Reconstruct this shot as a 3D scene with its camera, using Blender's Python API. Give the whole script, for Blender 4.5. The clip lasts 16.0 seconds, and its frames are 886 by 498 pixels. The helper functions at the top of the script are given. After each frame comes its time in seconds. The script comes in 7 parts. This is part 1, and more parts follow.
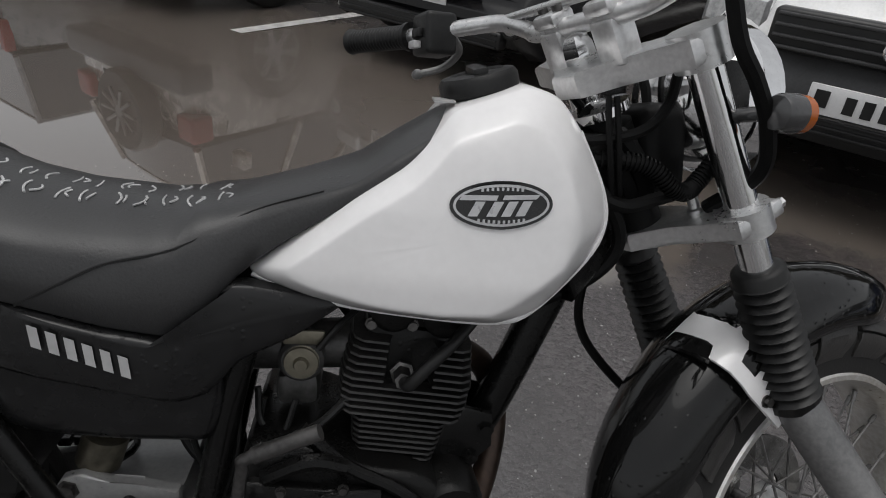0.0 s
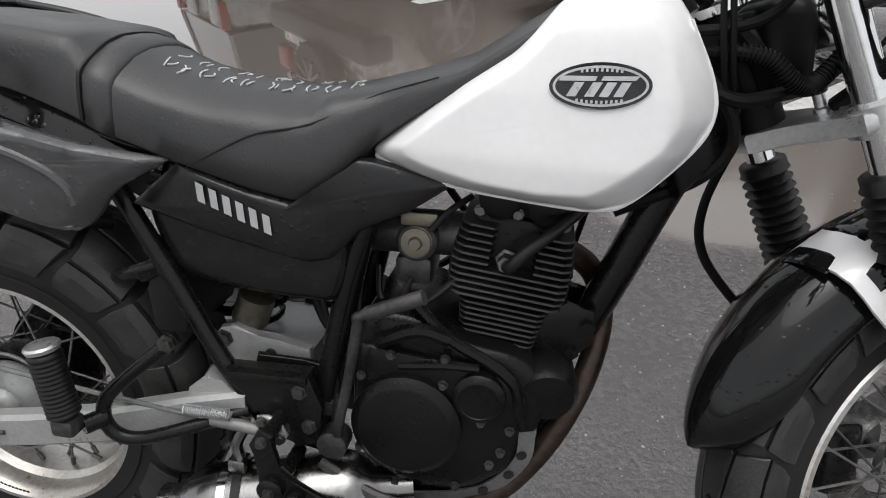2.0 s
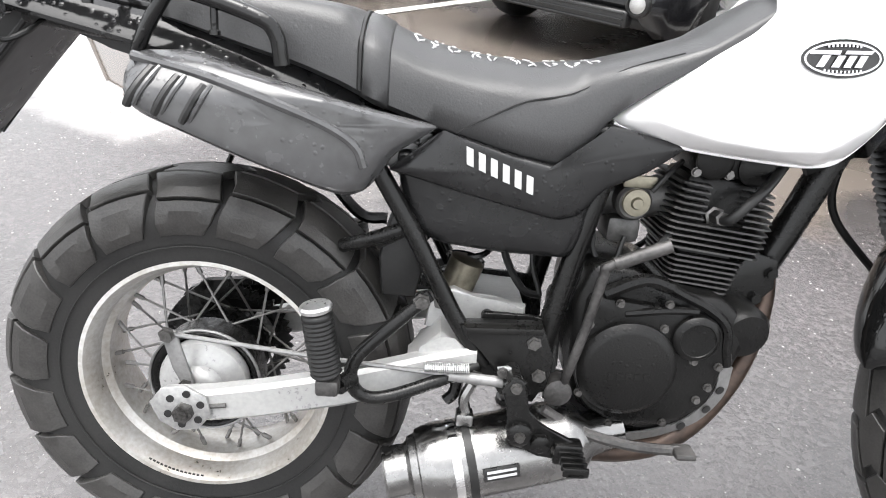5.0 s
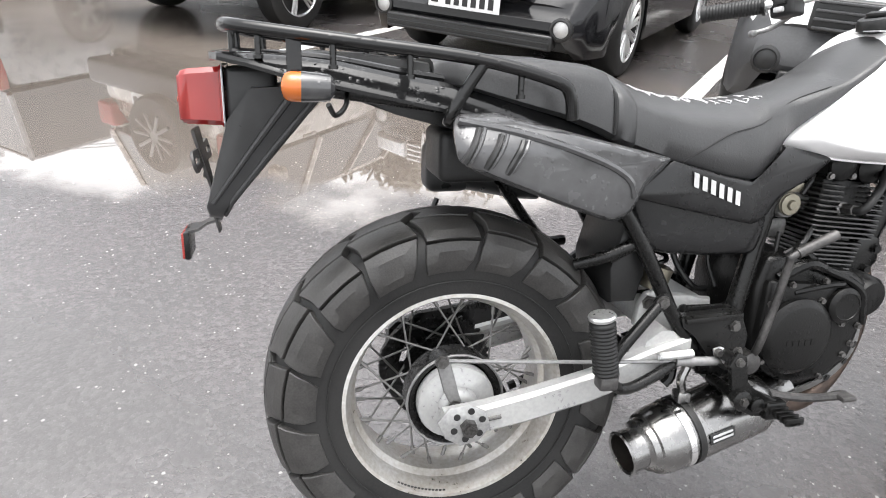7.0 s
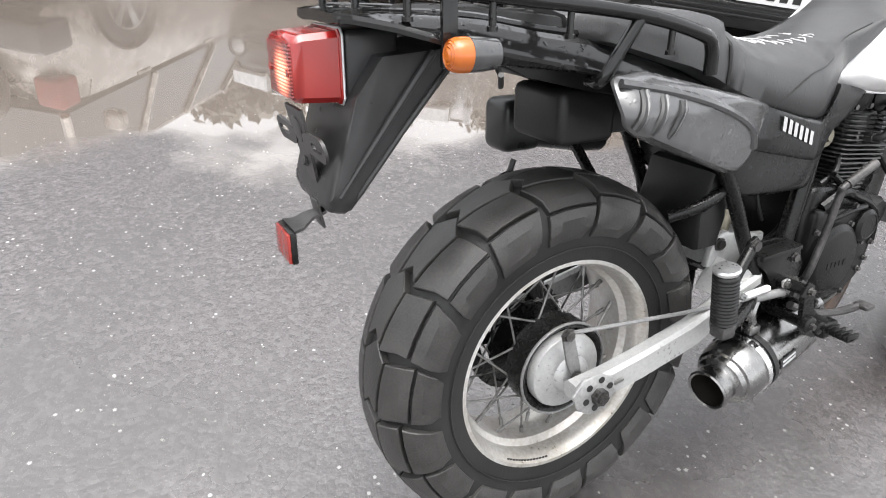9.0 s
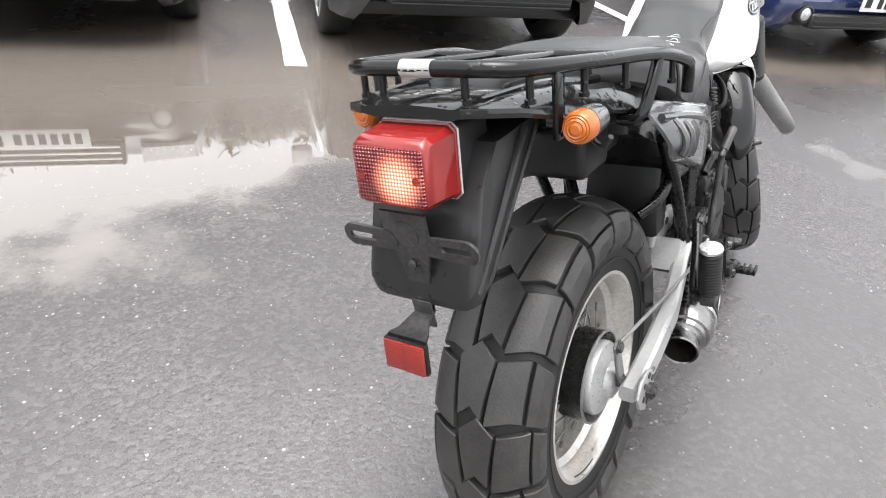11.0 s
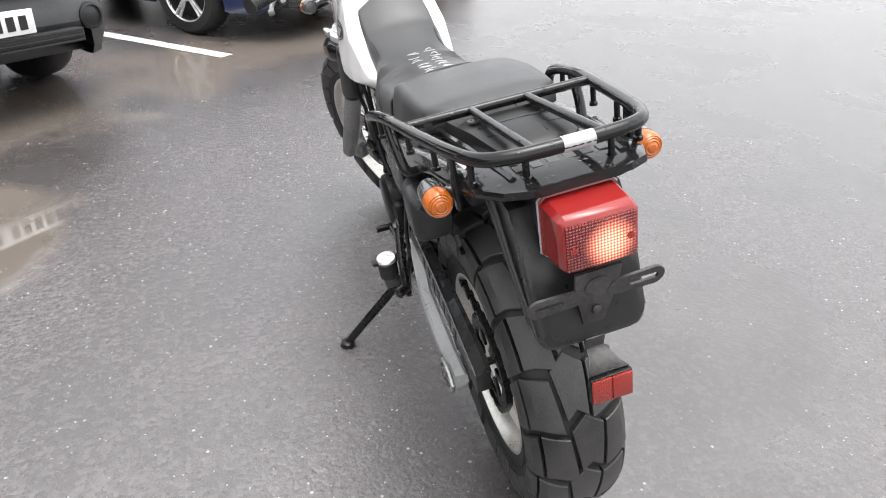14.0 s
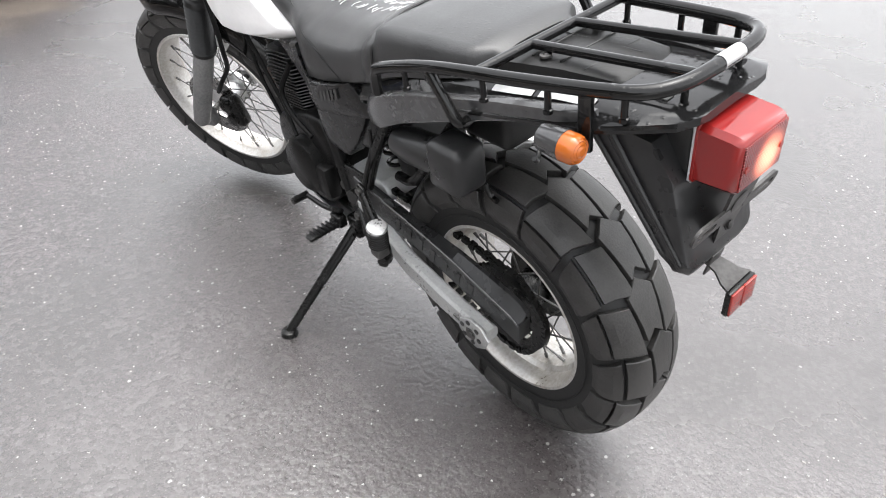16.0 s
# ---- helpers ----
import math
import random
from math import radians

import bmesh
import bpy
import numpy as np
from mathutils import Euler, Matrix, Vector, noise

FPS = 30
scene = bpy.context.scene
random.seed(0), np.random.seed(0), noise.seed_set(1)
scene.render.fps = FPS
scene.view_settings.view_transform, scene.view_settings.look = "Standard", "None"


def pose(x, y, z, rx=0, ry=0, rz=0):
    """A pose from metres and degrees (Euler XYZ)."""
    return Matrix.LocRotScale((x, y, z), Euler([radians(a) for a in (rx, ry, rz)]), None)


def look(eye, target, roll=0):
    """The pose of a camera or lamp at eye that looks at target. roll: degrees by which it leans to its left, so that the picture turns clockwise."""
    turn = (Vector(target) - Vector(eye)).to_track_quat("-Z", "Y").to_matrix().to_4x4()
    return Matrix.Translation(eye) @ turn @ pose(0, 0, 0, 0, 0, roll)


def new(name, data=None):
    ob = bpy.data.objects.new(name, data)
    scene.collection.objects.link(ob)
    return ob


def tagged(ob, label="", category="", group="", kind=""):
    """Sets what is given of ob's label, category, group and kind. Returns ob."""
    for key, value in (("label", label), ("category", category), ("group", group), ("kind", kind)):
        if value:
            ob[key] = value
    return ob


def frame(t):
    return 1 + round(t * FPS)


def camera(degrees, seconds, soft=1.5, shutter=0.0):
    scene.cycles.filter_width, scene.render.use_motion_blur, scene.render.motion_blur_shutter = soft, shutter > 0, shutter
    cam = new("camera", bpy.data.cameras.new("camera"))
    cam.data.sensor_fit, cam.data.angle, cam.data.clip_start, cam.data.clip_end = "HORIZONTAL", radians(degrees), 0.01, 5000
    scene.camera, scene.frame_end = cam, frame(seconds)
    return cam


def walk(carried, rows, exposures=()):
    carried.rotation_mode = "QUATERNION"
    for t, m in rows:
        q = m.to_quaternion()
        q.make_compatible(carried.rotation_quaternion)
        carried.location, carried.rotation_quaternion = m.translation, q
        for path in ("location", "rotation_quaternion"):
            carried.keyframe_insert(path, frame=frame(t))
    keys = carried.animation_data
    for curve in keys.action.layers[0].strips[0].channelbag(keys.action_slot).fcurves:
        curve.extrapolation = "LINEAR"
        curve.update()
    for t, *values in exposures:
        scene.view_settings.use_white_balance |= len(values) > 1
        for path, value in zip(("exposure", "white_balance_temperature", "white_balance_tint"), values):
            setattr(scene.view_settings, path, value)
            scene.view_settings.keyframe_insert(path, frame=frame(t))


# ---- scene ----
cam = camera(67.6, 16.0, soft=1.0)
PATH = [
    (0, (0.649, -0.580, 1.131), (0.951, 1.124, 0.128), 6.0),
    (0.5, (0.676, -0.634, 1.108), (0.732, 1.085, 0.088), 4.6),
    (1, (0.699, -0.663, 1.083), (0.594, 1.048, 0.054), 2.7),
    (1.5, (0.715, -0.668, 1.071), (0.563, 1.022, 0.011), 1.1),
    (2, (0.723, -0.682, 1.069), (0.521, 0.994, -0.003), 0.8),
    (2.5, (0.692, -0.703, 1.057), (0.491, 0.938, -0.069), 1.5),
    (3, (0.620, -0.745, 1.047), (0.538, 0.931, -0.041), 2.6),
    (5.5, (0.134, -0.866, 1.028), (0.351, 0.855, 0.033), 4.5),
    (6, (-0.040, -0.941, 1.071), (0.312, 0.780, 0.114), 4.5),
    (6.5, (-0.161, -0.947, 1.077), (0.228, 0.791, 0.166), 5.7),
    (7, (-0.285, -0.866, 1.072), (0.218, 0.830, 0.138), 4.1),
    (7.5, (-0.368, -0.796, 1.065), (0.209, 0.854, 0.094), 6.7),
    (8, (-0.486, -0.726, 1.073), (0.295, 0.792, 0.030), 8.1),
    (8.5, (-0.597, -0.675, 1.074), (0.278, 0.785, 0.024), 7.7),
    (9, (-0.641, -0.596, 1.062), (0.307, 0.787, -0.029), 7.1),
    (11.5, (-0.975, -0.105, 1.110), (0.644, 0.488, 0.098), 6.2),
    (12, (-1.010, 0.014, 1.127), (0.675, 0.383, 0.116), 6.9),
    (12.5, (-1.087, 0.194, 1.140), (0.652, 0.273, 0.154), 5.5),
    (13, (-1.102, 0.328, 1.147), (0.644, 0.132, 0.192), 5.8),
    (13.5, (-1.043, 0.450, 1.132), (0.654, 0.070, 0.144), 2.4),
    (14, (-0.968, 0.546, 1.147), (0.681, -0.042, 0.181), 2.8),
    (14.5, (-0.942, 0.697, 1.148), (0.624, -0.112, 0.202), 3.8),
    (15, (-0.880, 0.823, 1.143), (0.547, -0.199, 0.185), 5.4),
    (15.5, (-0.774, 0.871, 1.124), (0.543, -0.247, 0.115), 4.6),
    (16, (-0.648, 0.902, 1.104), (0.554, -0.268, 0.015), 2.9),
]
EXPOSURES = [(0.0, -0.11), (0.5, -0.13), (1.0, 0.14), (1.5, 0.26), (2.0, 0.56), (2.5, 0.96), (3.0, 1.29), (5.5, 2.23), (6.0, 2.20), (6.5, 2.01), (7.0, 2.05), (7.5, 2.10), (9.0, 2.00), (11.5, 1.87), (12.5, 1.59), (13.5, 1.74), (14.5, 1.90), (15.0, 1.86), (15.5, 1.96), (16.0, 2.02)]
walk(cam, [(t, look(eye, target, roll)) for t, eye, target, roll in PATH], EXPOSURES)

# ---- world and light: bright overcast sky after rain ----
world = bpy.data.worlds.new("overcast_sky")
scene.world = world
world.use_nodes = True
wn, wl = world.node_tree.nodes, world.node_tree.links
sky = wn.new("ShaderNodeTexSky")
sky.sky_type, sky.sun_disc = "NISHITA", False
sky.sun_elevation, sky.sun_rotation = radians(85), radians(228)
sky.air_density, sky.dust_density, sky.ozone_density = 1.0, 3.5, 1.0
grey = wn.new("ShaderNodeHueSaturation")
grey.inputs["Saturation"].default_value = 0.12
wl.new(sky.outputs[0], grey.inputs["Color"])
wn["Background"].inputs["Strength"].default_value = 0.15
wl.new(grey.outputs[0], wn["Background"].inputs["Color"])

sun = new("sun", bpy.data.lights.new("sun", "SUN"))
sun.data.energy, sun.data.angle, sun.data.color = 0.5, radians(60), (1.0, 0.98, 0.95)
sun.matrix_world = look((0, 0, 0), (0.065, 0.058, -0.996))


# ---- materials ----
def node_mat(name):
    m = bpy.data.materials.new(name)
    m.use_nodes = True
    return m, m.node_tree.nodes, m.node_tree.links, m.node_tree.nodes["Principled BSDF"]


def surface(name, low, high, rough=0.5, metal=0.0, scale=8.0, fine=90.0, bump=0.15, spread=0.12, coat=0.0, drops=0.0, spec=0.5):
    """A surface with slow stains and fine grain; drops adds beads of rain."""
    m, n, k, p = node_mat(name)
    tc = n.new("ShaderNodeTexCoord")
    big, small = n.new("ShaderNodeTexNoise"), n.new("ShaderNodeTexNoise")
    big.inputs["Scale"].default_value, big.inputs["Detail"].default_value = scale, 5
    small.inputs["Scale"].default_value, small.inputs["Detail"].default_value = fine, 4
    k.new(tc.outputs["Object"], big.inputs["Vector"]), k.new(tc.outputs["Object"], small.inputs["Vector"])
    mixf = n.new("ShaderNodeMath")
    mixf.operation = "MULTIPLY_ADD"
    mixf.inputs[1].default_value = 0.6
    add = n.new("ShaderNodeMath")
    add.operation = "MULTIPLY"
    add.inputs[1].default_value = 0.4
    k.new(small.outputs["Fac"], add.inputs[0])
    k.new(big.outputs["Fac"], mixf.inputs[0]), k.new(add.outputs[0], mixf.inputs[2])
    ramp = n.new("ShaderNodeValToRGB")
    ramp.color_ramp.elements[0].position, ramp.color_ramp.elements[1].position = 0.35, 0.65
    ramp.color_ramp.elements[0].color, ramp.color_ramp.elements[1].color = (*low, 1), (*high, 1)
    k.new(mixf.outputs[0], ramp.inputs[0]), k.new(ramp.outputs[0], p.inputs["Base Color"])
    rr = n.new("ShaderNodeMapRange")
    rr.inputs["To Min"].default_value, rr.inputs["To Max"].default_value = max(0.02, rough - spread), min(1, rough + spread)
    rr.inputs["From Min"].default_value, rr.inputs["From Max"].default_value = 0.3, 0.7
    k.new(mixf.outputs[0], rr.inputs["Value"]), k.new(rr.outputs[0], p.inputs["Roughness"])
    p.inputs["Metallic"].default_value, p.inputs["Coat Weight"].default_value = metal, coat
    p.inputs["Coat Roughness"].default_value = 0.06
    p.inputs["Specular IOR Level"].default_value = spec
    b = n.new("ShaderNodeBump")
    b.inputs["Strength"].default_value, b.inputs["Distance"].default_value = bump, 0.002
    k.new(small.outputs["Fac"], b.inputs["Height"])
    last = b
    if drops:
        v = n.new("ShaderNodeTexVoronoi")
        v.inputs["Scale"].default_value, v.inputs["Randomness"].default_value = 110.0, 1.0
        k.new(tc.outputs["Object"], v.inputs["Vector"])
        cut = n.new("ShaderNodeMapRange")
        cut.inputs["From Min"].default_value, cut.inputs["From Max"].default_value = 0.12, 0.34
        cut.inputs["To Min"].default_value, cut.inputs["To Max"].default_value = 1, 0
        k.new(v.outputs["Distance"], cut.inputs["Value"])
        sel = n.new("ShaderNodeMath")
        sel.operation, sel.inputs[1].default_value = "GREATER_THAN", 0.62
        sep = n.new("ShaderNodeSeparateColor")
        k.new(v.outputs["Color"], sep.inputs[0]), k.new(sep.outputs[0], sel.inputs[0])
        mul = n.new("ShaderNodeMath")
        mul.operation = "MULTIPLY"
        k.new(cut.outputs[0], mul.inputs[0]), k.new(sel.outputs[0], mul.inputs[1])
        b2 = n.new("ShaderNodeBump")
        b2.inputs["Strength"].default_value, b2.inputs["Distance"].default_value = drops, 0.003
        k.new(mul.outputs[0], b2.inputs["Height"]), k.new(b.outputs[0], b2.inputs["Normal"])
        last = b2
    k.new(last.outputs[0], p.inputs["Normal"])
    return m


def glow(name, colour, base, strength, centre, radius, rough=0.12, rib=0.0, relief=0.8):
    """A moulded lamp lens, lit from a bulb at centre (object space)."""
    m, n, k, p = node_mat(name)
    p.inputs["Base Color"].default_value, p.inputs["Roughness"].default_value = (*base, 1), rough
    p.inputs["Coat Weight"].default_value = 0.2
    tc = n.new("ShaderNodeTexCoord")
    if strength:
        d = n.new("ShaderNodeVectorMath")
        d.operation, d.inputs[1].default_value = "DISTANCE", centre
        k.new(tc.outputs["Object"], d.inputs[0])
        r = n.new("ShaderNodeMapRange")
        r.interpolation_type = "SMOOTHERSTEP"
        r.inputs["From Min"].default_value, r.inputs["From Max"].default_value = 0.0, radius
        r.inputs["To Min"].default_value, r.inputs["To Max"].default_value = strength, 0.0
        k.new(d.outputs["Value"], r.inputs["Value"])
        p.inputs["Emission Color"].default_value = (*colour, 1)
        level = r.outputs[0]
    if rib:
        b = n.new("ShaderNodeBump")
        b.inputs["Strength"].default_value, b.inputs["Distance"].default_value = relief, 0.003
        tot = None
        for ax in ("Y", "Z"):
            w = n.new("ShaderNodeTexWave")
            w.wave_type, w.bands_direction = "BANDS", ax
            w.inputs["Scale"].default_value = rib
            k.new(tc.outputs["Object"], w.inputs["Vector"])
            if tot:
                a = n.new("ShaderNodeMath")
                k.new(tot.outputs["Fac"], a.inputs[0]), k.new(w.outputs["Fac"], a.inputs[1])
                k.new(a.outputs[0], b.inputs["Height"])
            if strength:
                dim = n.new("ShaderNodeMath")
                dim.operation = "MULTIPLY"
                soft = n.new("ShaderNodeMapRange")
                soft.inputs["To Min"].default_value = 0.25
                k.new(w.outputs["Fac"], soft.inputs["Value"])
                k.new(level, dim.inputs[0]), k.new(soft.outputs[0], dim.inputs[1])
                level = dim.outputs[0]
            tot = w
        k.new(b.outputs[0], p.inputs["Normal"])
    if strength:
        k.new(level, p.inputs["Emission Strength"])
    return m


def wet_asphalt():
    m, n, k, p = node_mat("wet_asphalt")
    geo = n.new("ShaderNodeNewGeometry")
    pos = geo.outputs["Position"]

    def noise_tex(scale, detail=5.0, rough=0.55):
        t = n.new("ShaderNodeTexNoise")
        t.inputs["Scale"].default_value, t.inputs["Detail"].default_value, t.inputs["Roughness"].default_value = scale, detail, rough
        k.new(pos, t.inputs["Vector"])
        return t.outputs["Fac"]

    def math(op, a, b=None, c=None):
        x = n.new("ShaderNodeMath")
        x.operation = op
        for i, v in enumerate((a, b, c)):
            if v is None:
                continue
            if isinstance(v, (int, float)):
                x.inputs[i].default_value = v
            else:
                k.new(v, x.inputs[i])
        return x.outputs[0]

    def ramp(v, a, b, lo=0.0, hi=1.0):
        r = n.new("ShaderNodeMapRange")
        r.interpolation_type = "SMOOTHSTEP"
        for key, val in (("From Min", a), ("From Max", b), ("To Min", lo), ("To Max", hi)):
            r.inputs[key].default_value = val
        k.new(v, r.inputs["Value"])
        return r.outputs[0]

    def dot(vec):
        d = n.new("ShaderNodeVectorMath")
        d.operation, d.inputs[1].default_value = "DOT_PRODUCT", vec
        k.new(pos, d.inputs[0])
        return d.outputs["Value"]

    u, v = dot((0.71, -0.70, 0)), dot((0.70, 0.71, 0))
    wob = math("MULTIPLY", math("SUBTRACT", noise_tex(1.3, 6), 0.5), 2.2)
    near = math("MINIMUM", math("ADD", math("MULTIPLY_ADD", u, 0.42, 1.45), ramp(u, -0.2, 0.75)), 2.70)
    m1 = ramp(math("ADD", math("SUBTRACT", v, near), wob), -0.14, 0.22)
    m2 = ramp(math("ADD", math("SUBTRACT", 3.75, v), math("MULTIPLY", wob, 1.3)), -0.25, 0.35)
    m3 = ramp(math("ADD", u, math("MULTIPLY", wob, 2.0)), 5.8, 4.8)
    puddle = math("MULTIPLY", math("MULTIPLY", m1, m2), m3)
    stray = ramp(noise_tex(0.55, 4), 0.69, 0.74)
    puddle = math("MAXIMUM", puddle, math("MULTIPLY", stray, ramp(v, 0.5, 3.0)))

    grain = noise_tex(190, 6, 0.7)
    patch = noise_tex(1.1, 6)
    stone = n.new("ShaderNodeTexVoronoi")
    stone.inputs["Scale"].default_value = 78
    k.new(pos, stone.inputs["Vector"])
    sep = n.new("ShaderNodeSeparateColor")
    k.new(stone.outputs["Color"], sep.inputs[0])
    ragged = noise_tex(420, 3, 0.6)
    crowd = ramp(noise_tex(3.2, 5, 0.65), 0.48, 0.70, 0.998, 0.935)
    speck = math("MULTIPLY", math("GREATER_THAN", sep.outputs[0], crowd), ramp(math("ADD", stone.outputs["Distance"], math("MULTIPLY", ragged, 0.5)), 0.66, 0.46))
    grit = n.new("ShaderNodeTexVoronoi")
    grit.inputs["Scale"].default_value = 260
    k.new(pos, grit.inputs["Vector"])
    sep2 = n.new("ShaderNodeSeparateColor")
    k.new(grit.outputs["Color"], sep2.inputs[0])
    fine = math("MULTIPLY", math("GREATER_THAN", sep2.outputs[0], 0.86), ramp(grit.outputs["Distance"], 0.5, 0.25))

    def mix(f, a, b):
        x = n.new("ShaderNodeMix")
        x.data_type = "RGBA"
        for i, val in ((6, a), (7, b)):
            if isinstance(val, tuple):
                x.inputs[i].default_value = (*val, 1)
            else:
                k.new(val, x.inputs[i])
        k.new(f, x.inputs[0])
        return x.outputs[2]

    base = mix(ramp(grain, 0.3, 0.7), (0.042, 0.0365, 0.0366), (0.076, 0.0668, 0.0672))
    base = mix(ramp(patch, 0.38, 0.64, 0.0, 0.88), base, (0.036, 0.0315, 0.030))
    base = mix(math("MULTIPLY", ramp(sep.outputs[1], 0.45, 0.95), 0.16), base, (0.17, 0.16, 0.158))
    base = mix(math("MULTIPLY", ramp(sep.outputs[2], 0.60, 0.95), 0.22), base, (0.045, 0.044, 0.043))
    base = mix(math("MULTIPLY", fine, 0.14), base, (0.32, 0.31, 0.30))
    base = mix(math("MULTIPLY", speck, 0.75), base, (0.33, 0.32, 0.305))
    base = mix(puddle, base, (0.120, 0.102, 0.088))
    k.new(base, p.inputs["Base Color"])
    film = ramp(math("ADD", math("MULTIPLY", patch, 0.6), math("MULTIPLY", noise_tex(0.33, 4), 0.4)), 0.38, 0.62, 0.18, 0.31)
    broken = ramp(math("ADD", v, math("MULTIPLY", wob, 0.35)), 1.75, 2.6)
    rough = math("ADD", math("MULTIPLY", film, math("SUBTRACT", 1, puddle)), math("MULTIPLY", puddle, math("MULTIPLY_ADD", broken, 0.24, 0.02)))
    k.new(rough, p.inputs["Roughness"])
    k.new(math("MULTIPLY", puddle, math("MULTIPLY_ADD", broken, -0.85, 1.0)), p.inputs["Coat Weight"])
    p.inputs["Coat Roughness"].default_value, p.inputs["Coat IOR"].default_value = 0.02, 1.45
    p.inputs["IOR"].default_value = 1.6
    k.new(ramp(puddle, 0.0, 1.0, 0.86, 0.62), p.inputs["Specular IOR Level"])
    b = n.new("ShaderNodeBump")
    b.inputs["Distance"].default_value = 0.004
    k.new(math("MULTIPLY", math("SUBTRACT", 1, puddle), ramp(patch, 0.36, 0.62, 0.50, 0.26)), b.inputs["Strength"])
    k.new(math("ADD", math("ADD", grain, math("MULTIPLY", noise_tex(60, 4, 0.6), 1.2)), math("MULTIPLY", stone.outputs["Distance"], -0.7)), b.inputs["Height"])
    k.new(b.outputs[0], p.inputs["Normal"])
    return m


M = {}
M["asphalt"] = wet_asphalt()
M["grit"] = surface("grey_grit", (0.04, 0.04, 0.04), (0.33, 0.32, 0.30), 0.6, scale=300, fine=600)
M["line"] = surface("worn_white_road_paint", (0.35, 0.34, 0.33), (0.80, 0.79, 0.77), 0.35, scale=14, fine=160, bump=0.5)
M["tank"] = surface("white_pearl_paint", (0.80, 0.79, 0.79), (0.85, 0.84, 0.84), 0.22, coat=0.7, bump=0.01, spread=0.04)
M["seat"] = surface("grained_black_vinyl", (0.022, 0.022, 0.0225), (0.040, 0.040, 0.041), 0.40, fine=420, bump=0.14, drops=0.10)
M["plastic"] = surface("weathered_black_plastic", (0.036, 0.036, 0.037), (0.066, 0.066, 0.068), 0.22, scale=6, fine=60, bump=0.02, drops=0.22, coat=0.5)
M["smoothplastic"] = surface("smooth_black_plastic", (0.014, 0.014, 0.0143), (0.026, 0.026, 0.0265), 0.30, scale=5, fine=40, bump=0.02, spec=0.35)
M["wetplastic"] = surface("wet_black_plastic", (0.007, 0.007, 0.0072), (0.014, 0.014, 0.0143), 0.10, scale=9, fine=26, bump=0.22, spread=0.06, drops=0.25, spec=0.4)
M["panel"] = surface("grey_black_side_panel", (0.007, 0.007, 0.0074), (0.013, 0.013, 0.0135), 0.27, fine=60, bump=0.03, drops=0.2, spec=0.40)
M["gloss"] = surface("glossy_black_paint", (0.004, 0.004, 0.004), (0.008, 0.008, 0.008), 0.07, bump=0.01, spread=0.03, drops=0.2, spec=0.38)
M["black"] = surface("black_enamel", (0.003, 0.003, 0.003), (0.009, 0.0088, 0.0085), 0.26, fine=150, bump=0.06, spec=0.28)
M["engine"] = surface("black_engine_casting", (0.003, 0.003, 0.003), (0.009, 0.0088, 0.0085), 0.32, fine=300, bump=0.2, drops=0.2, spec=0.22)
M["fin"] = surface("worn_black_fins", (0.005, 0.005, 0.005), (0.030, 0.029, 0.028), 0.45, fine=220, bump=0.4)
M["rubber"] = surface("tyre_rubber", (0.009, 0.009, 0.009), (0.022, 0.0215, 0.021), 0.52, scale=9, fine=260, bump=0.2, spec=0.32)
M["treadrubber"] = surface("worn_tread_rubber", (0.014, 0.0135, 0.013), (0.044, 0.042, 0.040), 0.42, scale=16, fine=300, bump=0.25, spec=0.45)
M["wiring"] = surface("dull_black_sleeve", (0.002, 0.002, 0.002), (0.006, 0.006, 0.006), 0.5, fine=200, bump=0.1, spec=0.16)
M["grip"] = surface("black_rubber", (0.005, 0.005, 0.005), (0.014, 0.014, 0.014), 0.42, fine=200, bump=0.1, spec=0.35)
M["alloy"] = surface("satin_aluminium", (0.55, 0.55, 0.55), (0.78, 0.78, 0.78), 0.33, metal=0.9, fine=180, bump=0.08)
M["rimsilver"] = surface("anodised_rim", (0.46, 0.425, 0.375), (0.74, 0.735, 0.725), 0.36, metal=0.75, scale=7, fine=140, bump=0.08)
M["cast"] = surface("grey_cast_aluminium", (0.30, 0.30, 0.30), (0.55, 0.55, 0.54), 0.45, metal=0.7, fine=160, bump=0.2)
M["bridge"] = surface("dull_cast_alloy", (0.14, 0.14, 0.14), (0.26, 0.257, 0.255), 0.45, metal=0.5, fine=160, bump=0.15)
M["armsilver"] = surface("silver_painted_alloy", (0.31, 0.31, 0.31), (0.43, 0.43, 0.42), 0.34, metal=0.25, fine=160, bump=0.06)
M["spoke"] = surface("dull_spoke_steel", (0.09, 0.087, 0.084), (0.24, 0.235, 0.23), 0.45, metal=0.7)
M["chrome"] = surface("chrome", (0.75, 0.75, 0.75), (0.9, 0.9, 0.9), 0.10, metal=1.0, bump=0.02, spread=0.05)
M["steel"] = surface("polished_steel", (0.20, 0.198, 0.195), (0.30, 0.297, 0.293), 0.24, metal=1.0, scale=16, bump=0.05, spread=0.12)
M["rust"] = surface("heat_browned_pipe", (0.022, 0.015, 0.012), (0.075, 0.05, 0.038), 0.42, metal=0.6, scale=18, bump=0.15)
M["leverlight"] = surface("worn_dark_lever", (0.02, 0.02, 0.02), (0.12, 0.118, 0.115), 0.4, metal=0.5, fine=120)
M["wornblack"] = surface("worn_black_steel", (0.018, 0.017, 0.017), (0.085, 0.082, 0.08), 0.42, metal=0.4, scale=14, fine=180, bump=0.15)
M["bolt"] = surface("zinc_bolt", (0.05, 0.048, 0.046), (0.20, 0.195, 0.19), 0.38, metal=0.9, fine=200)
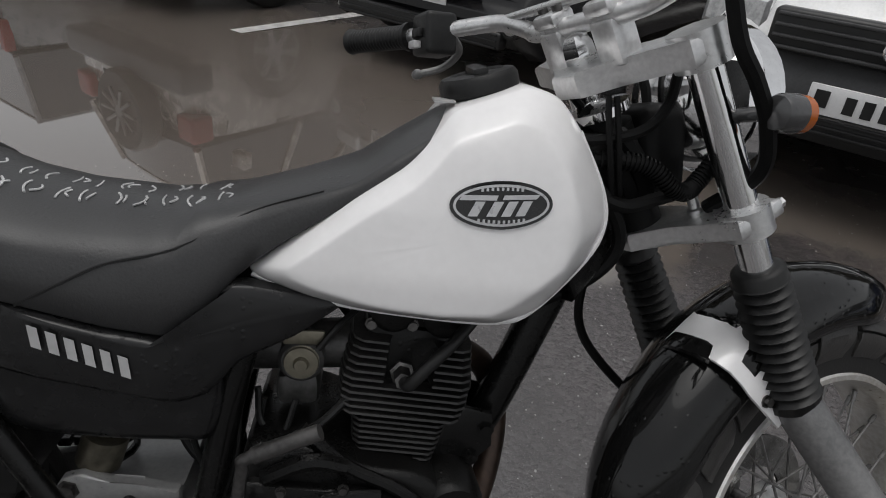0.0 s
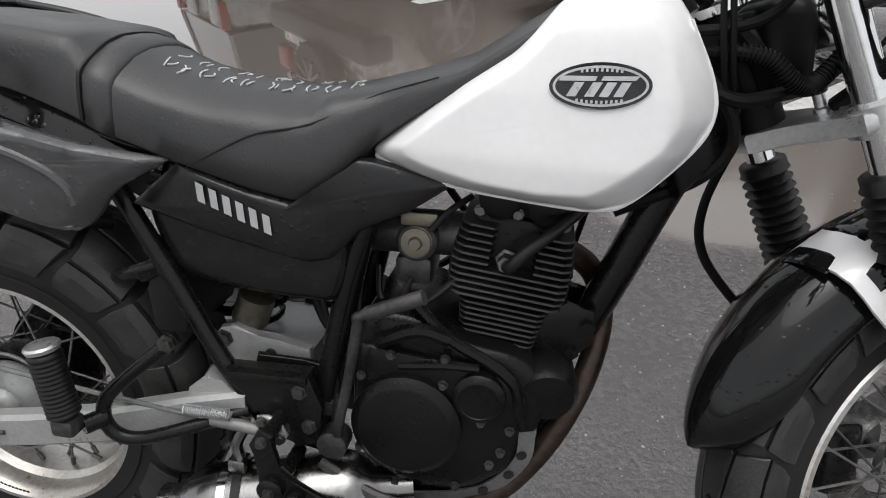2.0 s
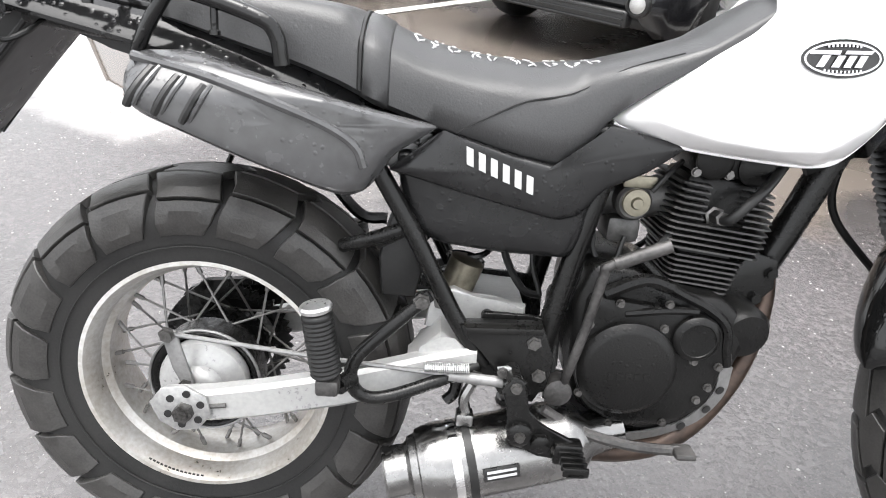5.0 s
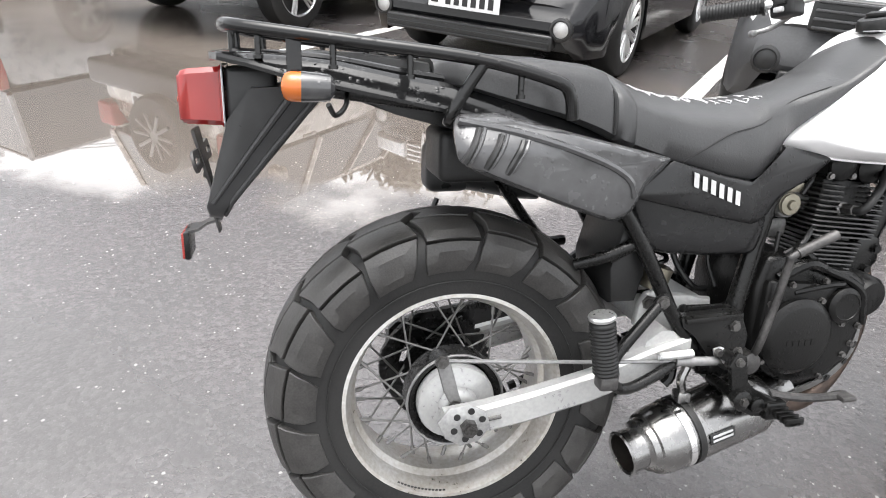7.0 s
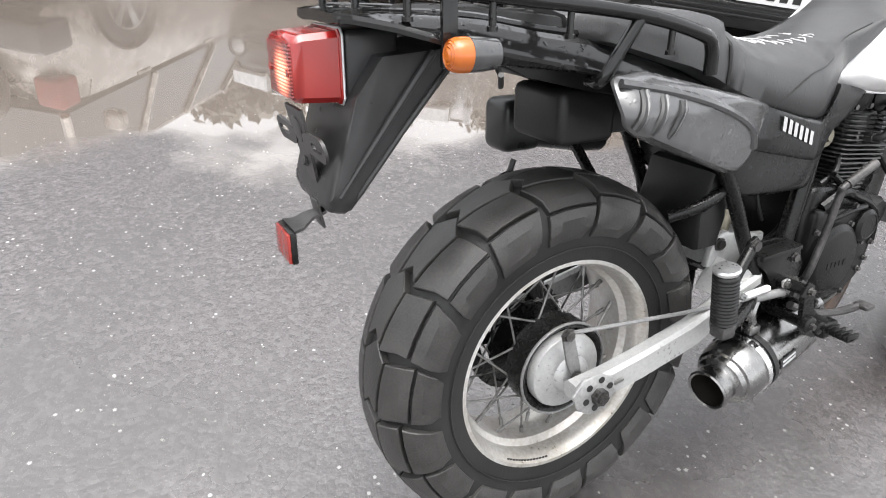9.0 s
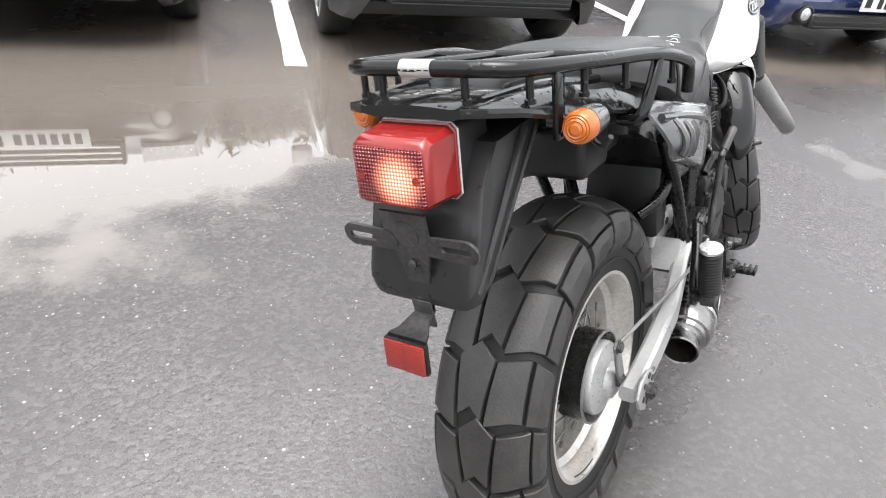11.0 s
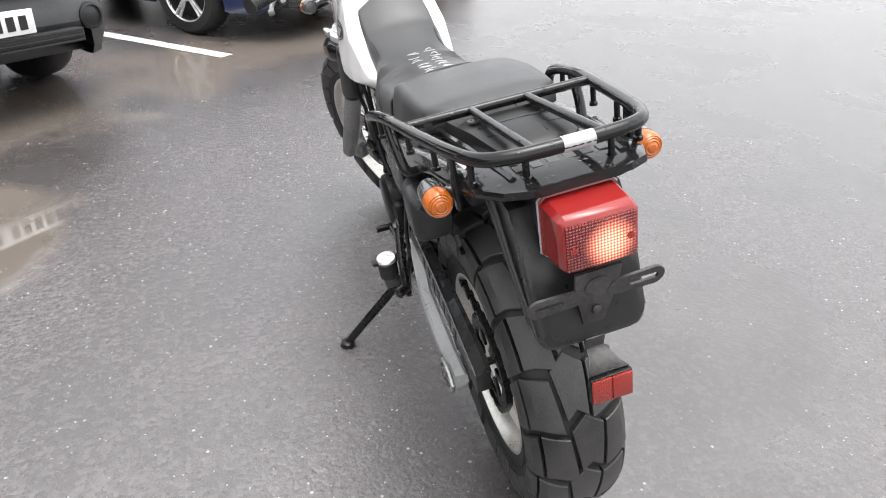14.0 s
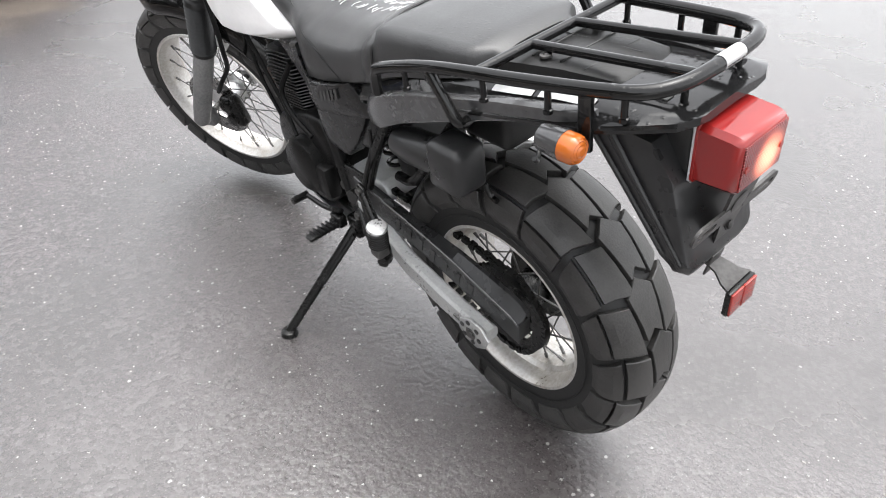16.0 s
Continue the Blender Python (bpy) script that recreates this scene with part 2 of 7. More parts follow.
M["bore_dark"] = surface("dark_brown_bore", (0.004, 0.0035, 0.003), (0.014, 0.011, 0.009), 0.8, fine=200, bump=0.2, spec=0.1)
M["brass"] = surface("brass_carburettor", (0.13, 0.115, 0.09), (0.30, 0.28, 0.22), 0.42, metal=0.8)
M["amber"] = glow("amber_lens", (1, 0.4, 0.05), (0.42, 0.105, 0.015), 0.0, (0, 0, 0), 0.1, 0.18, 0, 0.35)
M["red"] = glow("red_lens", (1.0, 0.22, 0.14), (0.21, 0.013, 0.012), 0.16, (-0.385, 0.0, 0.818), 0.055, 0.10)
M["redrib"] = glow("red_ribbed_lens", (1.0, 0.28, 0.17), (0.20, 0.011, 0.011), 2.1, (-0.397, -0.004, 0.815), 0.040, 0.12, 78)
M["redrefl"] = glow("red_reflector", (1, 0.1, 0.05), (0.24, 0.016, 0.010), 0.0, (0, 0, 0), 0.1, 0.2, 90, 0.25)
M["white"] = surface("white_letter_film_and_sheen", (0.36, 0.36, 0.36), (0.48, 0.48, 0.48), 0.4, bump=0.02)
M["chalk"] = surface("chalk_marks", (0.30, 0.30, 0.30), (0.58, 0.58, 0.58), 0.8, fine=300, bump=0.3)
M["silverfilm"] = surface("silver_sticker_film", (0.42, 0.42, 0.43), (0.58, 0.58, 0.59), 0.35, metal=0.3)
M["blackfilm"] = surface("black_sticker_film", (0.01, 0.01, 0.01), (0.02, 0.02, 0.02), 0.25)


def glass(name, tint):
    m, n, k, p = node_mat(name)
    p.inputs["Base Color"].default_value, p.inputs["Roughness"].default_value = (*tint, 1), 0.02
    p.inputs["IOR"].default_value, p.inputs["Coat Weight"].default_value = 1.5, 1.0
    return m


M["glass"] = glass("dark_car_glass", (0.012, 0.014, 0.015))
M["lamp"] = surface("clear_headlamp", (0.45, 0.46, 0.47), (0.8, 0.8, 0.8), 0.12, metal=0.6, scale=30, bump=0.3)
M["paint_white"] = surface("white_car_paint", (0.62, 0.62, 0.62), (0.76, 0.76, 0.76), 0.22, coat=0.8, bump=0.01, spread=0.05)
M["paint_black"] = surface("black_car_paint", (0.006, 0.006, 0.007), (0.011, 0.011, 0.012), 0.13, coat=0.15, bump=0.01, spread=0.04, spec=0.35)
M["paint_silver"] = surface("beige_silver_car_paint", (0.33, 0.30, 0.27), (0.42, 0.385, 0.35), 0.25, metal=0.4, coat=0.7, bump=0.01)
M["paint_blue"] = surface("dark_blue_car_paint", (0.008, 0.016, 0.055), (0.013, 0.026, 0.085), 0.18, coat=0.8, bump=0.01)
M["paint_grey"] = surface("dark_grey_car_paint", (0.06, 0.06, 0.062), (0.085, 0.085, 0.088), 0.2, coat=0.7, bump=0.01)
M["bumper"] = surface("charcoal_bumper_plastic", (0.035, 0.035, 0.036), (0.060, 0.060, 0.062), 0.45, bump=0.1)
M["grille"] = surface("black_grille_plastic", (0.008, 0.008, 0.008), (0.015, 0.015, 0.015), 0.4)
M["plate"] = surface("white_number_plate", (0.68, 0.68, 0.68), (0.78, 0.78, 0.78), 0.35, bump=0.02)
M["ink"] = surface("black_plate_ink", (0.01, 0.01, 0.01), (0.015, 0.015, 0.015), 0.4)


# ---- mesh helpers ----
TURN = Matrix.Identity(4)


def part(name, bm, material, parent, label="", smooth=True, angle=0.7):
    """Link a bmesh as one mesh object under a thing or a part, in the thing's own axes."""
    bm.transform(TURN)
    bmesh.ops.recalc_face_normals(bm, faces=bm.faces)
    me = bpy.data.meshes.new(name)
    bm.to_mesh(me)
    bm.free()
    me.materials.append(M[material])
    if smooth:
        me.shade_smooth()
        me.set_sharp_from_angle(angle=angle)
    ob = new(name, me)
    if parent is not None:
        ob.parent = parent
    if label:
        tagged(ob, label)
    return ob


def curve_pts(pts, n=6, closed=False):
    """Smooth line through the given points."""
    P = [Vector(p) for p in pts]
    out, m = [], len(P)
    rng = range(m if closed else m - 1)
    for i in rng:
        if closed:
            a, b, c, d = P[(i - 1) % m], P[i], P[(i + 1) % m], P[(i + 2) % m]
        else:
            b, c = P[i], P[i + 1]
            a, d = P[i - 1] if i else b * 2 - c, P[i + 2] if i + 2 < m else c * 2 - b
        for j in range(n):
            t = j / n
            out.append(0.5 * ((2 * b) + (c - a) * t + (2 * a - 5 * b + 4 * c - d) * t * t + (3 * b - a - 3 * c + d) * t ** 3))
    if not closed:
        out.append(P[-1])
    return out


def tube(bm, pts, r, seg=10, n=6, closed=False, straight=False, r_end=None):
    P = [Vector(p) for p in pts] if straight else curve_pts(pts, n, closed)
    m, rings, up = len(P), [], None
    for i, p in enumerate(P):
        if closed:
            d = P[(i + 1) % m] - P[i - 1]
        else:
            d = P[min(i + 1, m - 1)] - P[max(i - 1, 0)]
        d.normalize()
        if up is None:
            up = d.orthogonal().normalized()
        side = d.cross(up).normalized()
        up = side.cross(d).normalized()
        rr = r if r_end is None else r + (r_end - r) * i / (m - 1)
        rings.append([bm.verts.new(p + rr * (math.cos(a) * side + math.sin(a) * up)) for a in [2 * math.pi * j / seg for j in range(seg)]])
    for i in range(m if closed else m - 1):
        a, b = rings[i], rings[(i + 1) % m]
        for j in range(seg):
            bm.faces.new((a[j], a[(j + 1) % seg], b[(j + 1) % seg], b[j]))
    if not closed:
        bm.faces.new(rings[0]), bm.faces.new(rings[-1])
    return bm


def loft(bm, rings, cap=True, closed_ring=True):
    R = [[bm.verts.new(p) for p in ring] for ring in rings]
    m = len(R[0])
    for a, b in zip(R, R[1:]):
        for j in range(m if closed_ring else m - 1):
            bm.faces.new((a[j], a[(j + 1) % m], b[(j + 1) % m], b[j]))
    if cap and closed_ring:
        bm.faces.new(R[0]), bm.faces.new(R[-1])
    return bm


def lathe(bm, prof, centre, axis, seg=24, ends=True):
    """Turn (along, radius) pairs about an axis through centre."""
    c, ax = Vector(centre), Vector(axis).normalized()
    e1 = ax.orthogonal().normalized()
    e2 = ax.cross(e1)
    rings = [[c + ax * h + r * (math.cos(t) * e1 + math.sin(t) * e2) for t in [2 * math.pi * j / seg for j in range(seg)]] for h, r in prof]
    return loft(bm, rings, cap=ends)


def rod(bm, a, b, r, r2=None, seg=12):
    a, b = Vector(a), Vector(b)
    return lathe(bm, [(0, r), ((b - a).length, r if r2 is None else r2)], a, b - a, seg)


def slab(bm, pts, y0, y1, bevel=0.004):
    """A plate: an outline in x, z between two y."""
    a = [bm.verts.new((x, y0, z)) for x, z in pts]
    b = [bm.verts.new((x, y1, z)) for x, z in pts]
    m, old = len(pts), set(bm.edges)
    fs = [bm.faces.new(a), bm.faces.new(b[::-1])]
    for j in range(m):
        fs.append(bm.faces.new((a[j], b[j], b[(j + 1) % m], a[(j + 1) % m])))
    if bevel:
        es = {e for f in fs[:2] for e in f.edges}
        bmesh.ops.bevel(bm, geom=list(es), offset=bevel, segments=2, affect="EDGES", profile=0.5)
    return bm


def box(bm, lo, hi, bevel=0.004, m=None, seg=2):
    c = [(a + b) / 2 for a, b in zip(lo, hi)]
    s = [max(b - a, 1e-4) for a, b in zip(lo, hi)]
    mat = (m or Matrix.Identity(4)) @ Matrix.Translation(c) @ Matrix.Diagonal((*s, 1))
    r = bmesh.ops.create_cube(bm, size=1, matrix=mat)
    if bevel:
        es = list({e for v in r["verts"] for e in v.link_edges})
        bmesh.ops.bevel(bm, geom=es, offset=bevel, segments=seg, affect="EDGES", profile=0.5)
    return bm


def dense(pts, n):
    """A closed outline resampled to n evenly spread points."""
    P = [Vector((x, z)) for x, z in pts]
    P.append(P[0])
    ls = [(b - a).length for a, b in zip(P, P[1:])]
    tot, out = sum(ls), []
    for i in range(n):
        s, j = tot * i / n, 0
        while s > ls[j]:
            s -= ls[j]
            j += 1
        out.append(P[j].lerp(P[j + 1], s / ls[j]))
    return out


def swell(f, edge, power, facet, soft=0.0):
    """How a shell falls from its face to its rim: rounded, or as a flat face with a bevelled border from facet on."""
    if facet:
        t = max(0.0, (f - facet) / (1 - facet))
        if soft:
            t = (f - facet + math.sqrt((f - facet) ** 2 + soft ** 2)) / (1 - facet + math.sqrt((1 - facet) ** 2 + soft ** 2))
        return 1 - (1 - edge) * (t * 0.80 + 0.20 * t ** 4)
    return edge + (1 - edge) * max(0.0, 1 - f ** power) ** (1 / 2.2)


def pillow(bm, pts, wide, edge=0.6, power=4.0, n=72, rings=9, sides=(-1, 1), back=None, smooth=2, facet=0.0, shell=0.0, soft=0.0, pull=None):
    """A swollen shell: an outline in x, z whose half width is wide(x, z); at the rim it falls to edge of that.
    With back, one side only, closed at y = back; with shell, one side only, a hollow skin of that thickness."""
    O = dense(pts, n)
    steps = [math.sin(k / rings * math.pi / 2) for k in range(rings, 0, -1)]
    if facet and not shell:
        steps = [1.0, 0.985, 0.96, 0.92, facet + 0.06, facet + 0.035, facet + 0.015, facet - 0.003, facet - 0.02, facet - 0.045, facet - 0.08, 0.62, 0.54, 0.42, 0.30, 0.16]
    for _ in range(smooth):
        O = [O[i] * 0.5 + (O[i - 1] + O[(i + 1) % n]) * 0.25 for i in range(n)]
    c = sum(O, Vector((0, 0))) / n
    halves = {}
    for s in sides:
        grid = []
        for f in steps:
            row = []
            for q in O:
                g = f
                if pull:
                    g -= pull(math.degrees(math.atan2(q.y - c.y, q.x - c.x))) * max(0.0, min((1 - f) / (1 - facet), f / facet))
                p = c + (q - c) * g
                w = wide(p.x, p.y) * swell(f, edge, power, facet, soft)
                row.append(bm.verts.new((p.x, s * w, p.y)))
            grid.append(row)
        mid = bm.verts.new((c.x, s * wide(c.x, c.y), c.y))
        for a, b in zip(grid, grid[1:]):
            for j in range(n):
                bm.faces.new((a[j], a[(j + 1) % n], b[(j + 1) % n], b[j]))
        for j in range(n):
            bm.faces.new((grid[-1][j], grid[-1][(j + 1) % n], mid))
        halves[s] = grid[0]
    if len(sides) == 2:
        a, b = halves[sides[0]], halves[sides[1]]
        for j in range(n):
            bm.faces.new((a[j], a[(j + 1) % n], b[(j + 1) % n], b[j]))
    elif shell:
        s, outer = sides[0], halves[sides[0]]
        inner = []
        for k in range(rings, 0, -1):
            f = math.sin(k / rings * math.pi / 2)
            inner.append([bm.verts.new((c.x + (q.x - c.x) * f, s * (wide(c.x + (q.x - c.x) * f, c.y + (q.y - c.y) * f) * swell(f, edge, power, facet) - shell), c.y + (q.y - c.y) * f)) for q in O])
        mid = bm.verts.new((c.x, s * (wide(c.x, c.y) - shell), c.y))
        for a, b in zip([outer] + inner, inner):
            for j in range(n):
                bm.faces.new((a[j], a[(j + 1) % n], b[(j + 1) % n], b[j]))
        for j in range(n):
            bm.faces.new((inner[-1][j], inner[-1][(j + 1) % n], mid))
    elif back is not None:
        a = halves[sides[0]]
        b = [bm.verts.new((v.co.x, back, v.co.z)) for v in a]
        for j in range(n):
            bm.faces.new((a[j], a[(j + 1) % n], b[(j + 1) % n], b[j]))
        bm.faces.new(b)
    return bm


def lerp_table(x, table):
    if x <= table[0][0]:
        return table[0][1]
    for (a, va), (b, vb) in zip(table, table[1:]):
        if x <= b:
            t = (x - a) / (b - a)
            return va + (vb - va) * t
    return table[-1][1]


def thing(name, m, label, category, group=""):
    e = new(name)
    e.matrix_world = m
    e.empty_display_size = 0.1
    return tagged(e, label, category, group)


BM = bmesh.new

# ---- ground ----
bm = BM()
edges = [-300, -60, -15, -6, 0, 6, 15, 60, 300]
vs = [[bm.verts.new((x, y, 0)) for x in edges] for y in edges]
for j in range(8):
    for i in range(8):
        bm.faces.new((vs[j][i], vs[j][i + 1], vs[j + 1][i + 1], vs[j + 1][i]))
ground = part("ground", bm, "asphalt", None, "wet grey asphalt of a car park with brownish puddles", smooth=False)
tagged(ground, category="ground", kind="structure")

ALONG, ACROSS = Vector((0.70, 0.714, 0)), Vector((0.714, -0.70, 0))


def bay_line(start, length, width):
    bm = BM()
    s = Vector(start)
    n = 24
    rows = []
    for i in range(n + 1):
        p = s + ALONG * (length * i / n)
        w = width * (1 + 0.10 * noise.noise((p.x * 3, p.y * 3, 1.7)))
        rows.append([p - ACROSS * w / 2 + Vector((0, 0, 0.0045)), p + ACROSS * w / 2 + Vector((0, 0, 0.0045))])
    loft(bm, rows, cap=False, closed_ring=False)
    ob = part("parking_line", bm, "line", None, "worn white painted parking line on wet asphalt", smooth=False)
    return tagged(ob, category="road marking", group="parking lines", kind="structure")


bay_line((1.86, 2.29, 0), 5.0, 0.12)
bay_line((4.06, 0.46, 0), 5.0, 0.12)
bay_line((-0.1, 4.25, 0), 5.0, 0.12)
bay_line((6.1, -1.5, 0), 5.0, 0.12)

# ---- the motorcycle: x to its front, y to its left, rear wheel at the origin, leaning on its side stand ----
BIKE = Matrix.Translation((0, 0.0235, 0.3174)) @ pose(0, 0, 0, 0, 0, -2.3) @ pose(0, 0, 0, -12, 0, 0) @ pose(0, 0, -0.33)
bike = thing("motorcycle", BIKE, "white and black trail motorcycle with fat tyres on its side stand", "motorcycle")


def bolt(parent, x, y, z, r=0.009, side=-1, material="bolt", h=0.007):
    bm = BM()
    lathe(bm, [(0, r * 1.35), (h * 0.3, r * 1.35), (h * 0.3, r), (h, r), (h, r * 0.4)], (x, y, z), (0, side, 0), 6 if r > 0.006 else 8)
    return part("bolt", bm, material, parent, smooth=False)


# -- rear wheel --
AX = Vector((0, 0, 0.33))


def tyre_section(R, w, flat, rim_r):
    """Half-section of a tyre as (y, radius) from bead to bead."""
    out = []
    for i in range(25):
        a = math.pi * (i / 24)
        y = -math.cos(a)
        s = math.sin(a)
        y2 = math.copysign(abs(y) ** 0.85, y) * w
        rr = rim_r + (R - rim_r) * s ** flat
        out.append((y2 * (1.0 if s > 0.25 else 0.86 + 0.14 * s / 0.25), rr))
    return out


def tyre(name, centre, R, w, flat, rim_r, parent, label):
    bm = BM()
    sec = tyre_section(R, w, flat, rim_r)
    seg = 96
    rings = []
    for j in range(seg):
        t = 2 * math.pi * j / seg
        rings.append([Vector((centre[0] + r * math.cos(t), centre[1] + y, centre[2] + r * math.sin(t))) for y, r in sec])
    rings.append(rings[0])
    loft(bm, rings, cap=False, closed_ring=False)
    bmesh.ops.remove_doubles(bm, verts=bm.verts, dist=1e-5)
    return part(name, bm, "rubber", parent, label, angle=1.2)


def tread(parent, centre, R, w, flat, rim_r, shapes, count, depth, group=None):
    """Blocks laid on the tyre: each shape is an outline in (arc length fraction of the pitch, -1..1 across)."""
    sec = tyre_section(R, w, flat, rim_r)
    lens = [0]
    for a, b in zip(sec, sec[1:]):
        lens.append(lens[-1] + math.dist(a, b))

    def on(s):
        s = (s * 0.5 + 0.5) * lens[-1]
        for i in range(24):
            if s <= lens[i + 1]:
                t = (s - lens[i]) / (lens[i + 1] - lens[i])
                (y0, r0), (y1, r1) = sec[i], sec[i + 1]
                d = Vector((y1 - y0, r1 - r0)).normalized()
                return y0 + (y1 - y0) * t, r0 + (r1 - r0) * t, Vector((-d.y, d.x))
        return sec[-1][0], sec[-1][1], Vector((0, 1))

    pitch = 2 * math.pi / count
    for sh in shapes:
        bm = BM()
        P = []
        for a, b in zip(sh, sh[1:] + sh[:1]):
            a, b = Vector(a), Vector(b)
            m = max(1, int(abs(b.y - a.y) / 0.05), int(abs(b.x - a.x) / 0.12))
            P += [a.lerp(b, i / m) for i in range(m)]
        c = sum(P, Vector((0, 0))) / len(P)
        rows = []
        for f, lift in ((1.025, -0.002), (1.0, depth * 0.86), (0.965, depth), (0.5, depth * 1.01)):
            row = []
            for q in P:
                q2 = c + (q - c) * f
                y, r, nrm = on(q2.y)
                low = lift if abs(q2.y) < 0.42 or lift < 0 else lift * max(0.28, 1 - (abs(q2.y) - 0.42) * 2.2)
                y, r = y + nrm.x * low, r + nrm.y * low
                t = q2.x * pitch
                row.append(Vector((r * math.cos(t), y, r * math.sin(t))))
            rows.append(row)
        loft(bm, rows, cap=True)
        first = None
        for j in range(count):
            m = Matrix.Translation(centre) @ Matrix.Rotation(-j * pitch, 4, "Y")
            if first is None:
                ob = part("tread_block", bm, "treadrubber", parent, angle=0.35)
                first = ob
                if TURN != Matrix.Identity(4):
                    ob.data.transform(TURN.inverted())
            else:
                ob = new("tread_block", first.data)
                ob.parent = parent
            ob.matrix_basis = TURN @ m


def chevron_rows():
    """Two rows of blocks a pitch: a pointed shield in the middle, a slanted block on each side of it, and a long lug that runs down each shoulder."""
    out = []
    table = [(0.0, 0.0), (0.16, 0.115), (0.42, 0.045), (0.62, 0.10), (0.80, 0.16)]
    for row in (0, 1):
        v0, u0 = 0.5 * row, 0.035 if row else -0.035

        def v(u, edge):
            lag = 0.07 if u > u0 + 0.1 else 0.0
            return v0 + 0.5 * edge + lerp_table(abs(u - u0), table) + lag

        g, h = 0.055, 0.945
        out.append([(v(u0 - 0.155, g), u0 - 0.155), (v(u0, g), u0), (v0 + 0.5 * g + 0.115, u0 + 0.155), (v0 + 0.5 * h + 0.075, u0 + 0.105), (v(u0, h), u0), (v(u0 - 0.105, h), u0 - 0.105)])
        for s in (-1, 1):
            a0, a1, b = u0 + s * 0.180, u0 + s * 0.132, u0 + s * 0.425
            out.append([(v(a0, g), a0), (v(b, g), b), (v(b, h), b), (v(b - s * 0.10, h) - 0.02, b - s * 0.10), (v(a0, h), a1)])
            c, d, e = u0 + s * 0.450, u0 + s * 0.60, s * 0.755
            out.append([(v(c, g), c), (v(d, g + 0.01), d), (v(e, 0.13), e), (v(e, 0.86), e), (v(d, h - 0.01), d), (v(c, h), c)])
    return out


REAR = (0.3005, 0.086, 0.42, 0.188)
rear_tyre = tyre("rear_tyre", AX, *REAR, bike, "fat worn black tyre with chunky blocks")
tread(rear_tyre, AX, *REAR, chevron_rows(), 9, 0.0115)
for s in (-1, 1):
    for y, r, w in ((0.0795, 0.212, 0.0012),):
        bm = BM()
        tube(bm, [(AX.x + r * math.cos(a), s * y, AX.z + r * math.sin(a)) for a in [2 * math.pi * q / 80 for q in range(80)]], w, 6, closed=True, straight=True)
        part("sidewall_rib", bm, "rubber", rear_tyre)


def rim(name, centre, r, half, parent, label, hole=0.03):
    bm = BM()
    sec = [(-half, r), (-half - 0.004, r - 0.004), (-half - 0.004, r - 0.011), (-half + 0.006, r - 0.016), (-half + 0.016, r - 0.020), (-half * 0.55, r - 0.022),
           (-half * 0.4, r - hole), (0, r - hole - 0.003), (half * 0.4, r - hole), (half * 0.55, r - 0.022), (half - 0.016, r - 0.020),
           (half - 0.006, r - 0.016), (half + 0.004, r - 0.011), (half + 0.004, r - 0.004), (half, r), (half - 0.01, r - 0.002), (0, r - 0.014), (-half + 0.01, r - 0.002)]
    seg, rings = 96, []
    for j in range(seg):
        t = 2 * math.pi * j / seg
        rings.append([Vector((centre[0] + q * math.cos(t), centre[1] + y, centre[2] + q * math.sin(t))) for y, q in sec])
    rings.append(rings[0])
    loft(bm, rings, cap=False)
    bmesh.ops.remove_doubles(bm, verts=bm.verts, dist=1e-5)
    return part(name, bm, "rimsilver", parent, label, angle=0.5)


def spokes(parent, centre, r_hub, y_hub, r_rim, count, thick=0.0019):
    for side in (-1, 1):
        for lean in (-1, 1):
            bm = BM()
            a1 = lean * radians(62)
            p0 = Vector((r_hub * math.cos(a1), side * y_hub, r_hub * math.sin(a1)))
            p1 = Vector((r_rim, side * 0.012, 0))
            rod(bm, p0, p1, thick, seg=6)
            d = (p0 - p1).normalized()
            rod(bm, p1, p1 + d * 0.016, thick * 1.9, seg=6)
            first = None
            for j in range(count):
                off = (0.0 if lean > 0 else 0.5) + (0.25 if side > 0 else 0)
                m = Matrix.Translation(centre) @ Matrix.Rotation(2 * math.pi * (j + off) / count, 4, "Y")
                if first is None:
                    first = ob = part("spoke", bm, "spoke", parent)
                    if TURN != Matrix.Identity(4):
                        ob.data.transform(TURN.inverted())
                else:
                    ob = new("spoke", first.data)
                    ob.parent = parent
                ob.matrix_basis = TURN @ m


rear_rim = rim("rear_rim", AX, 0.193, 0.070, bike, "dull silver spoked rim")
spokes(rear_rim, AX, 0.062, 0.045, 0.162, 9)
for k in range(14):
    a = radians(238 + k * 2.1)
    bm = BM()
    box(bm, (-0.0022, -0.0006, -0.0020), (0.0022, 0.0006, 0.0020), 0, Matrix.Translation(AX + Vector((0.1785 * math.cos(a), -0.0685, 0.1785 * math.sin(a)))) @ Matrix.Rotation(-a + math.pi / 2, 4, "Y"))
    part("print_bar", bm, "leverlight", rear_rim, smooth=False)
bm = BM()
lathe(bm, [(-0.060, 0.03), (-0.064, 0.066), (-0.074, 0.074), (-0.077, 0.078), (-0.073, 0.082), (-0.03, 0.082), (-0.028, 0.04), (0.03, 0.04), (0.032, 0.068), (0.044, 0.07), (0.048, 0.03)], AX, (0, 1, 0), 40)
rear_hub = part("rear_hub", bm, "black", bike, "black drum hub")
bm = BM()
lathe(bm, [(-0.015, 0.066), (-0.002, 0.066), (0.002, 0.064), (0.004, 0.052), (0.010, 0.044), (0.012, 0.034), (0.021, 0.030), (0.026, 0.022), (0.027, 0.01)], AX + Vector((0, -0.082, 0)), (0, -1, 0), 40)
part("brake_plate", bm, "armsilver", rear_hub, "silver drum brake plate")
bm = BM()
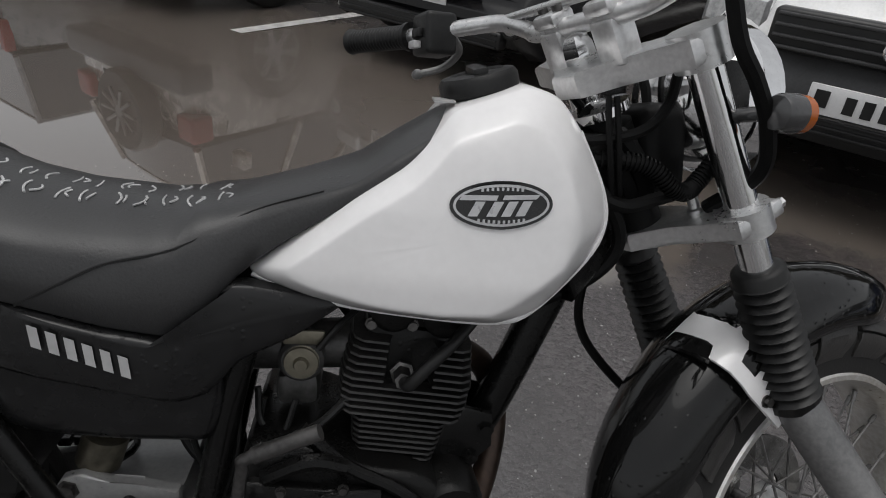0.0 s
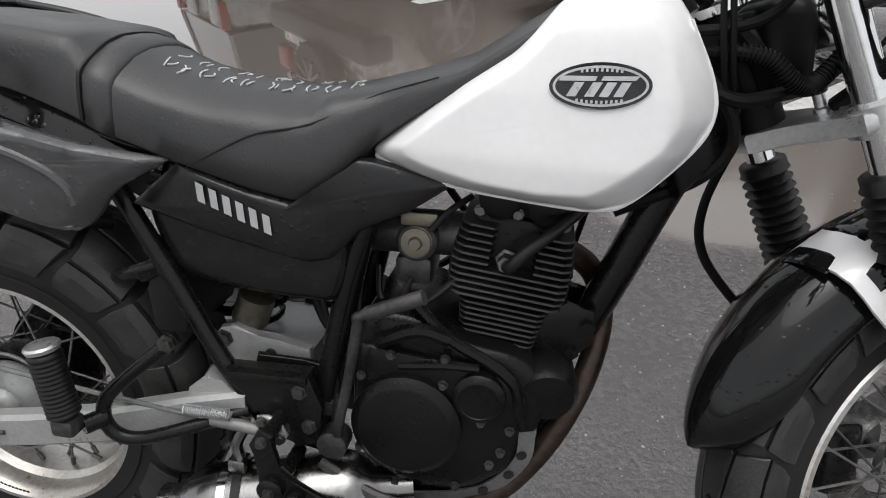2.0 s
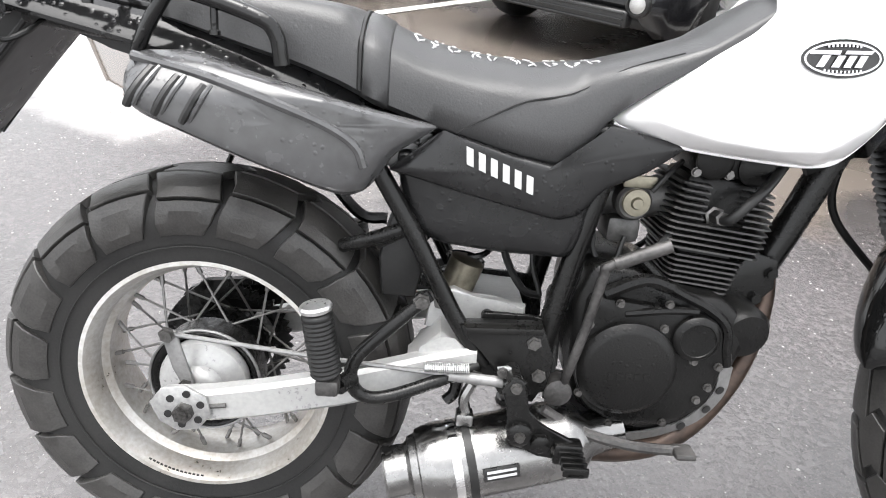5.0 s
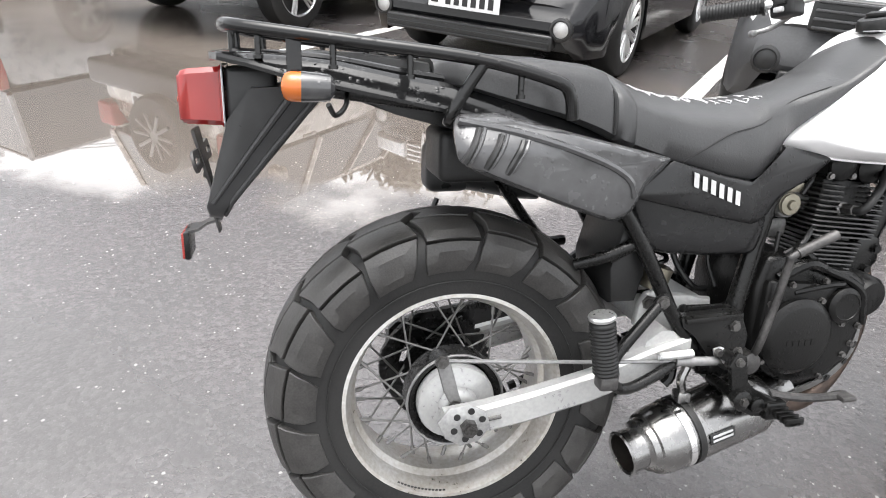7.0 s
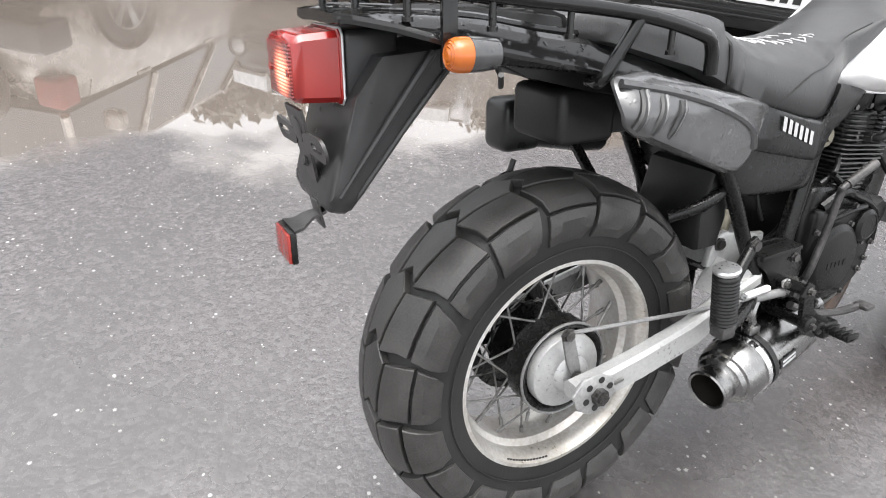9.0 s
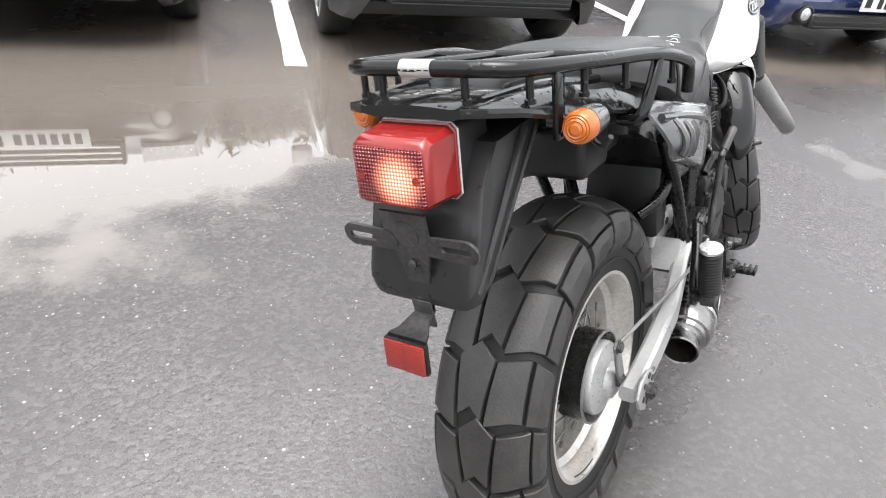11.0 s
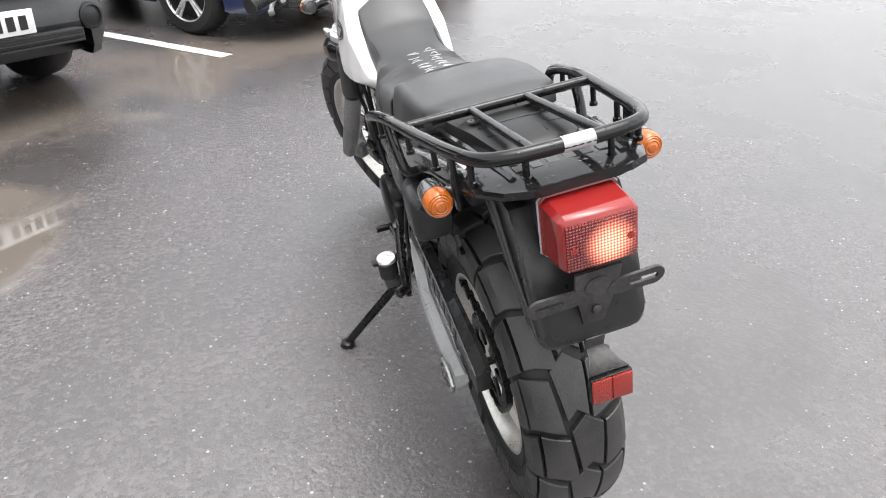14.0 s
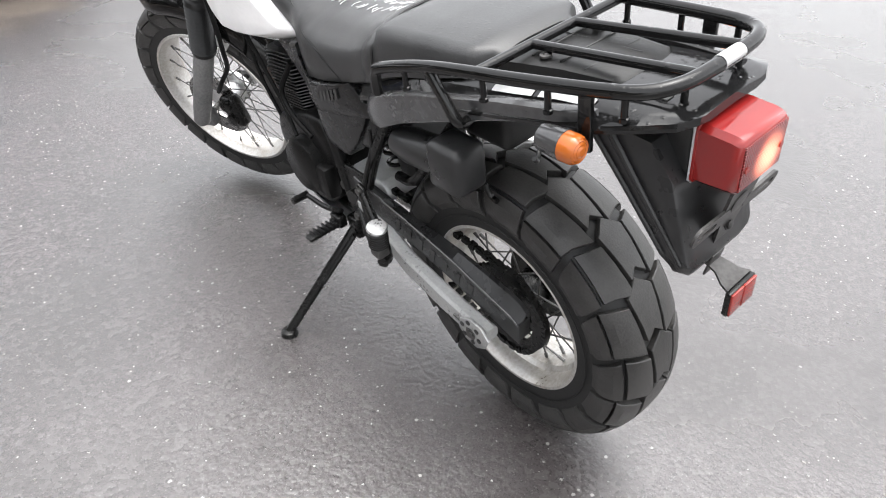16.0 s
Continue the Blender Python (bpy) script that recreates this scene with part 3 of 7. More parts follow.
lathe(bm, [(0.0745, 0.0795), (0.0775, 0.0800), (0.0785, 0.0822), (0.0770, 0.0838), (0.0740, 0.0838)], AX, (0, -1, 0), 56, ends=False)
part("drum_rim", bm, "bridge", rear_hub, "thin bare metal rim of the brake drum")
bm = BM()
slab(bm, [(-0.018, 0.345), (-0.010, 0.334), (0.004, 0.338), (-0.004, 0.36), (-0.022, 0.43), (-0.036, 0.434), (-0.044, 0.424), (-0.030, 0.37)], -0.113, -0.120)
part("brake_arm", bm, "bridge", rear_hub)
bm = BM()
rod(bm, (-0.033, -0.116, 0.424), (0.20, -0.135, 0.410), 0.0035, seg=8)
rod(bm, (0.20, -0.135, 0.410), (0.44, -0.145, 0.395), 0.0035, seg=8)
rod(bm, (0.36, -0.142, 0.400), (0.435, -0.145, 0.396), 0.008, seg=10)
part("brake_rod", bm, "bridge", bike)
bolt(rear_hub, -0.034, -0.120, 0.424, 0.009)
bolt(rear_hub, -0.012, -0.120, 0.345, 0.008)
bm = BM()
rod(bm, (0, -0.175, 0.33), (0, 0.165, 0.33), 0.0085)
rod(bm, (0, -0.160, 0.33), (0, -0.172, 0.33), 0.014, seg=6)
rod(bm, (0, 0.150, 0.33), (0, 0.162, 0.33), 0.014, seg=6)
part("rear_axle", bm, "bolt", bike)

# sprocket and chain, left side
bm = BM()
pts = []
for j in range(84):
    a = 2 * math.pi * j / 84
    r = 0.103 if (j % 2) else 0.094
    pts.append((AX.x + r * math.cos(a), AX.z + r * math.sin(a)))
inner = [(AX.x + 0.074 * math.cos(2 * math.pi * j / 84), AX.z + 0.074 * math.sin(2 * math.pi * j / 84)) for j in range(84)]
loft(bm, [[(x, y, z) for x, z in ring] for ring, y in ((pts, 0.062), (pts, 0.068), (inner, 0.068), (inner, 0.062), (pts, 0.062))], cap=False)
bmesh.ops.remove_doubles(bm, verts=bm.verts, dist=1e-5)
part("sprocket", bm, "black", rear_hub, smooth=False)
for j in range(6):
    bm = BM()
    box(bm, (0.035, 0.0622, -0.010), (0.077, 0.0678, 0.010), 0.001, Matrix.Translation(AX) @ Matrix.Rotation(j * math.pi / 3, 4, "Y"))
    part("sprocket_arm", bm, "black", rear_hub, smooth=False)
bm = BM()
loop = [(0.0, 0.434), (0.25, 0.455), (0.47, 0.452), (0.505, 0.42), (0.47, 0.388), (0.25, 0.31), (0.0, 0.226), (-0.09, 0.29), (-0.10, 0.36), (-0.05, 0.42)]
path = curve_pts([(x, 0.065, z) for x, z in loop], 13, True)
for i, p in enumerate(path):
    d = (path[(i + 1) % len(path)] - p)
    box(bm, (-0.0075, -0.005 - 0.002 * (i % 2), -0.006), (0.0075, 0.005 + 0.002 * (i % 2), 0.006), 0, Matrix.Translation(p) @ d.to_track_quat("X", "Z").to_matrix().to_4x4())
part("chain", bm, "black", bike, "oily drive chain", smooth=False)
GUARD = [(0.40, 0.470, 0.488, 0.432), (0.31, 0.458, 0.472, 0.420), (0.22, 0.449, 0.458, 0.408), (0.09, 0.441, 0.433, 0.382), (0.02, 0.431, 0.414, 0.363), (-0.05, 0.418, 0.395, 0.345), (-0.075, 0.409, 0.386, 0.338), (-0.088, 0.396, 0.376, 0.336)]
bm = BM()
loft(bm, [[(x, 0.088, zi - 0.012), (x, 0.088, zi), (x, 0.097, zi + 0.001), (x, 0.115, zr + 0.001), (x, 0.1185, zr - 0.002), (x, 0.1195, zb), (x, 0.1160, zb), (x, 0.1145, zr - 0.006), (x, 0.096, zi - 0.004), (x, 0.092, zi - 0.012)] for x, zi, zr, zb in GUARD])
box(bm, (-0.090, 0.089, 0.345), (-0.086, 0.1185, 0.385), 0.001)
case = part("chain_case", bm, "smoothplastic", bike, "black plastic chain guard with slots", angle=0.6)
bm = BM()
tube(bm, [(x, 0.1165, zr + 0.0005) for x, zi, zr, zb in GUARD], 0.0026, 8)
part("guard_ridge", bm, "plastic", case)
for k in range(7):
    bm = BM()
    x = 0.035 + k * 0.036
    zr, zb = (lerp_table(x, [(g[0], g[m]) for g in reversed(GUARD)]) for m in (2, 3))
    slab(bm, [(x, zb + 0.010), (x + 0.012, zb + 0.013), (x + 0.004, zr - 0.010), (x - 0.008, zr - 0.013)], 0.1180, 0.1203, 0)
    part("slot", bm, "grille", case, smooth=False)

# swinging arm
for s in (-1, 1):
    bm = BM()
    y0, y1 = s * 0.122, s * 0.152
    st = [(-0.035, 0.322, 0.350), (0.03, 0.308, 0.357), (0.10, 0.319, 0.370), (0.21, 0.343, 0.394), (0.32, 0.368, 0.420), (0.398, 0.384, 0.434)]
    rings = []
    for x, a, b in st:
        k = 0.0 if x < 0.2 else (x - 0.2) * 0.14
        ya, yb = y0 - s * k, y1 - s * k
        e = 0.006
        rings.append([(x, ya, a + e), (x, ya + s * e, a), (x, yb - s * e, a), (x, yb, a + e), (x, yb, b - e), (x, yb - s * e, b), (x, ya + s * e, b), (x, ya, b - e)])
    loft(bm, rings)
    arm = part("swing_arm", bm, "armsilver", bike, "brushed aluminium swing arm")
    bm = BM()
    slab(bm, [(-0.048, 0.34), (-0.03, 0.364), (0.0, 0.368), (0.03, 0.352), (0.036, 0.325), (0.018, 0.302), (-0.012, 0.297), (-0.036, 0.312)], s * 0.1535, s * 0.160, 0.002)
    adj = part("chain_adjuster", bm, "cast", arm, "dull chain adjuster cam with holes")
    for k in range(6):
        a = radians(60 * k + 20)
        bm = BM()
        lathe(bm, [(0, 0.0055), (0.0015, 0.0055)], (0.024 * math.cos(a), s * 0.1602, 0.333 + 0.024 * math.sin(a)), (0, s, 0), 12)
        part("hole", bm, "grille", adj, smooth=False)
    bm = BM()
    rod(bm, (0.03, s * 0.153, 0.335), (0.055, s * 0.153, 0.338), 0.0035, seg=8)
    part("adjuster_bolt", bm, "bolt", arm)
part("pivot_tube", rod(BM(), (0.43, -0.115, 0.405), (0.43, 0.115, 0.405), 0.03), "black", bike, "black swing arm pivot")
bm = BM()
slab(bm, [(0.372, 0.470), (0.486, 0.474), (0.505, 0.43), (0.50, 0.375), (0.47, 0.365), (0.425, 0.400), (0.405, 0.435), (0.378, 0.452)], -0.128, -0.112, 0.003)
slab(bm, [(0.378, 0.470), (0.486, 0.474), (0.486, 0.464), (0.380, 0.460)], -0.134, -0.10, 0.002)
plate = part("pivot_plate", bm, "black", bike, "black steel frame plate at the arm pivot")
for x, z in ((0.452, 0.392), (0.487, 0.40), (0.475, 0.45)):
    bolt(plate, x, -0.128, z, 0.008)
bm = BM()
slab(bm, [(0.322, 0.436), (0.328, 0.475), (0.340, 0.494), (0.362, 0.500), (0.392, 0.488), (0.425, 0.480), (0.468, 0.478), (0.47, 0.43), (0.40, 0.42)], -0.066, -0.050, 0.005)
slab(bm, [(0.330, 0.436), (0.335, 0.465), (0.352, 0.478), (0.400, 0.470), (0.468, 0.470), (0.47, 0.43)], -0.052, 0.085, 0.012)
slab(bm, [(0.300, 0.404), (0.322, 0.424), (0.345, 0.455), (0.362, 0.440), (0.392, 0.424), (0.394, 0.402)], -0.118, -0.060, 0.006)
link = part("arm_bridge", bm, "armsilver", bike, "polished cast aluminium swing arm bridge")
bm = BM()
lathe(bm, [(0, 0.008), (0.002, 0.0085), (0.003, 0.006), (0.003, 0.0)], (0.412, -0.066, 0.463), (0, -1, 0), 16)
part("hole", bm, "grille", link, smooth=False)
bolt(link, 0.345, -0.066, 0.478, 0.010)
bm = BM()
lathe(bm, [(0, 0.020), (0.003, 0.026), (0.044, 0.026), (0.047, 0.020)], (0.366, -0.030, 0.490), (0.34, 0, 1), 24)
part("shock_reservoir", bm, "brass", bike, "dull olive shock absorber body")
bm = BM()
tube(bm, [(0.325 + 0.0625 * i / 168, -0.147 + 0.0062 * math.cos(i * math.pi / 4), 0.4135 + 0.002 * i / 168 + 0.0062 * math.sin(i * math.pi / 4)) for i in range(169)], 0.0013, 5, straight=True)
part("brake_spring", bm, "alloy", bike, "bright coiled brake return spring")
bm = BM()
slab(bm, [(0.425, 0.420), (0.440, 0.423), (0.458, 0.412), (0.466, 0.396), (0.458, 0.384), (0.447, 0.392), (0.444, 0.404), (0.428, 0.408)], -0.150, -0.144, 0.002)
link = part("brake_link", bm, "alloy", bike, "worn silver brake pedal link")
bolt(link, 0.433, -0.150, 0.414, 0.006)
bolt(link, 0.456, -0.150, 0.392, 0.006)
bm = BM()
path = []
for i in range(90):
    a = i / 90 * 2 * math.pi * 7
    c = Vector((0.36, 0.01, 0.46)).lerp(Vector((0.42, 0.01, 0.64)), i / 89)
    path.append(c + Vector((math.cos(a) * 0.028, math.sin(a) * 0.028, 0)))
tube(bm, path, 0.005, 6, straight=True)
part("shock_spring", bm, "black", bike)

# -- front end, turned to the left on the steering stem --
STEM, STEMDIR = Vector((0.924, 0, 0.944)), Vector((-0.447, 0, 0.894))
TURN = Matrix.Translation(STEM) @ Matrix.Rotation(radians(23), 4, STEMDIR) @ Matrix.Translation(-STEM)
PERP = Vector((0.894, 0, 0.447))


def leg(z, lead=0.052):
    """A point of the fork's line at a height before leaning."""
    return STEM + STEMDIR * ((z - 0.944) / 0.894) + PERP * lead


FX = Vector((1.303, -0.022, 0.354))
LEG_Y = {-1: -0.109, 1: 0.090}
FRONT = (0.325, 0.053, 0.42, 0.236)
front_tyre = tyre("front_tyre", FX, *FRONT, bike, "black block tread front tyre")
tread(front_tyre, FX, *FRONT, chevron_rows(), 11, 0.0085)
front_rim = rim("front_rim", FX, 0.243, 0.045, bike, "dull silver spoked rim", 0.022)
spokes(front_rim, FX, 0.04, 0.03, 0.22, 9)
bm = BM()
lathe(bm, [(-0.045, 0.02), (-0.045, 0.05), (-0.03, 0.052), (-0.025, 0.028), (0.025, 0.028), (0.03, 0.045), (0.045, 0.045), (0.05, 0.02)], FX, (0, 1, 0), 32)
front_hub = part("front_hub", bm, "alloy", bike, "silver front hub")
bm = BM()
lathe(bm, [(0.058, 0.06), (0.058, 0.110), (0.062, 0.110), (0.062, 0.06)], FX, (0, 1, 0), 48, ends=False)
disc = part("brake_disc", bm, "steel", front_hub, "drilled steel brake disc")
for k in range(24):
    bm = BM()
    a, r = 2 * math.pi * k / 24, 0.078 + 0.018 * (k % 3) / 2
    lathe(bm, [(0.0621, 0.004), (0.0632, 0.004)], FX + Vector((r * math.cos(a), 0, r * math.sin(a))), (0, 1, 0), 8)
    part("disc_hole", bm, "grille", disc, smooth=False)
bm = BM()
box(bm, (1.19, 0.030, 0.300), (1.25, 0.075, 0.41), 0.014, seg=3)
lathe(bm, [(0, 0.02), (0.012, 0.02), (0.014, 0.012)], (1.22, 0.072, 0.385), (0, 1, 0), 16)
lathe(bm, [(0, 0.02), (0.012, 0.02), (0.014, 0.012)], (1.22, 0.072, 0.335), (0, 1, 0), 16)
part("brake_caliper", bm, "black", bike, "black brake caliper")
bm = BM()
rod(bm, FX + Vector((0, -0.12, 0)), FX + Vector((0, 0.12, 0)), 0.009)
part("front_axle", bm, "bolt", bike)

for s in (-1, 1):
    o = Vector((0, LEG_Y[s], 0))
    bm = BM()
    rod(bm, leg(0.985) + o, leg(0.56) + o, 0.0185, seg=20)
    fork = part("fork_tube", bm, "chrome", bike, "chromed fork tube")
    bm = BM()
    prof = []
    p0, p1 = leg(0.742), leg(0.572)
    L, nb = (p1 - p0).length, 12
    prof += [(0, 0.022), (0.004, 0.0295), (0.016, 0.0295)]
    for i in range(nb * 4 + 1):
        prof.append((0.018 + (L - 0.034) * i / (nb * 4), 0.0275 + 0.004 * i / (nb * 4) + 0.0042 * math.cos(i / 4 * 2 * math.pi)))
    prof += [(L - 0.014, 0.033), (L - 0.002, 0.033), (L, 0.028)]
    lathe(bm, prof, p0 + o, p1 - p0, 24)
    part("fork_boot", bm, "grip", bike, "ribbed black rubber fork boot", angle=1.3)
    bm = BM()
    lo = FX + o + Vector((-0.018, 0, -0.015))
    lathe(bm, [(0, 0.027), (0.01, 0.0285), (0.20, 0.0265), (0.255, 0.024), (0.27, 0.012)], leg(0.582) + o, lo - leg(0.582), 20)
    box(bm, (FX.x - 0.03, s * 0.088 - 0.012, FX.z - 0.03), (FX.x + 0.025, s * 0.114, FX.z + 0.03), 0.01)
    part("fork_slider", bm, "bridge", bike, "grey cast fork leg")
for z, lead, th, nm in ((0.970, 0.05, 0.014, "upper_clamp"), (0.797, 0.05, 0.011, "lower_clamp")):
    bm = BM()
    c = STEM + STEMDIR * ((z - 0.944) / 0.894)
    fr = Matrix((PERP.to_4d(), (0, 1, 0, 0), STEMDIR.to_4d(), (0, 0, 0, 1))).transposed()
    fr.translation = c
    for i in range(4):
        fr[3][i] = (0, 0, 0, 1)[i]
    outl = [(-0.035, -0.02), (-0.035, 0.02), (0.0, 0.05), (0.022, 0.128), (0.05, 0.136), (0.074, 0.122), (0.076, 0.09), (0.045, 0.055), (0.035, 0.0), (0.045, -0.055), (0.076, -0.09), (0.074, -0.122), (0.05, -0.136), (0.022, -0.128), (0.0, -0.05)]
    a = [bm.verts.new(fr @ Vector((x, y, -th))) for x, y in outl]
    b = [bm.verts.new(fr @ Vector((x, y, th))) for x, y in outl]
    fs = [bm.faces.new(a), bm.faces.new(b)]
    for j in range(len(a)):
        bm.faces.new((a[j], a[(j + 1) % len(a)], b[(j + 1) % len(a)], b[j]))
    bmesh.ops.bevel(bm, geom=list({e for f in fs for e in f.edges}), offset=0.005, segments=2, affect="EDGES", profile=0.5)
    for s in (-1, 1):
        lathe(bm, [(-th - 0.006, 0.022), (-th - 0.006, 0.029), (th + 0.004, 0.029), (th + 0.004, 0.02)], c + PERP * 0.052 + Vector((0, LEG_Y[s], 0)), STEMDIR, 24)
    cl = part(nm, bm, "alloy", bike, "cast aluminium fork clamp")
    for s in (-1, 1):
        bm = BM()
        p = c + PERP * 0.078 + Vector((0, s * 0.125, 0))
        box(bm, (-0.010, -0.008, -th * 0.8), (0.008, 0.008, th * 0.8), 0.003, Matrix.Translation(p) @ fr.to_3x3().to_4x4())
        lathe(bm, [(0, 0.006), (0.007, 0.006)], p + PERP * 0.008, PERP, 6)
        part("pinch_bolt", bm, "alloy", cl)
    if nm == "lower_clamp":
        bm = BM()
        lathe(bm, [(th, 0.009), (th + 0.004, 0.009), (th + 0.006, 0.0065), (th + 0.022, 0.0065)], c + PERP * 0.036 + Vector((0, -0.060, 0)), STEMDIR, 12)
        stop = part("lock_stop", bm, "alloy", cl)
        bm = BM()
        lathe(bm, [(th + 0.021, 0.010), (th + 0.031, 0.010), (th + 0.033, 0.007), (th + 0.033, 0.0)], c + PERP * 0.036 + Vector((0, -0.060, 0)), STEMDIR, 12)
        part("rubber_cap", bm, "grip", stop)
        if nm == "upper_clamp":
            bm = BM()
            lathe(bm, [(th, 0.018), (th + 0.008, 0.017), (th + 0.010, 0.012), (th + 0.016, 0.012)], c + PERP * 0.052 + Vector((0, LEG_Y[s], 0)), STEMDIR, 18)
            part("fork_cap", bm, "bolt", cl)
bm = BM()
lathe(bm, [(0.018, 0.020), (0.030, 0.019), (0.040, 0.014), (0.042, 0.004)], STEM + STEMDIR * 0.036, STEMDIR, 6)
part("stem_nut", bm, "chrome", bike)
bm = BM()
rod(bm, STEM + STEMDIR * -0.03, STEM + STEMDIR * -0.17, 0.03, seg=20)
part("head_tube", bm, "wiring", bike)
bm = BM()
lathe(bm, [(0, 0.024), (0.004, 0.034), (0.014, 0.034), (0.016, 0.02)], STEM + STEMDIR * -0.020, STEMDIR, 28)
part("bearing_cap", bm, "chrome", bike)
# handlebar, risers, grips
RIS = STEM + STEMDIR * 0.085 + PERP * 0.012
for s in (-1, 1):
    bm = BM()
    p = STEM + STEMDIR * 0.055 + PERP * 0.012 + Vector((0, s * 0.045, 0))
    fr = Matrix.Translation(p) @ Vector(STEMDIR).to_track_quat("Z", "Y").to_matrix().to_4x4()
    box(bm, (-0.018, -0.016, -0.02), (0.018, 0.016, 0.030), 0.005, fr)
    box(bm, (-0.020, -0.017, 0.033), (0.020, 0.017, 0.050), 0.006, fr)
    ri = part("bar_clamp", bm, "alloy", bike, "cast aluminium handlebar clamp")
    for q in (-1, 1):
        bm = BM()
        lathe(bm, [(0.048, 0.006), (0.056, 0.006), (0.057, 0.003)], fr @ Vector((q * 0.013, 0, 0)), STEMDIR, 10)
        part("bolt", bm, "bolt", ri)
bar_half = [(0, 0, 0), (0, 0.08, 0.0), (0.008, 0.115, 0.010), (0.004, 0.17, 0.026), (-0.028, 0.215, 0.024), (-0.072, 0.27, 0.017), (-0.121, 0.395, 0.021)]
line = [RIS + Vector((x, -y, z)) for x, y, z in reversed(bar_half[1:])] + [RIS + Vector(p) for p in bar_half]
bm = BM()
tube(bm, line, 0.011, 12, 6)
part("handlebar", bm, "alloy", bike, "silver tubular handlebar")
bm = BM()
rod(bm, RIS + Vector((0.006, -0.165, 0.030)), RIS + Vector((0.006, 0.165, 0.030)), 0.006)
part("cross_brace", bm, "alloy", bike)
for s in (-1, 1):
    bm = BM()
    a, b = RIS + Vector((-0.076, s * 0.28, 0.017)), RIS + Vector((-0.122, s * 0.398, 0.021))
    prof = [(0, 0.02), (0.006, 0.02), (0.007, 0.0155)]
    for i in range(36):
        prof.append((0.008 + i * 0.0032, 0.0158 + 0.0012 * (i % 2)))
    prof += [((b - a).length - 0.004, 0.019), ((b - a).length, 0.019)]
    lathe(bm, prof, a, b - a, 16)
    part("grip", bm, "grip", bike, "ribbed black rubber grip")
    bm = BM()
    c = RIS + Vector((-0.058, s * 0.246, 0.018))
    box(bm, (-0.022, -0.026, -0.03), (0.024, 0.026, 0.026), 0.007, Matrix.Translation(c), 3)
    box(bm, (-0.03, -0.012, -0.008), (-0.02, 0.008, 0.004), 0.002, Matrix.Translation(c))
    sw = part("switch_box", bm, "grip", bike, "black handlebar switch housing")
    bm = BM()
    box(bm, (-0.034, -0.008, -0.022), (-0.022, 0.010, -0.012), 0.002, Matrix.Translation(c))
    part("switch_button", bm, "white" if s > 0 else "red", sw)
    bm = BM()
    tube(bm, [c + Vector((0.03, 0.0, -0.002)), c + Vector((0.050, s * 0.02, -0.018)), c + Vector((0.045, s * 0.06, -0.036)), c + Vector((0.014, s * 0.084, -0.046))], 0.0055, 8)
    lathe(bm, [(-0.008, 0.004), (-0.005, 0.008), (0.005, 0.008), (0.008, 0.004)], c + Vector((0.014, s * 0.084, -0.046)), (0.3, s, 0), 10)
    part("lever", bm, "bridge", bike, "dull silver hand lever")
# headlamp and indicators
IND = (1.015, -0.165, 0.928)
bm = BM()
hl = leg(0.885, 0.158)
lathe(bm, [(-0.085, 0.02), (-0.075, 0.05), (-0.04, 0.078), (-0.012, 0.086)], hl, (1, 0, 0), 36)
head = part("headlamp", bm, "chrome", bike, "round chromed headlamp bowl and ring")
bm = BM()
lathe(bm, [(-0.014, 0.084), (-0.010, 0.090), (0.02, 0.092), (0.024, 0.084)], hl, (1, 0, 0), 36)
part("lamp_ring", bm, "chrome", head)
bm = BM()
box(bm, (0.965, -0.040, 0.835), (1.035, 0.045, 0.945), 0.022, seg=3)
part("wiring_cover", bm, "wiring", bike, "black wiring cover behind the fork")
bm = BM()
slab(bm, [(0.84, 0.90), (0.93, 0.91), (0.965, 0.84), (0.93, 0.76), (0.89, 0.72), (0.86, 0.80)], -0.022, 0.022, 0.006)
part("head_gusset", bm, "black", bike)
bm = BM()
lathe(bm, [(0.020, 0.083), (0.030, 0.06), (0.034, 0.02)], hl, (1, 0, 0), 36)
part("lens", bm, "lamp", head)
for s in (-1, 1):
    bm = BM()
    box(bm, (hl.x - 0.085, s * 0.096 - 0.003, hl.z - 0.030), (hl.x - 0.045, s * 0.096 + 0.003, hl.z + 0.030), 0.002)
    part("lamp_bracket", bm, "black", bike)
    bm = BM()
    base = Vector(IND) if s < 0 else Vector((IND[0], -IND[1], IND[2]))
    rod(bm, Vector((base.x, s * 0.095, base.z)), base, 0.008)
    lathe(bm, [(0, 0.010), (0.003, 0.0165), (0.008, 0.0188), (0.026, 0.0196), (0.028, 0.0196)], base + Vector((-0.013, 0, 0)), (1, 0, 0), 28)
    sg = part("front_indicator", bm, "plastic", bike, "black indicator lamp with amber lens")
    bm = BM()
    lathe(bm, [(0, 0.0190), (0.013, 0.0188), (0.019, 0.013), (0.020, 0.003)], base + Vector((0.014, 0, 0)), (1, 0, 0), 28)
    part("lens", bm, "amber", sg)
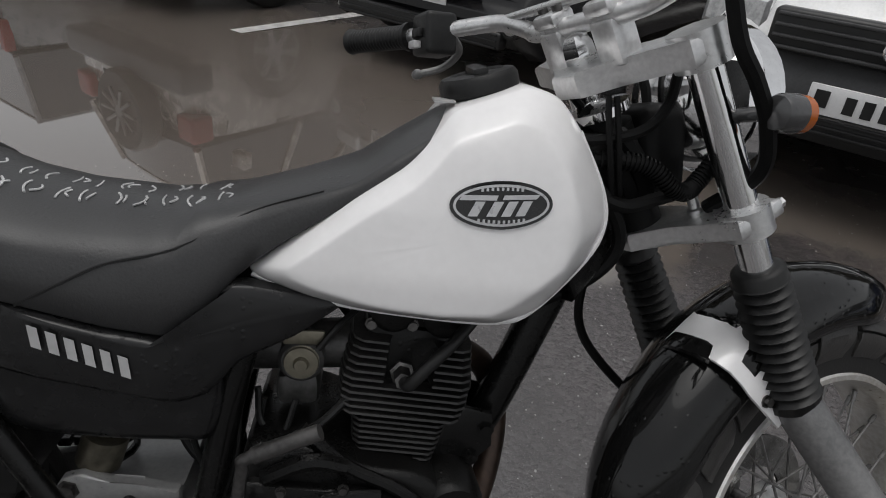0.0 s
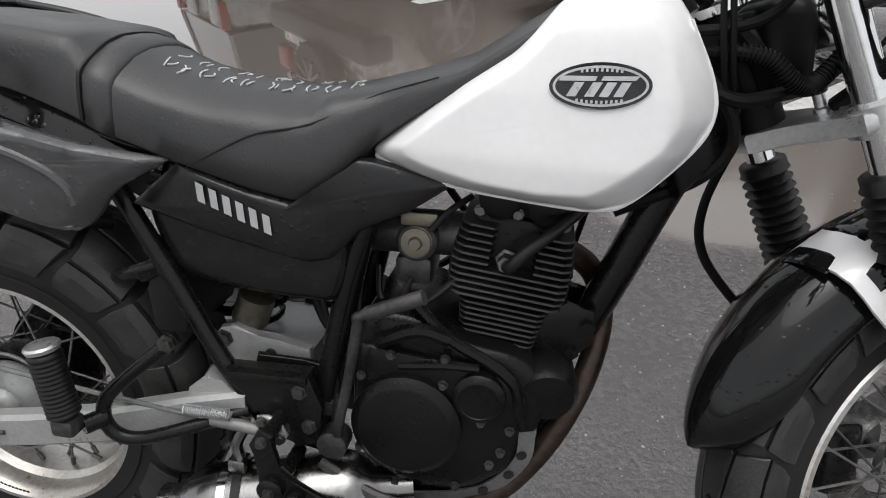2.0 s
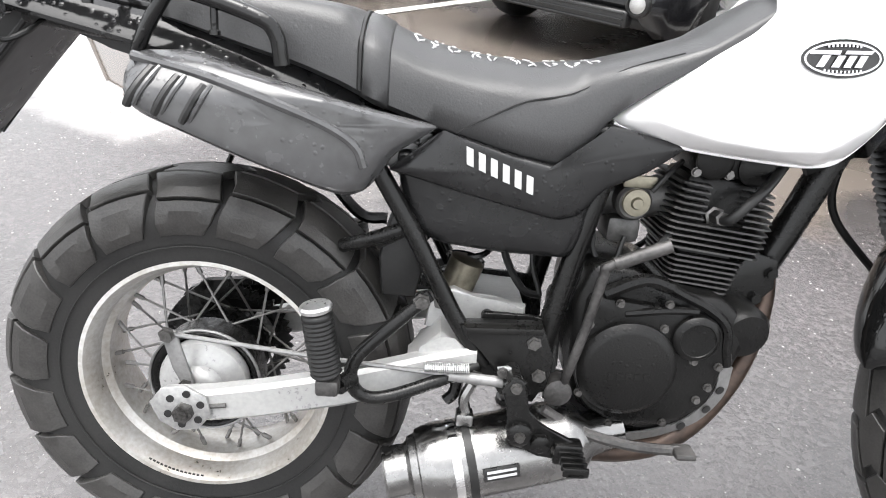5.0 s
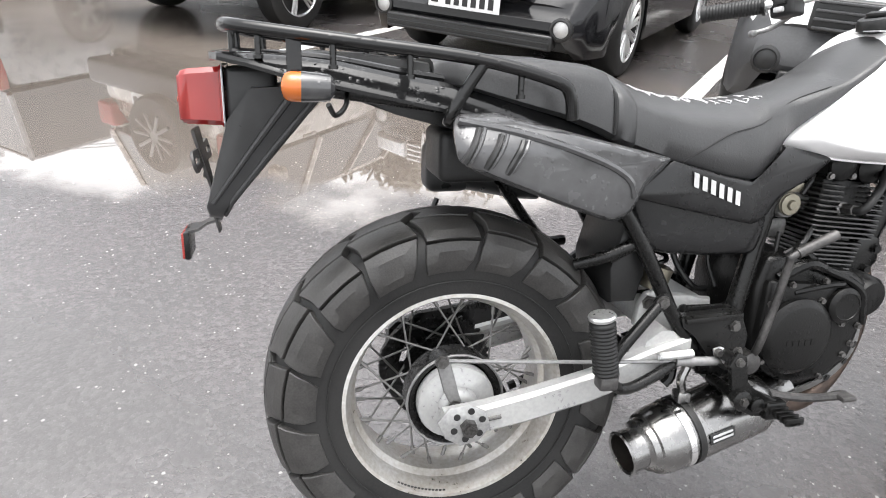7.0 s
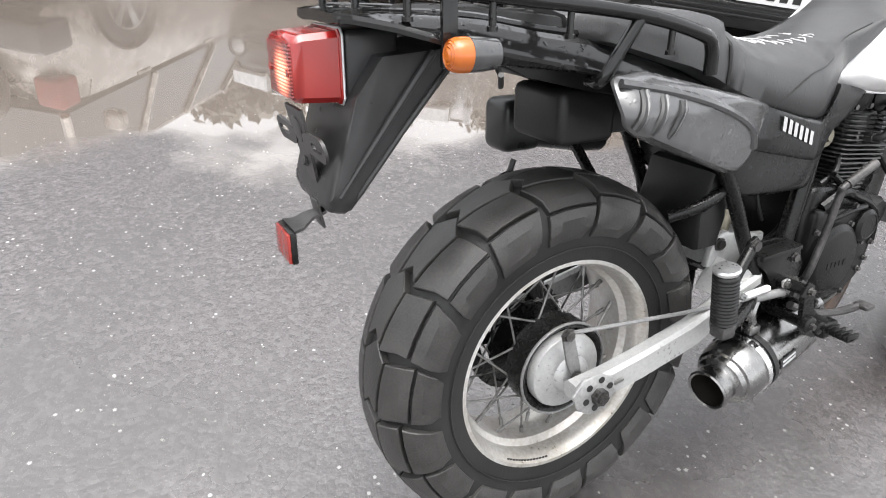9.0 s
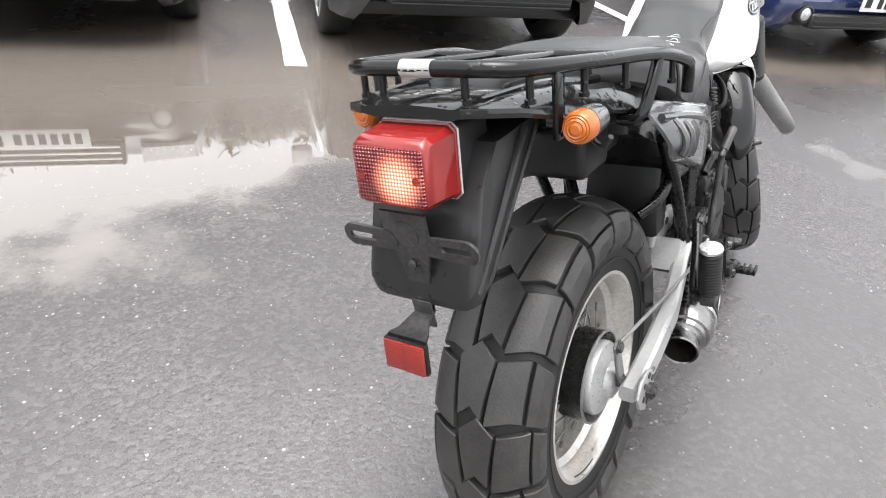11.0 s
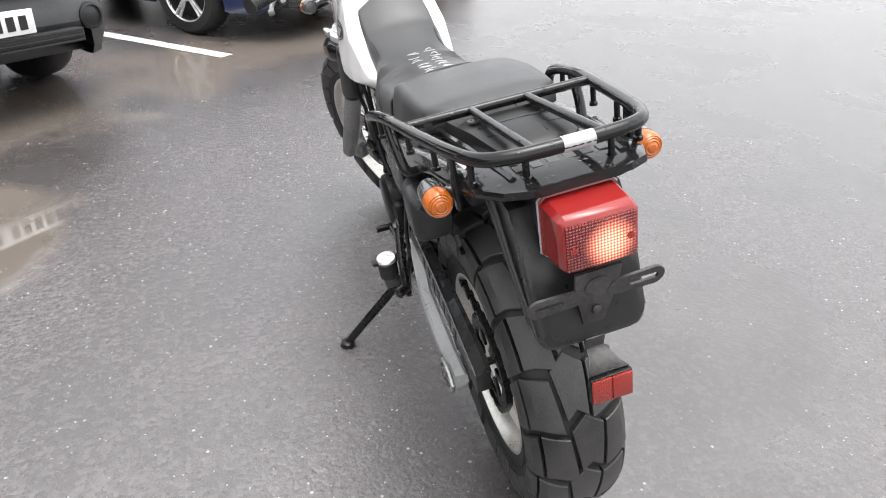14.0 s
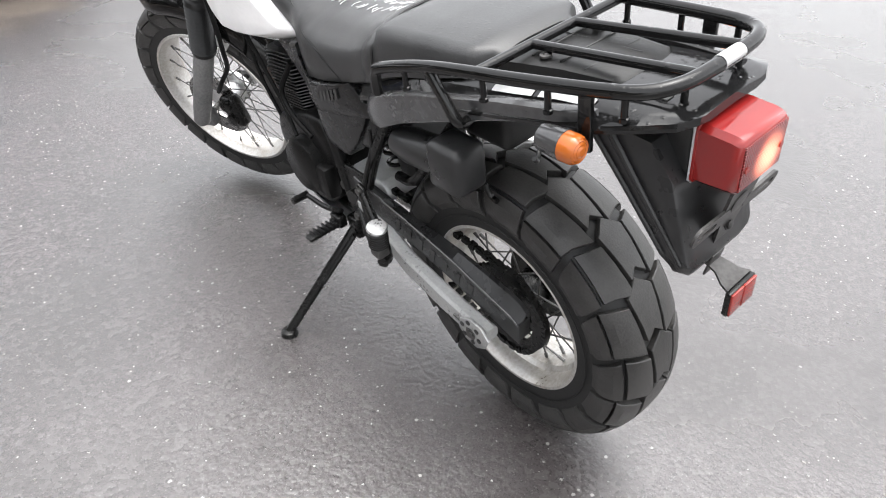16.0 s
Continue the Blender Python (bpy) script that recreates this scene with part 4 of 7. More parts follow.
# front mudguard, braced over the wheel
bm = BM()
rings = []
for i in range(41):
    f = i / 40
    a = radians(169.5 - f * 104)
    R = 0.372 + 0.008 * math.sin(f * math.pi)
    w = 0.057 + 0.015 * math.sin(f * math.pi)
    end = math.sqrt(max(0.0, 1 - max(0.0, 1 - f / 0.20, 1 - (1 - f) / 0.20) ** 2))
    w *= 0.12 + 0.88 * end
    row = []
    for y, dr in ((-1.0, -0.060), (-1.0, -0.046), (-0.93, -0.022), (-0.72, -0.002), (-0.35, 0.010), (0, 0.013), (0.35, 0.010), (0.72, -0.002), (0.93, -0.022), (1.0, -0.046), (1.0, -0.060)):
        rr = R + dr * (0.20 + 0.80 * end)
        row.append(Vector((FX.x + rr * math.cos(a), FX.y + y * w, FX.z + rr * math.sin(a))))
    back = [p + (FX - Vector((p.x, FX.y, p.z))).normalized() * 0.004 for p in row[::-1]]
    back = [Vector((p.x, FX.y + (p.y - FX.y) * 0.96, p.z)) for p in back]
    rings.append(row + back)
loft(bm, rings)
part("front_mudguard", bm, "gloss", bike, "glossy black front mudguard, wet")
BRACE = [(-0.088, 0.270), (-0.0865, 0.333), (-0.083, 0.358), (-0.076, 0.378), (-0.060, 0.390), (-0.040, 0.3955), (-0.018, 0.397), (0.006, 0.3945), (0.028, 0.388), (0.045, 0.376), (0.054, 0.358), (0.060, 0.333), (0.064, 0.270)]


def brace_at(a, q, lift=0.0):
    """A point on the brace: a round the wheel in degrees, q along its section."""
    k = min(int(q), len(BRACE) - 2)
    y, r = (BRACE[k][m] + (BRACE[k + 1][m] - BRACE[k][m]) * (q - k) for m in (0, 1))
    side = max(0.0, min(1.0, (abs(y + 0.013) - 0.05) / 0.025))
    y, r = y + math.copysign(lift, y + 0.013) * side, r + lift * (1 - side)
    return Vector((FX.x + r * math.cos(radians(a)), FX.y + y, FX.z + r * math.sin(radians(a))))


def brace_patch(quad, lift, nu=6, nv=10):
    """A pad over four corners (a, q) of the brace, with a turned edge."""
    bm = BM()
    grid = []
    for i in range(nu + 1):
        row = []
        for j in range(nv + 1):
            u, v = i / nu, j / nv
            a, q = ((quad[0][m] * (1 - u) + quad[1][m] * u) * (1 - v) + (quad[3][m] * (1 - u) + quad[2][m] * u) * v for m in (0, 1))
            rim = i in (0, nu) or j in (0, nv)
            row.append(bm.verts.new(brace_at(a, q, -0.0005 if rim else lift)))
        grid.append(row)
    for a, b in zip(grid, grid[1:]):
        for j in range(nv):
            bm.faces.new((a[j], a[j + 1], b[j + 1], b[j]))
    return bm


bm = BM()
rings = []
for i in range(10):
    a = 130.5 - i * 2.0
    end = 0.0 if 1 <= i <= 8 else 1.0
    row = [brace_at(a + (4.0 * (abs(k / 2 - 6) / 6) ** 3 if i == 9 else 0.0), max(1.2 * end, min(12 - 1.2 * end, k / 2))) for k in range(25)]
    back = [p + (FX - Vector((p.x, FX.y, p.z))).normalized() * 0.004 for p in row[::-1]]
    rings.append(row + [Vector((p.x, FX.y - 0.013 + (p.y - FX.y + 0.013) * 0.95, p.z)) for p in back])
loft(bm, rings)
brace = part("mudguard_brace", bm, "tank", bike, "white painted mudguard brace")
for quad in ([(131.5, 4.2), (131.5, 8.0), (127.4, 7.6), (127.6, 4.6)], [(123.0, 4.3), (122.6, 7.6), (111.5, 8.6), (111.5, 3.6)], [(127.4, 1.75), (127.6, 3.1), (115.5, 3.2), (115.5, 1.75)], [(127.4, 10.25), (127.6, 8.9), (115.5, 8.8), (115.5, 10.25)]):
    part("mudguard_pad", brace_patch(quad, 0.0022), "gloss", brace, "black pad let into the brace")
for s in (-1, 1):
    for a, r in ((128, 0.315), (117, 0.285)):
        bolt(brace, FX.x + r * math.cos(radians(a)), FX.y + (-0.087 if s < 0 else 0.062), FX.z + r * math.sin(radians(a)), 0.006, s, "bolt")
# loose cables at the head
TURN = Matrix.Identity(4)
for pts, r in (
    ([(0.93, 0.06, 1.05), (0.99, 0.03, 0.96), (0.97, 0.0, 0.87), (0.90, 0.02, 0.82), (0.80, 0.03, 0.80)], 0.006),
    ([(0.98, 0.09, 1.03), (1.03, 0.07, 0.90), (1.0, 0.09, 0.78), (0.975, 0.10, 0.68), (0.985, 0.10, 0.61), (1.04, 0.085, 0.545), (1.12, 0.085, 0.48), (1.20, 0.08, 0.42)], 0.0065),
    ([(0.915, -0.060, 0.955), (0.920, -0.066, 0.915), (0.926, -0.066, 0.885), (0.935, -0.055, 0.85)], 0.0035),
    ([(0.924, -0.060, 0.955), (0.930, -0.066, 0.915), (0.935, -0.066, 0.885), (0.945, -0.055, 0.85)], 0.0035),
    ([(0.88, -0.05, 0.905), (0.93, -0.06, 0.912), (0.965, -0.055, 0.925), (0.99, -0.04, 0.950), (1.00, -0.03, 0.99)], 0.006),
    ([(0.90, -0.045, 0.86), (0.945, -0.06, 0.84), (0.985, -0.05, 0.845), (1.03, -0.04, 0.86), (1.06, -0.03, 0.89)], 0.008),
    ([(0.985, -0.12, 1.09), (1.010, -0.12, 1.02), (1.036, -0.12, 0.982), (1.060, -0.115, 0.940), (1.072, -0.10, 0.89), (1.05, -0.05, 0.84)], 0.0085),
    ([(0.90, 0.03, 0.95), (0.97, 0.05, 0.88), (0.99, 0.04, 0.80), (0.92, 0.035, 0.73), (0.80, 0.05, 0.68)], 0.005),
    ([(0.87, -0.04, 0.90), (0.92, -0.055, 0.86), (0.955, -0.05, 0.80), (0.93, -0.045, 0.75), (0.84, -0.04, 0.70)], 0.008),
    ([(0.86, 0.06, 0.84), (0.80, 0.10, 0.74), (0.745, 0.105, 0.66), (0.70, 0.10, 0.56), (0.64, 0.115, 0.50)], 0.005),
    ([(0.88, 0.05, 0.80), (0.83, 0.085, 0.70), (0.80, 0.09, 0.58), (0.76, 0.08, 0.46)], 0.0045),
    ([(0.62, 0.09, 0.68), (0.66, 0.11, 0.61), (0.63, 0.115, 0.56), (0.57, 0.11, 0.52)], 0.006),
    ([(0.91, 0.0, 0.93), (0.955, -0.03, 0.90), (0.99, -0.02, 0.84), (0.975, 0.01, 0.78)], 0.012),
):
    bm = BM()
    tube(bm, pts, r, 8, 8)
    part("cable", bm, "wiring", bike)
# corrugated hose sagging from the head to the lamp
hose_line = curve_pts([(0.90, -0.045, 0.885), (0.945, -0.055, 0.888), (0.975, -0.06, 0.882), (0.998, -0.062, 0.864), (1.016, -0.06, 0.858), (1.030, -0.056, 0.870), (1.050, -0.05, 0.897), (1.062, -0.04, 0.93)], 7)
bm = BM()
tube(bm, hose_line, 0.0082, 10, straight=True)
for a, b in zip(hose_line, hose_line[1:]):
    a, b = Vector(a), Vector(b)
    rod(bm, a, a + (b - a).normalized() * 0.0024, 0.0105, seg=12)
part("wiring_hose", bm, "wiring", bike, "corrugated black wiring hose", angle=0.6)

# -- frame --
for nm, pts, r in (
    ("down_tube", [(0.955, 0, 0.86), (0.90, 0, 0.72), (0.84, 0, 0.56), (0.80, 0, 0.49)], 0.023),
    ("top_tube", [(0.93, 0, 0.90), (0.75, 0, 0.86), (0.55, 0, 0.78), (0.40, 0, 0.76)], 0.022),
    ("frame_tube", [(0.555, -0.075, 0.70), (0.535, -0.08, 0.62), (0.505, -0.085, 0.48), (0.49, -0.085, 0.40)], 0.016),
    ("frame_tube", [(0.555, 0.075, 0.70), (0.535, 0.08, 0.62), (0.505, 0.085, 0.48), (0.49, 0.085, 0.40)], 0.016),
    ("seat_stay", [(0.235, -0.100, 0.695), (0.30, -0.108, 0.59), (0.36, -0.110, 0.48), (0.41, -0.110, 0.405)], 0.0125),
    ("seat_stay", [(0.235, 0.100, 0.695), (0.30, 0.108, 0.59), (0.36, 0.110, 0.48), (0.41, 0.110, 0.405)], 0.0125),
    ("seat_rail", [(0.55, -0.085, 0.74), (0.3, -0.09, 0.735), (0.05, -0.09, 0.80), (-0.20, -0.075, 0.835)], 0.011),
    ("seat_rail", [(0.55, 0.085, 0.74), (0.3, 0.09, 0.735), (0.05, 0.09, 0.80), (-0.20, 0.075, 0.835)], 0.011),
    ("seat_stay", [(0.30, -0.10, 0.60), (0.24, -0.095, 0.575), (0.20, -0.07, 0.555)], 0.010),
    ("engine_cradle", [(0.80, -0.02, 0.50), (0.80, -0.035, 0.42), (0.75, -0.04, 0.335), (0.64, -0.05, 0.285), (0.50, -0.07, 0.31)], 0.012),
    ("engine_cradle", [(0.80, 0.02, 0.50), (0.80, 0.035, 0.42), (0.75, 0.04, 0.335), (0.64, 0.05, 0.285), (0.50, 0.07, 0.31)], 0.012),
):
    bm = BM()
    tube(bm, pts, r, 12, 6)
    part(nm, bm, "black", bike)
for s in (-1, 1):
    bm = BM()
    slab(bm, [(0.395, 0.44), (0.40, 0.40), (0.44, 0.345), (0.49, 0.335), (0.52, 0.40), (0.515, 0.47), (0.47, 0.475), (0.405, 0.478)], s * 0.085, s * 0.093, 0.003)
    br = part("pivot_plate", bm, "black", bike, "black pressed frame plate")
    bolt(br, 0.50, s * 0.093, 0.41, 0.011, s)
    bolt(br, 0.455, s * 0.093, 0.375, 0.009, s)
    bm = BM()
    slab(bm, [(0.752, 0.535), (0.80, 0.575), (0.835, 0.565), (0.838, 0.52), (0.81, 0.49), (0.765, 0.47), (0.745, 0.49)], s * 0.030, s * 0.040, 0.003)
    mp = part("engine_mount", bm, "black", bike)
    for x, z in ((0.828, 0.545), (0.812, 0.505), (0.762, 0.494)):
        bolt(mp, x, s * 0.04, z, 0.008, s, "black")

# -- engine --
case_out = [(0.552, 0.560), (0.533, 0.50), (0.535, 0.40), (0.548, 0.345), (0.60, 0.305), (0.66, 0.292), (0.73, 0.318), (0.765, 0.36), (0.775, 0.41), (0.79, 0.45), (0.775, 0.495), (0.74, 0.52), (0.69, 0.525), (0.62, 0.555)]
bm = BM()
pillow(bm, case_out, lambda x, z: 0.098, 0.86, 8, 64, 7, smooth=1)
engine = part("crankcase", bm, "engine", bike, "black cast engine casing, wet")
bm = BM()
pillow(bm, [(0.548, 0.52), (0.54, 0.40), (0.56, 0.345), (0.62, 0.312), (0.70, 0.322), (0.745, 0.36), (0.755, 0.42), (0.765, 0.46), (0.74, 0.495), (0.66, 0.508)], lambda x, z: 0.112, 0.93, 10, 64, 6, sides=(-1,), back=-0.08, smooth=1)
part("clutch_case", bm, "engine", engine)
bm = BM()
lathe(bm, [(0, 0.072), (0.010, 0.0715), (0.018, 0.062), (0.0195, 0.058), (0.0195, 0.0)], (0.612, -0.110, 0.414), (0, -1, 0), 48)
cover = part("clutch_cover", bm, "engine", engine, "round black clutch cover")
for k in range(5):
    bm = BM()
    box(bm, (0.584 + k * 0.0125, -0.1304, 0.402), (0.592 + k * 0.0125, -0.1290, 0.413), 0)
    part("maker_mark", bm, "engine", cover, smooth=False)
bm = BM()
lathe(bm, [(0, 0.034), (0.014, 0.0335), (0.020, 0.028), (0.0205, 0.025), (0.019, 0.024), (0.019, 0.0)], (0.703, -0.105, 0.467), (0, -1, 0), 32)
part("filter_cover", bm, "engine", engine)
bm = BM()
lathe(bm, [(-0.05, 0.02), (-0.045, 0.040), (0.034, 0.040), (0.044, 0.033), (0.047, 0.0)], (0.782, -0.048, 0.468), (0.12, -1, -0.1), 28)
part("starter_motor", bm, "engine", engine)
bm = BM()
tube(bm, [(0.61, -0.085, 0.575), (0.66, -0.098, 0.535), (0.715, -0.105, 0.510), (0.745, -0.108, 0.485), (0.752, -0.108, 0.450), (0.760, -0.105, 0.425)], 0.0075, 8)
tube(bm, [(0.57, -0.10, 0.52), (0.62, -0.105, 0.545), (0.66, -0.10, 0.535)], 0.010, 8)
tube(bm, [(0.60, -0.108, 0.495), (0.66, -0.112, 0.505), (0.70, -0.11, 0.505)], 0.006, 8)
part("oil_pipe", bm, "engine", engine)
for x, z in ((0.707, 0.431), (0.728, 0.480), (0.657, 0.478), (0.658, 0.515), (0.590, 0.512), (0.744, 0.424), (0.722, 0.369), (0.552, 0.478), (0.550, 0.37), (0.60, 0.322), (0.68, 0.328), (0.735, 0.390)):
    bolt(engine, x, -0.112, z, 0.0048)
bm = BM()
lathe(bm, [(0, 0.075), (0.028, 0.072), (0.038, 0.06), (0.04, 0.0)], (0.635, 0.095, 0.42), (0, 1, 0), 40)
box(bm, (0.53, 0.085, 0.36), (0.60, 0.125, 0.45), 0.014)
part("generator_cover", bm, "engine", engine, "round black generator cover")
# finned barrel and head
CY, CYD = Vector((0.712, 0, 0.500)), Vector((0.11, 0, 0.994)).normalized()
cyf = Matrix((Vector((0.994, 0, -0.11)).normalized().to_4d(), (0, 1, 0, 0), CYD.to_4d(), (0, 0, 0, 1))).transposed()
cyf.translation = CY
for i in range(4):
    cyf[3][i] = (0, 0, 0, 1)[i]
bm = BM()
box(bm, (-0.042, -0.048, -0.03), (0.042, 0.048, 0.09), 0.01, cyf)
barrel = part("cylinder", bm, "engine", bike, "black finned cylinder and head")
bm = BM()
box(bm, (-0.058, -0.05, 0.08), (0.058, 0.05, 0.185), 0.016, cyf)
part("cylinder_head", bm, "engine", barrel)
bm = BM()
box(bm, (-0.056, -0.052, 0.182), (0.060, 0.052, 0.232), 0.014, cyf)
lathe(bm, [(0, 0.026), (0.006, 0.026), (0.010, 0.020), (0.010, 0.0)], cyf @ Vector((-0.028, -0.050, 0.205)), (0, -1, 0), 24)
lathe(bm, [(0, 0.026), (0.006, 0.026), (0.010, 0.020), (0.010, 0.0)], cyf @ Vector((0.032, -0.050, 0.205)), (0, -1, 0), 24)
cover = part("head_cover", bm, "engine", barrel)
for dx, dz in ((-0.050, 0.186), (-0.004, 0.190), (0.054, 0.186), (-0.045, 0.226), (0.052, 0.226)):
    q = cyf @ Vector((dx, -0.053, dz))
    bolt(barrel, q.x, q.y, q.z, 0.0055)


def fin(w, d, z, notch=0.0):
    bm = BM()
    outl = [(-w, -d * 0.7), (-w * 0.95, -d * 0.9), (-w * 0.82, -d), (w * 0.82, -d), (w * 0.95, -d * 0.9), (w, -d * 0.7), (w, d * 0.7), (w * 0.82, d), (-w * 0.82, d), (-w, d * 0.7)]
    if notch:
        outl = [(-w, -d * 0.7), (-w * 0.95, -d * 0.9), (-w * 0.82, -d), (-notch, -d), (-notch * 0.8, -d * 0.55), (notch * 0.8, -d * 0.55), (notch, -d), (w * 0.82, -d), (w * 0.95, -d * 0.9), (w, -d * 0.7), (w, d * 0.7), (w * 0.82, d), (-w * 0.82, d), (-w, d * 0.7)]
    a = [bm.verts.new(cyf @ Vector((x, y, z))) for x, y in outl]
    b = [bm.verts.new(cyf @ Vector((x * 0.985, y * 0.985, z + 0.0024))) for x, y in outl]
    bm.faces.new(a), bm.faces.new(b)
    for j in range(len(a)):
        bm.faces.new((a[j], a[(j + 1) % len(a)], b[(j + 1) % len(a)], b[j]))
    return part("fin", bm, "fin", barrel, smooth=False)


for k in range(9):
    fin(0.048 + 0.0012 * k, 0.060 + 0.0008 * k, 0.002 + k * 0.0082)
for k in range(5):
    fin(0.072 + 0.0022 * min(k, 2), 0.074, 0.080 + k * 0.0088)
for k in range(6):
    fin(0.077 - 0.0015 * k, 0.076 - 0.001 * k, 0.125 + k * 0.0090, 0.028)
bm = BM()
lathe(bm, [(0, 0.015), (0.01, 0.015), (0.012, 0.011), (0.035, 0.010)], cyf @ Vector((-0.006, -0.048, 0.128)), (0, -1, 0.15), 6)
part("spark_plug", bm, "bolt", barrel, "grey spark plug hexagon")
bm = BM()
tube(bm, [cyf @ Vector((-0.006, -0.062, 0.130)), cyf @ Vector((-0.002, -0.094, 0.136)), cyf @ Vector((0.014, -0.096, 0.160)), cyf @ Vector((0.040, -0.080, 0.185)), cyf @ Vector((0.075, -0.04, 0.215))], 0.0075, 10)
part("plug_lead", bm, "grip", barrel)
bm = BM()
tube(bm, [(0.770, 0.0, 0.628), (0.802, 0.025, 0.618), (0.836, 0.040, 0.585), (0.850, 0.028, 0.540), (0.846, 0.000, 0.495), (0.828, -0.030, 0.440), (0.794, -0.058, 0.375), (0.746, -0.075, 0.312), (0.69, -0.088, 0.275), (0.63, -0.094, 0.262), (0.57, -0.104, 0.268)], 0.0165, 14, 7)
part("exhaust_pipe", bm, "rust", bike, "heat-browned exhaust pipe")
# aluminium skid plate under the engine
bm = BM()
rows = []
for x, z in [(p.x, p.z) for p in curve_pts([(0.778, 0, 0.412), (0.772, 0, 0.360), (0.728, 0, 0.305), (0.66, 0, 0.278), (0.58, 0, 0.270), (0.53, 0, 0.278)], 5)]:
    dx, dz = (x - 0.64), (z - 0.42)
    d = math.hypot(dx, dz)
    ix, iz = x - dx / d * 0.022, z - dz / d * 0.022
    rows.append([(ix, -0.098, iz), (x, -0.090, z), (x, 0.09, z), (ix, 0.098, iz), (ix * 1.0, 0.095, iz + 0.001), (x - dx / d * 0.003, 0.086, z - dz / d * 0.003), (x - dx / d * 0.003, -0.086, z - dz / d * 0.003), (ix, -0.095, iz + 0.001)])
loft(bm, rows)
skid = part("skid_plate", bm, "bridge", bike, "scuffed aluminium skid plate with holes")
for x, z in ((0.762, 0.378), (0.748, 0.345), (0.716, 0.314)):
    bm = BM()
    lathe(bm, [(0, 0.007), (0.0015, 0.007)], (x, -0.0975, z), (0.3, -1, -0.2), 14)
    part("hole", bm, "grille", skid, smooth=False)
# carburettor and intake
bm = BM()
lathe(bm, [(-0.03, 0.026), (0.03, 0.026), (0.034, 0.022)], (0.605, -0.02, 0.64), (0, -1, 0), 24)
box(bm, (0.575, -0.04, 0.575), (0.625, 0.03, 0.615), 0.01)
rod(bm, (0.535, 0, 0.635), (0.67, 0, 0.64), 0.03, seg=20)
carb = part("carburettor", bm, "leverlight", bike, "grimy carburettor")
bm = BM()
lathe(bm, [(0, 0.019), (0.002, 0.020), (0.004, 0.017), (0.006, 0.020), (0.008, 0.019), (0.009, 0.009), (0.014, 0.007)], (0.606, -0.053, 0.642), (0, -1, 0), 24)
box(bm, (0.585, -0.056, 0.662), (0.632, -0.05, 0.680), 0.003, pose(0, 0, 0, 0, 0, 0))
part("throttle_wheel", bm, "brass", carb, "brass throttle wheel")
for pts, r in (
    ([(0.60, -0.05, 0.59), (0.585, -0.06, 0.55), (0.56, -0.05, 0.56), (0.555, -0.04, 0.60)], 0.004),
    ([(0.545, -0.06, 0.66), (0.54, -0.07, 0.60), (0.535, -0.075, 0.53), (0.515, -0.08, 0.46), (0.512, -0.10, 0.40), (0.505, -0.10, 0.35)], 0.004),
    ([(0.56, -0.03, 0.58), (0.55, -0.04, 0.52), (0.53, -0.05, 0.47), (0.46, -0.05, 0.44)], 0.005),
    ([(0.43, 0.03, 0.60), (0.44, 0.02, 0.53), (0.47, 0.0, 0.48), (0.50, 0.0, 0.47)], 0.006),
    ([(0.48, -0.02, 0.60), (0.475, -0.03, 0.54), (0.49, -0.04, 0.49)], 0.004),
    ([(0.66, -0.06, 0.60), (0.63, -0.075, 0.575), (0.60, -0.07, 0.555)], 0.005),
    ([(0.67, -0.03, 0.70), (0.645, -0.055, 0.685), (0.625, -0.06, 0.66)], 0.004),
):
    bm = BM()
    tube(bm, pts, r, 8, 6)
    part("hose", bm, "grip", bike)

# -- tank --
tank_out = [(0.549, 0.757), (0.556, 0.748), (0.60, 0.736), (0.656, 0.725), (0.745, 0.718), (0.815, 0.715), (0.852, 0.728), (0.908, 0.784), (0.928, 0.822), (0.920, 0.862), (0.888, 0.920), (0.862, 0.952), (0.832, 0.960), (0.790, 0.945), (0.755, 0.932), (0.738, 0.908), (0.711, 0.878), (0.659, 0.843), (0.599, 0.797)]


def tank_width(x, z):
    w = lerp_table(x, [(0.545, 0.088), (0.62, 0.118), (0.70, 0.136), (0.80, 0.146), (0.87, 0.142), (0.935, 0.110)])
    return w * lerp_table(z, [(0.70, 0.99), (0.77, 1.0), (0.84, 0.93), (0.90, 0.82), (0.96, 0.62)])


def tank_chamfer(a):
    """The chamfer is wider at the lower front corner and down the front."""
    return lerp_table(a, [(-180, 0.0), (-95, 0.0), (-60, 0.05), (-40, 0.09), (-15, 0.05), (20, 0.03), (60, 0.0), (180, 0.0)])


bm = BM()
pillow(bm, tank_out, tank_width, 0.70, 5.0, 132, 16, smooth=2, facet=0.79, soft=0.016, pull=tank_chamfer)
tank = part("fuel_tank", bm, "tank", bike, "glossy white steel fuel tank")
for s in (-1, 1):
    bm = BM()
    rim_line = [(0.556, 0.750), (0.60, 0.7375), (0.656, 0.7265), (0.745, 0.7195), (0.812, 0.7175), (0.850, 0.7305), (0.9055, 0.785), (0.924, 0.822), (0.9165, 0.861), (0.886, 0.918)]
    tube(bm, curve_pts([(x, s * (tank_width(x, z) * 0.70 + 0.0002), z) for x, z in rim_line], 5), 0.0036, 8, straight=True)
    part("seam", bm, "tank", tank)
bm = BM()
cap_c, cap_n = Vector((0.792, 0, 0.944)), Vector((-0.27, 0, 0.96))
pr = [(0, 0.040), (0.004, 0.044), (0.016, 0.044), (0.022, 0.040), (0.024, 0.030), (0.021, 0.028), (0.021, 0.0)]
lathe(bm, pr, cap_c, cap_n, 36)
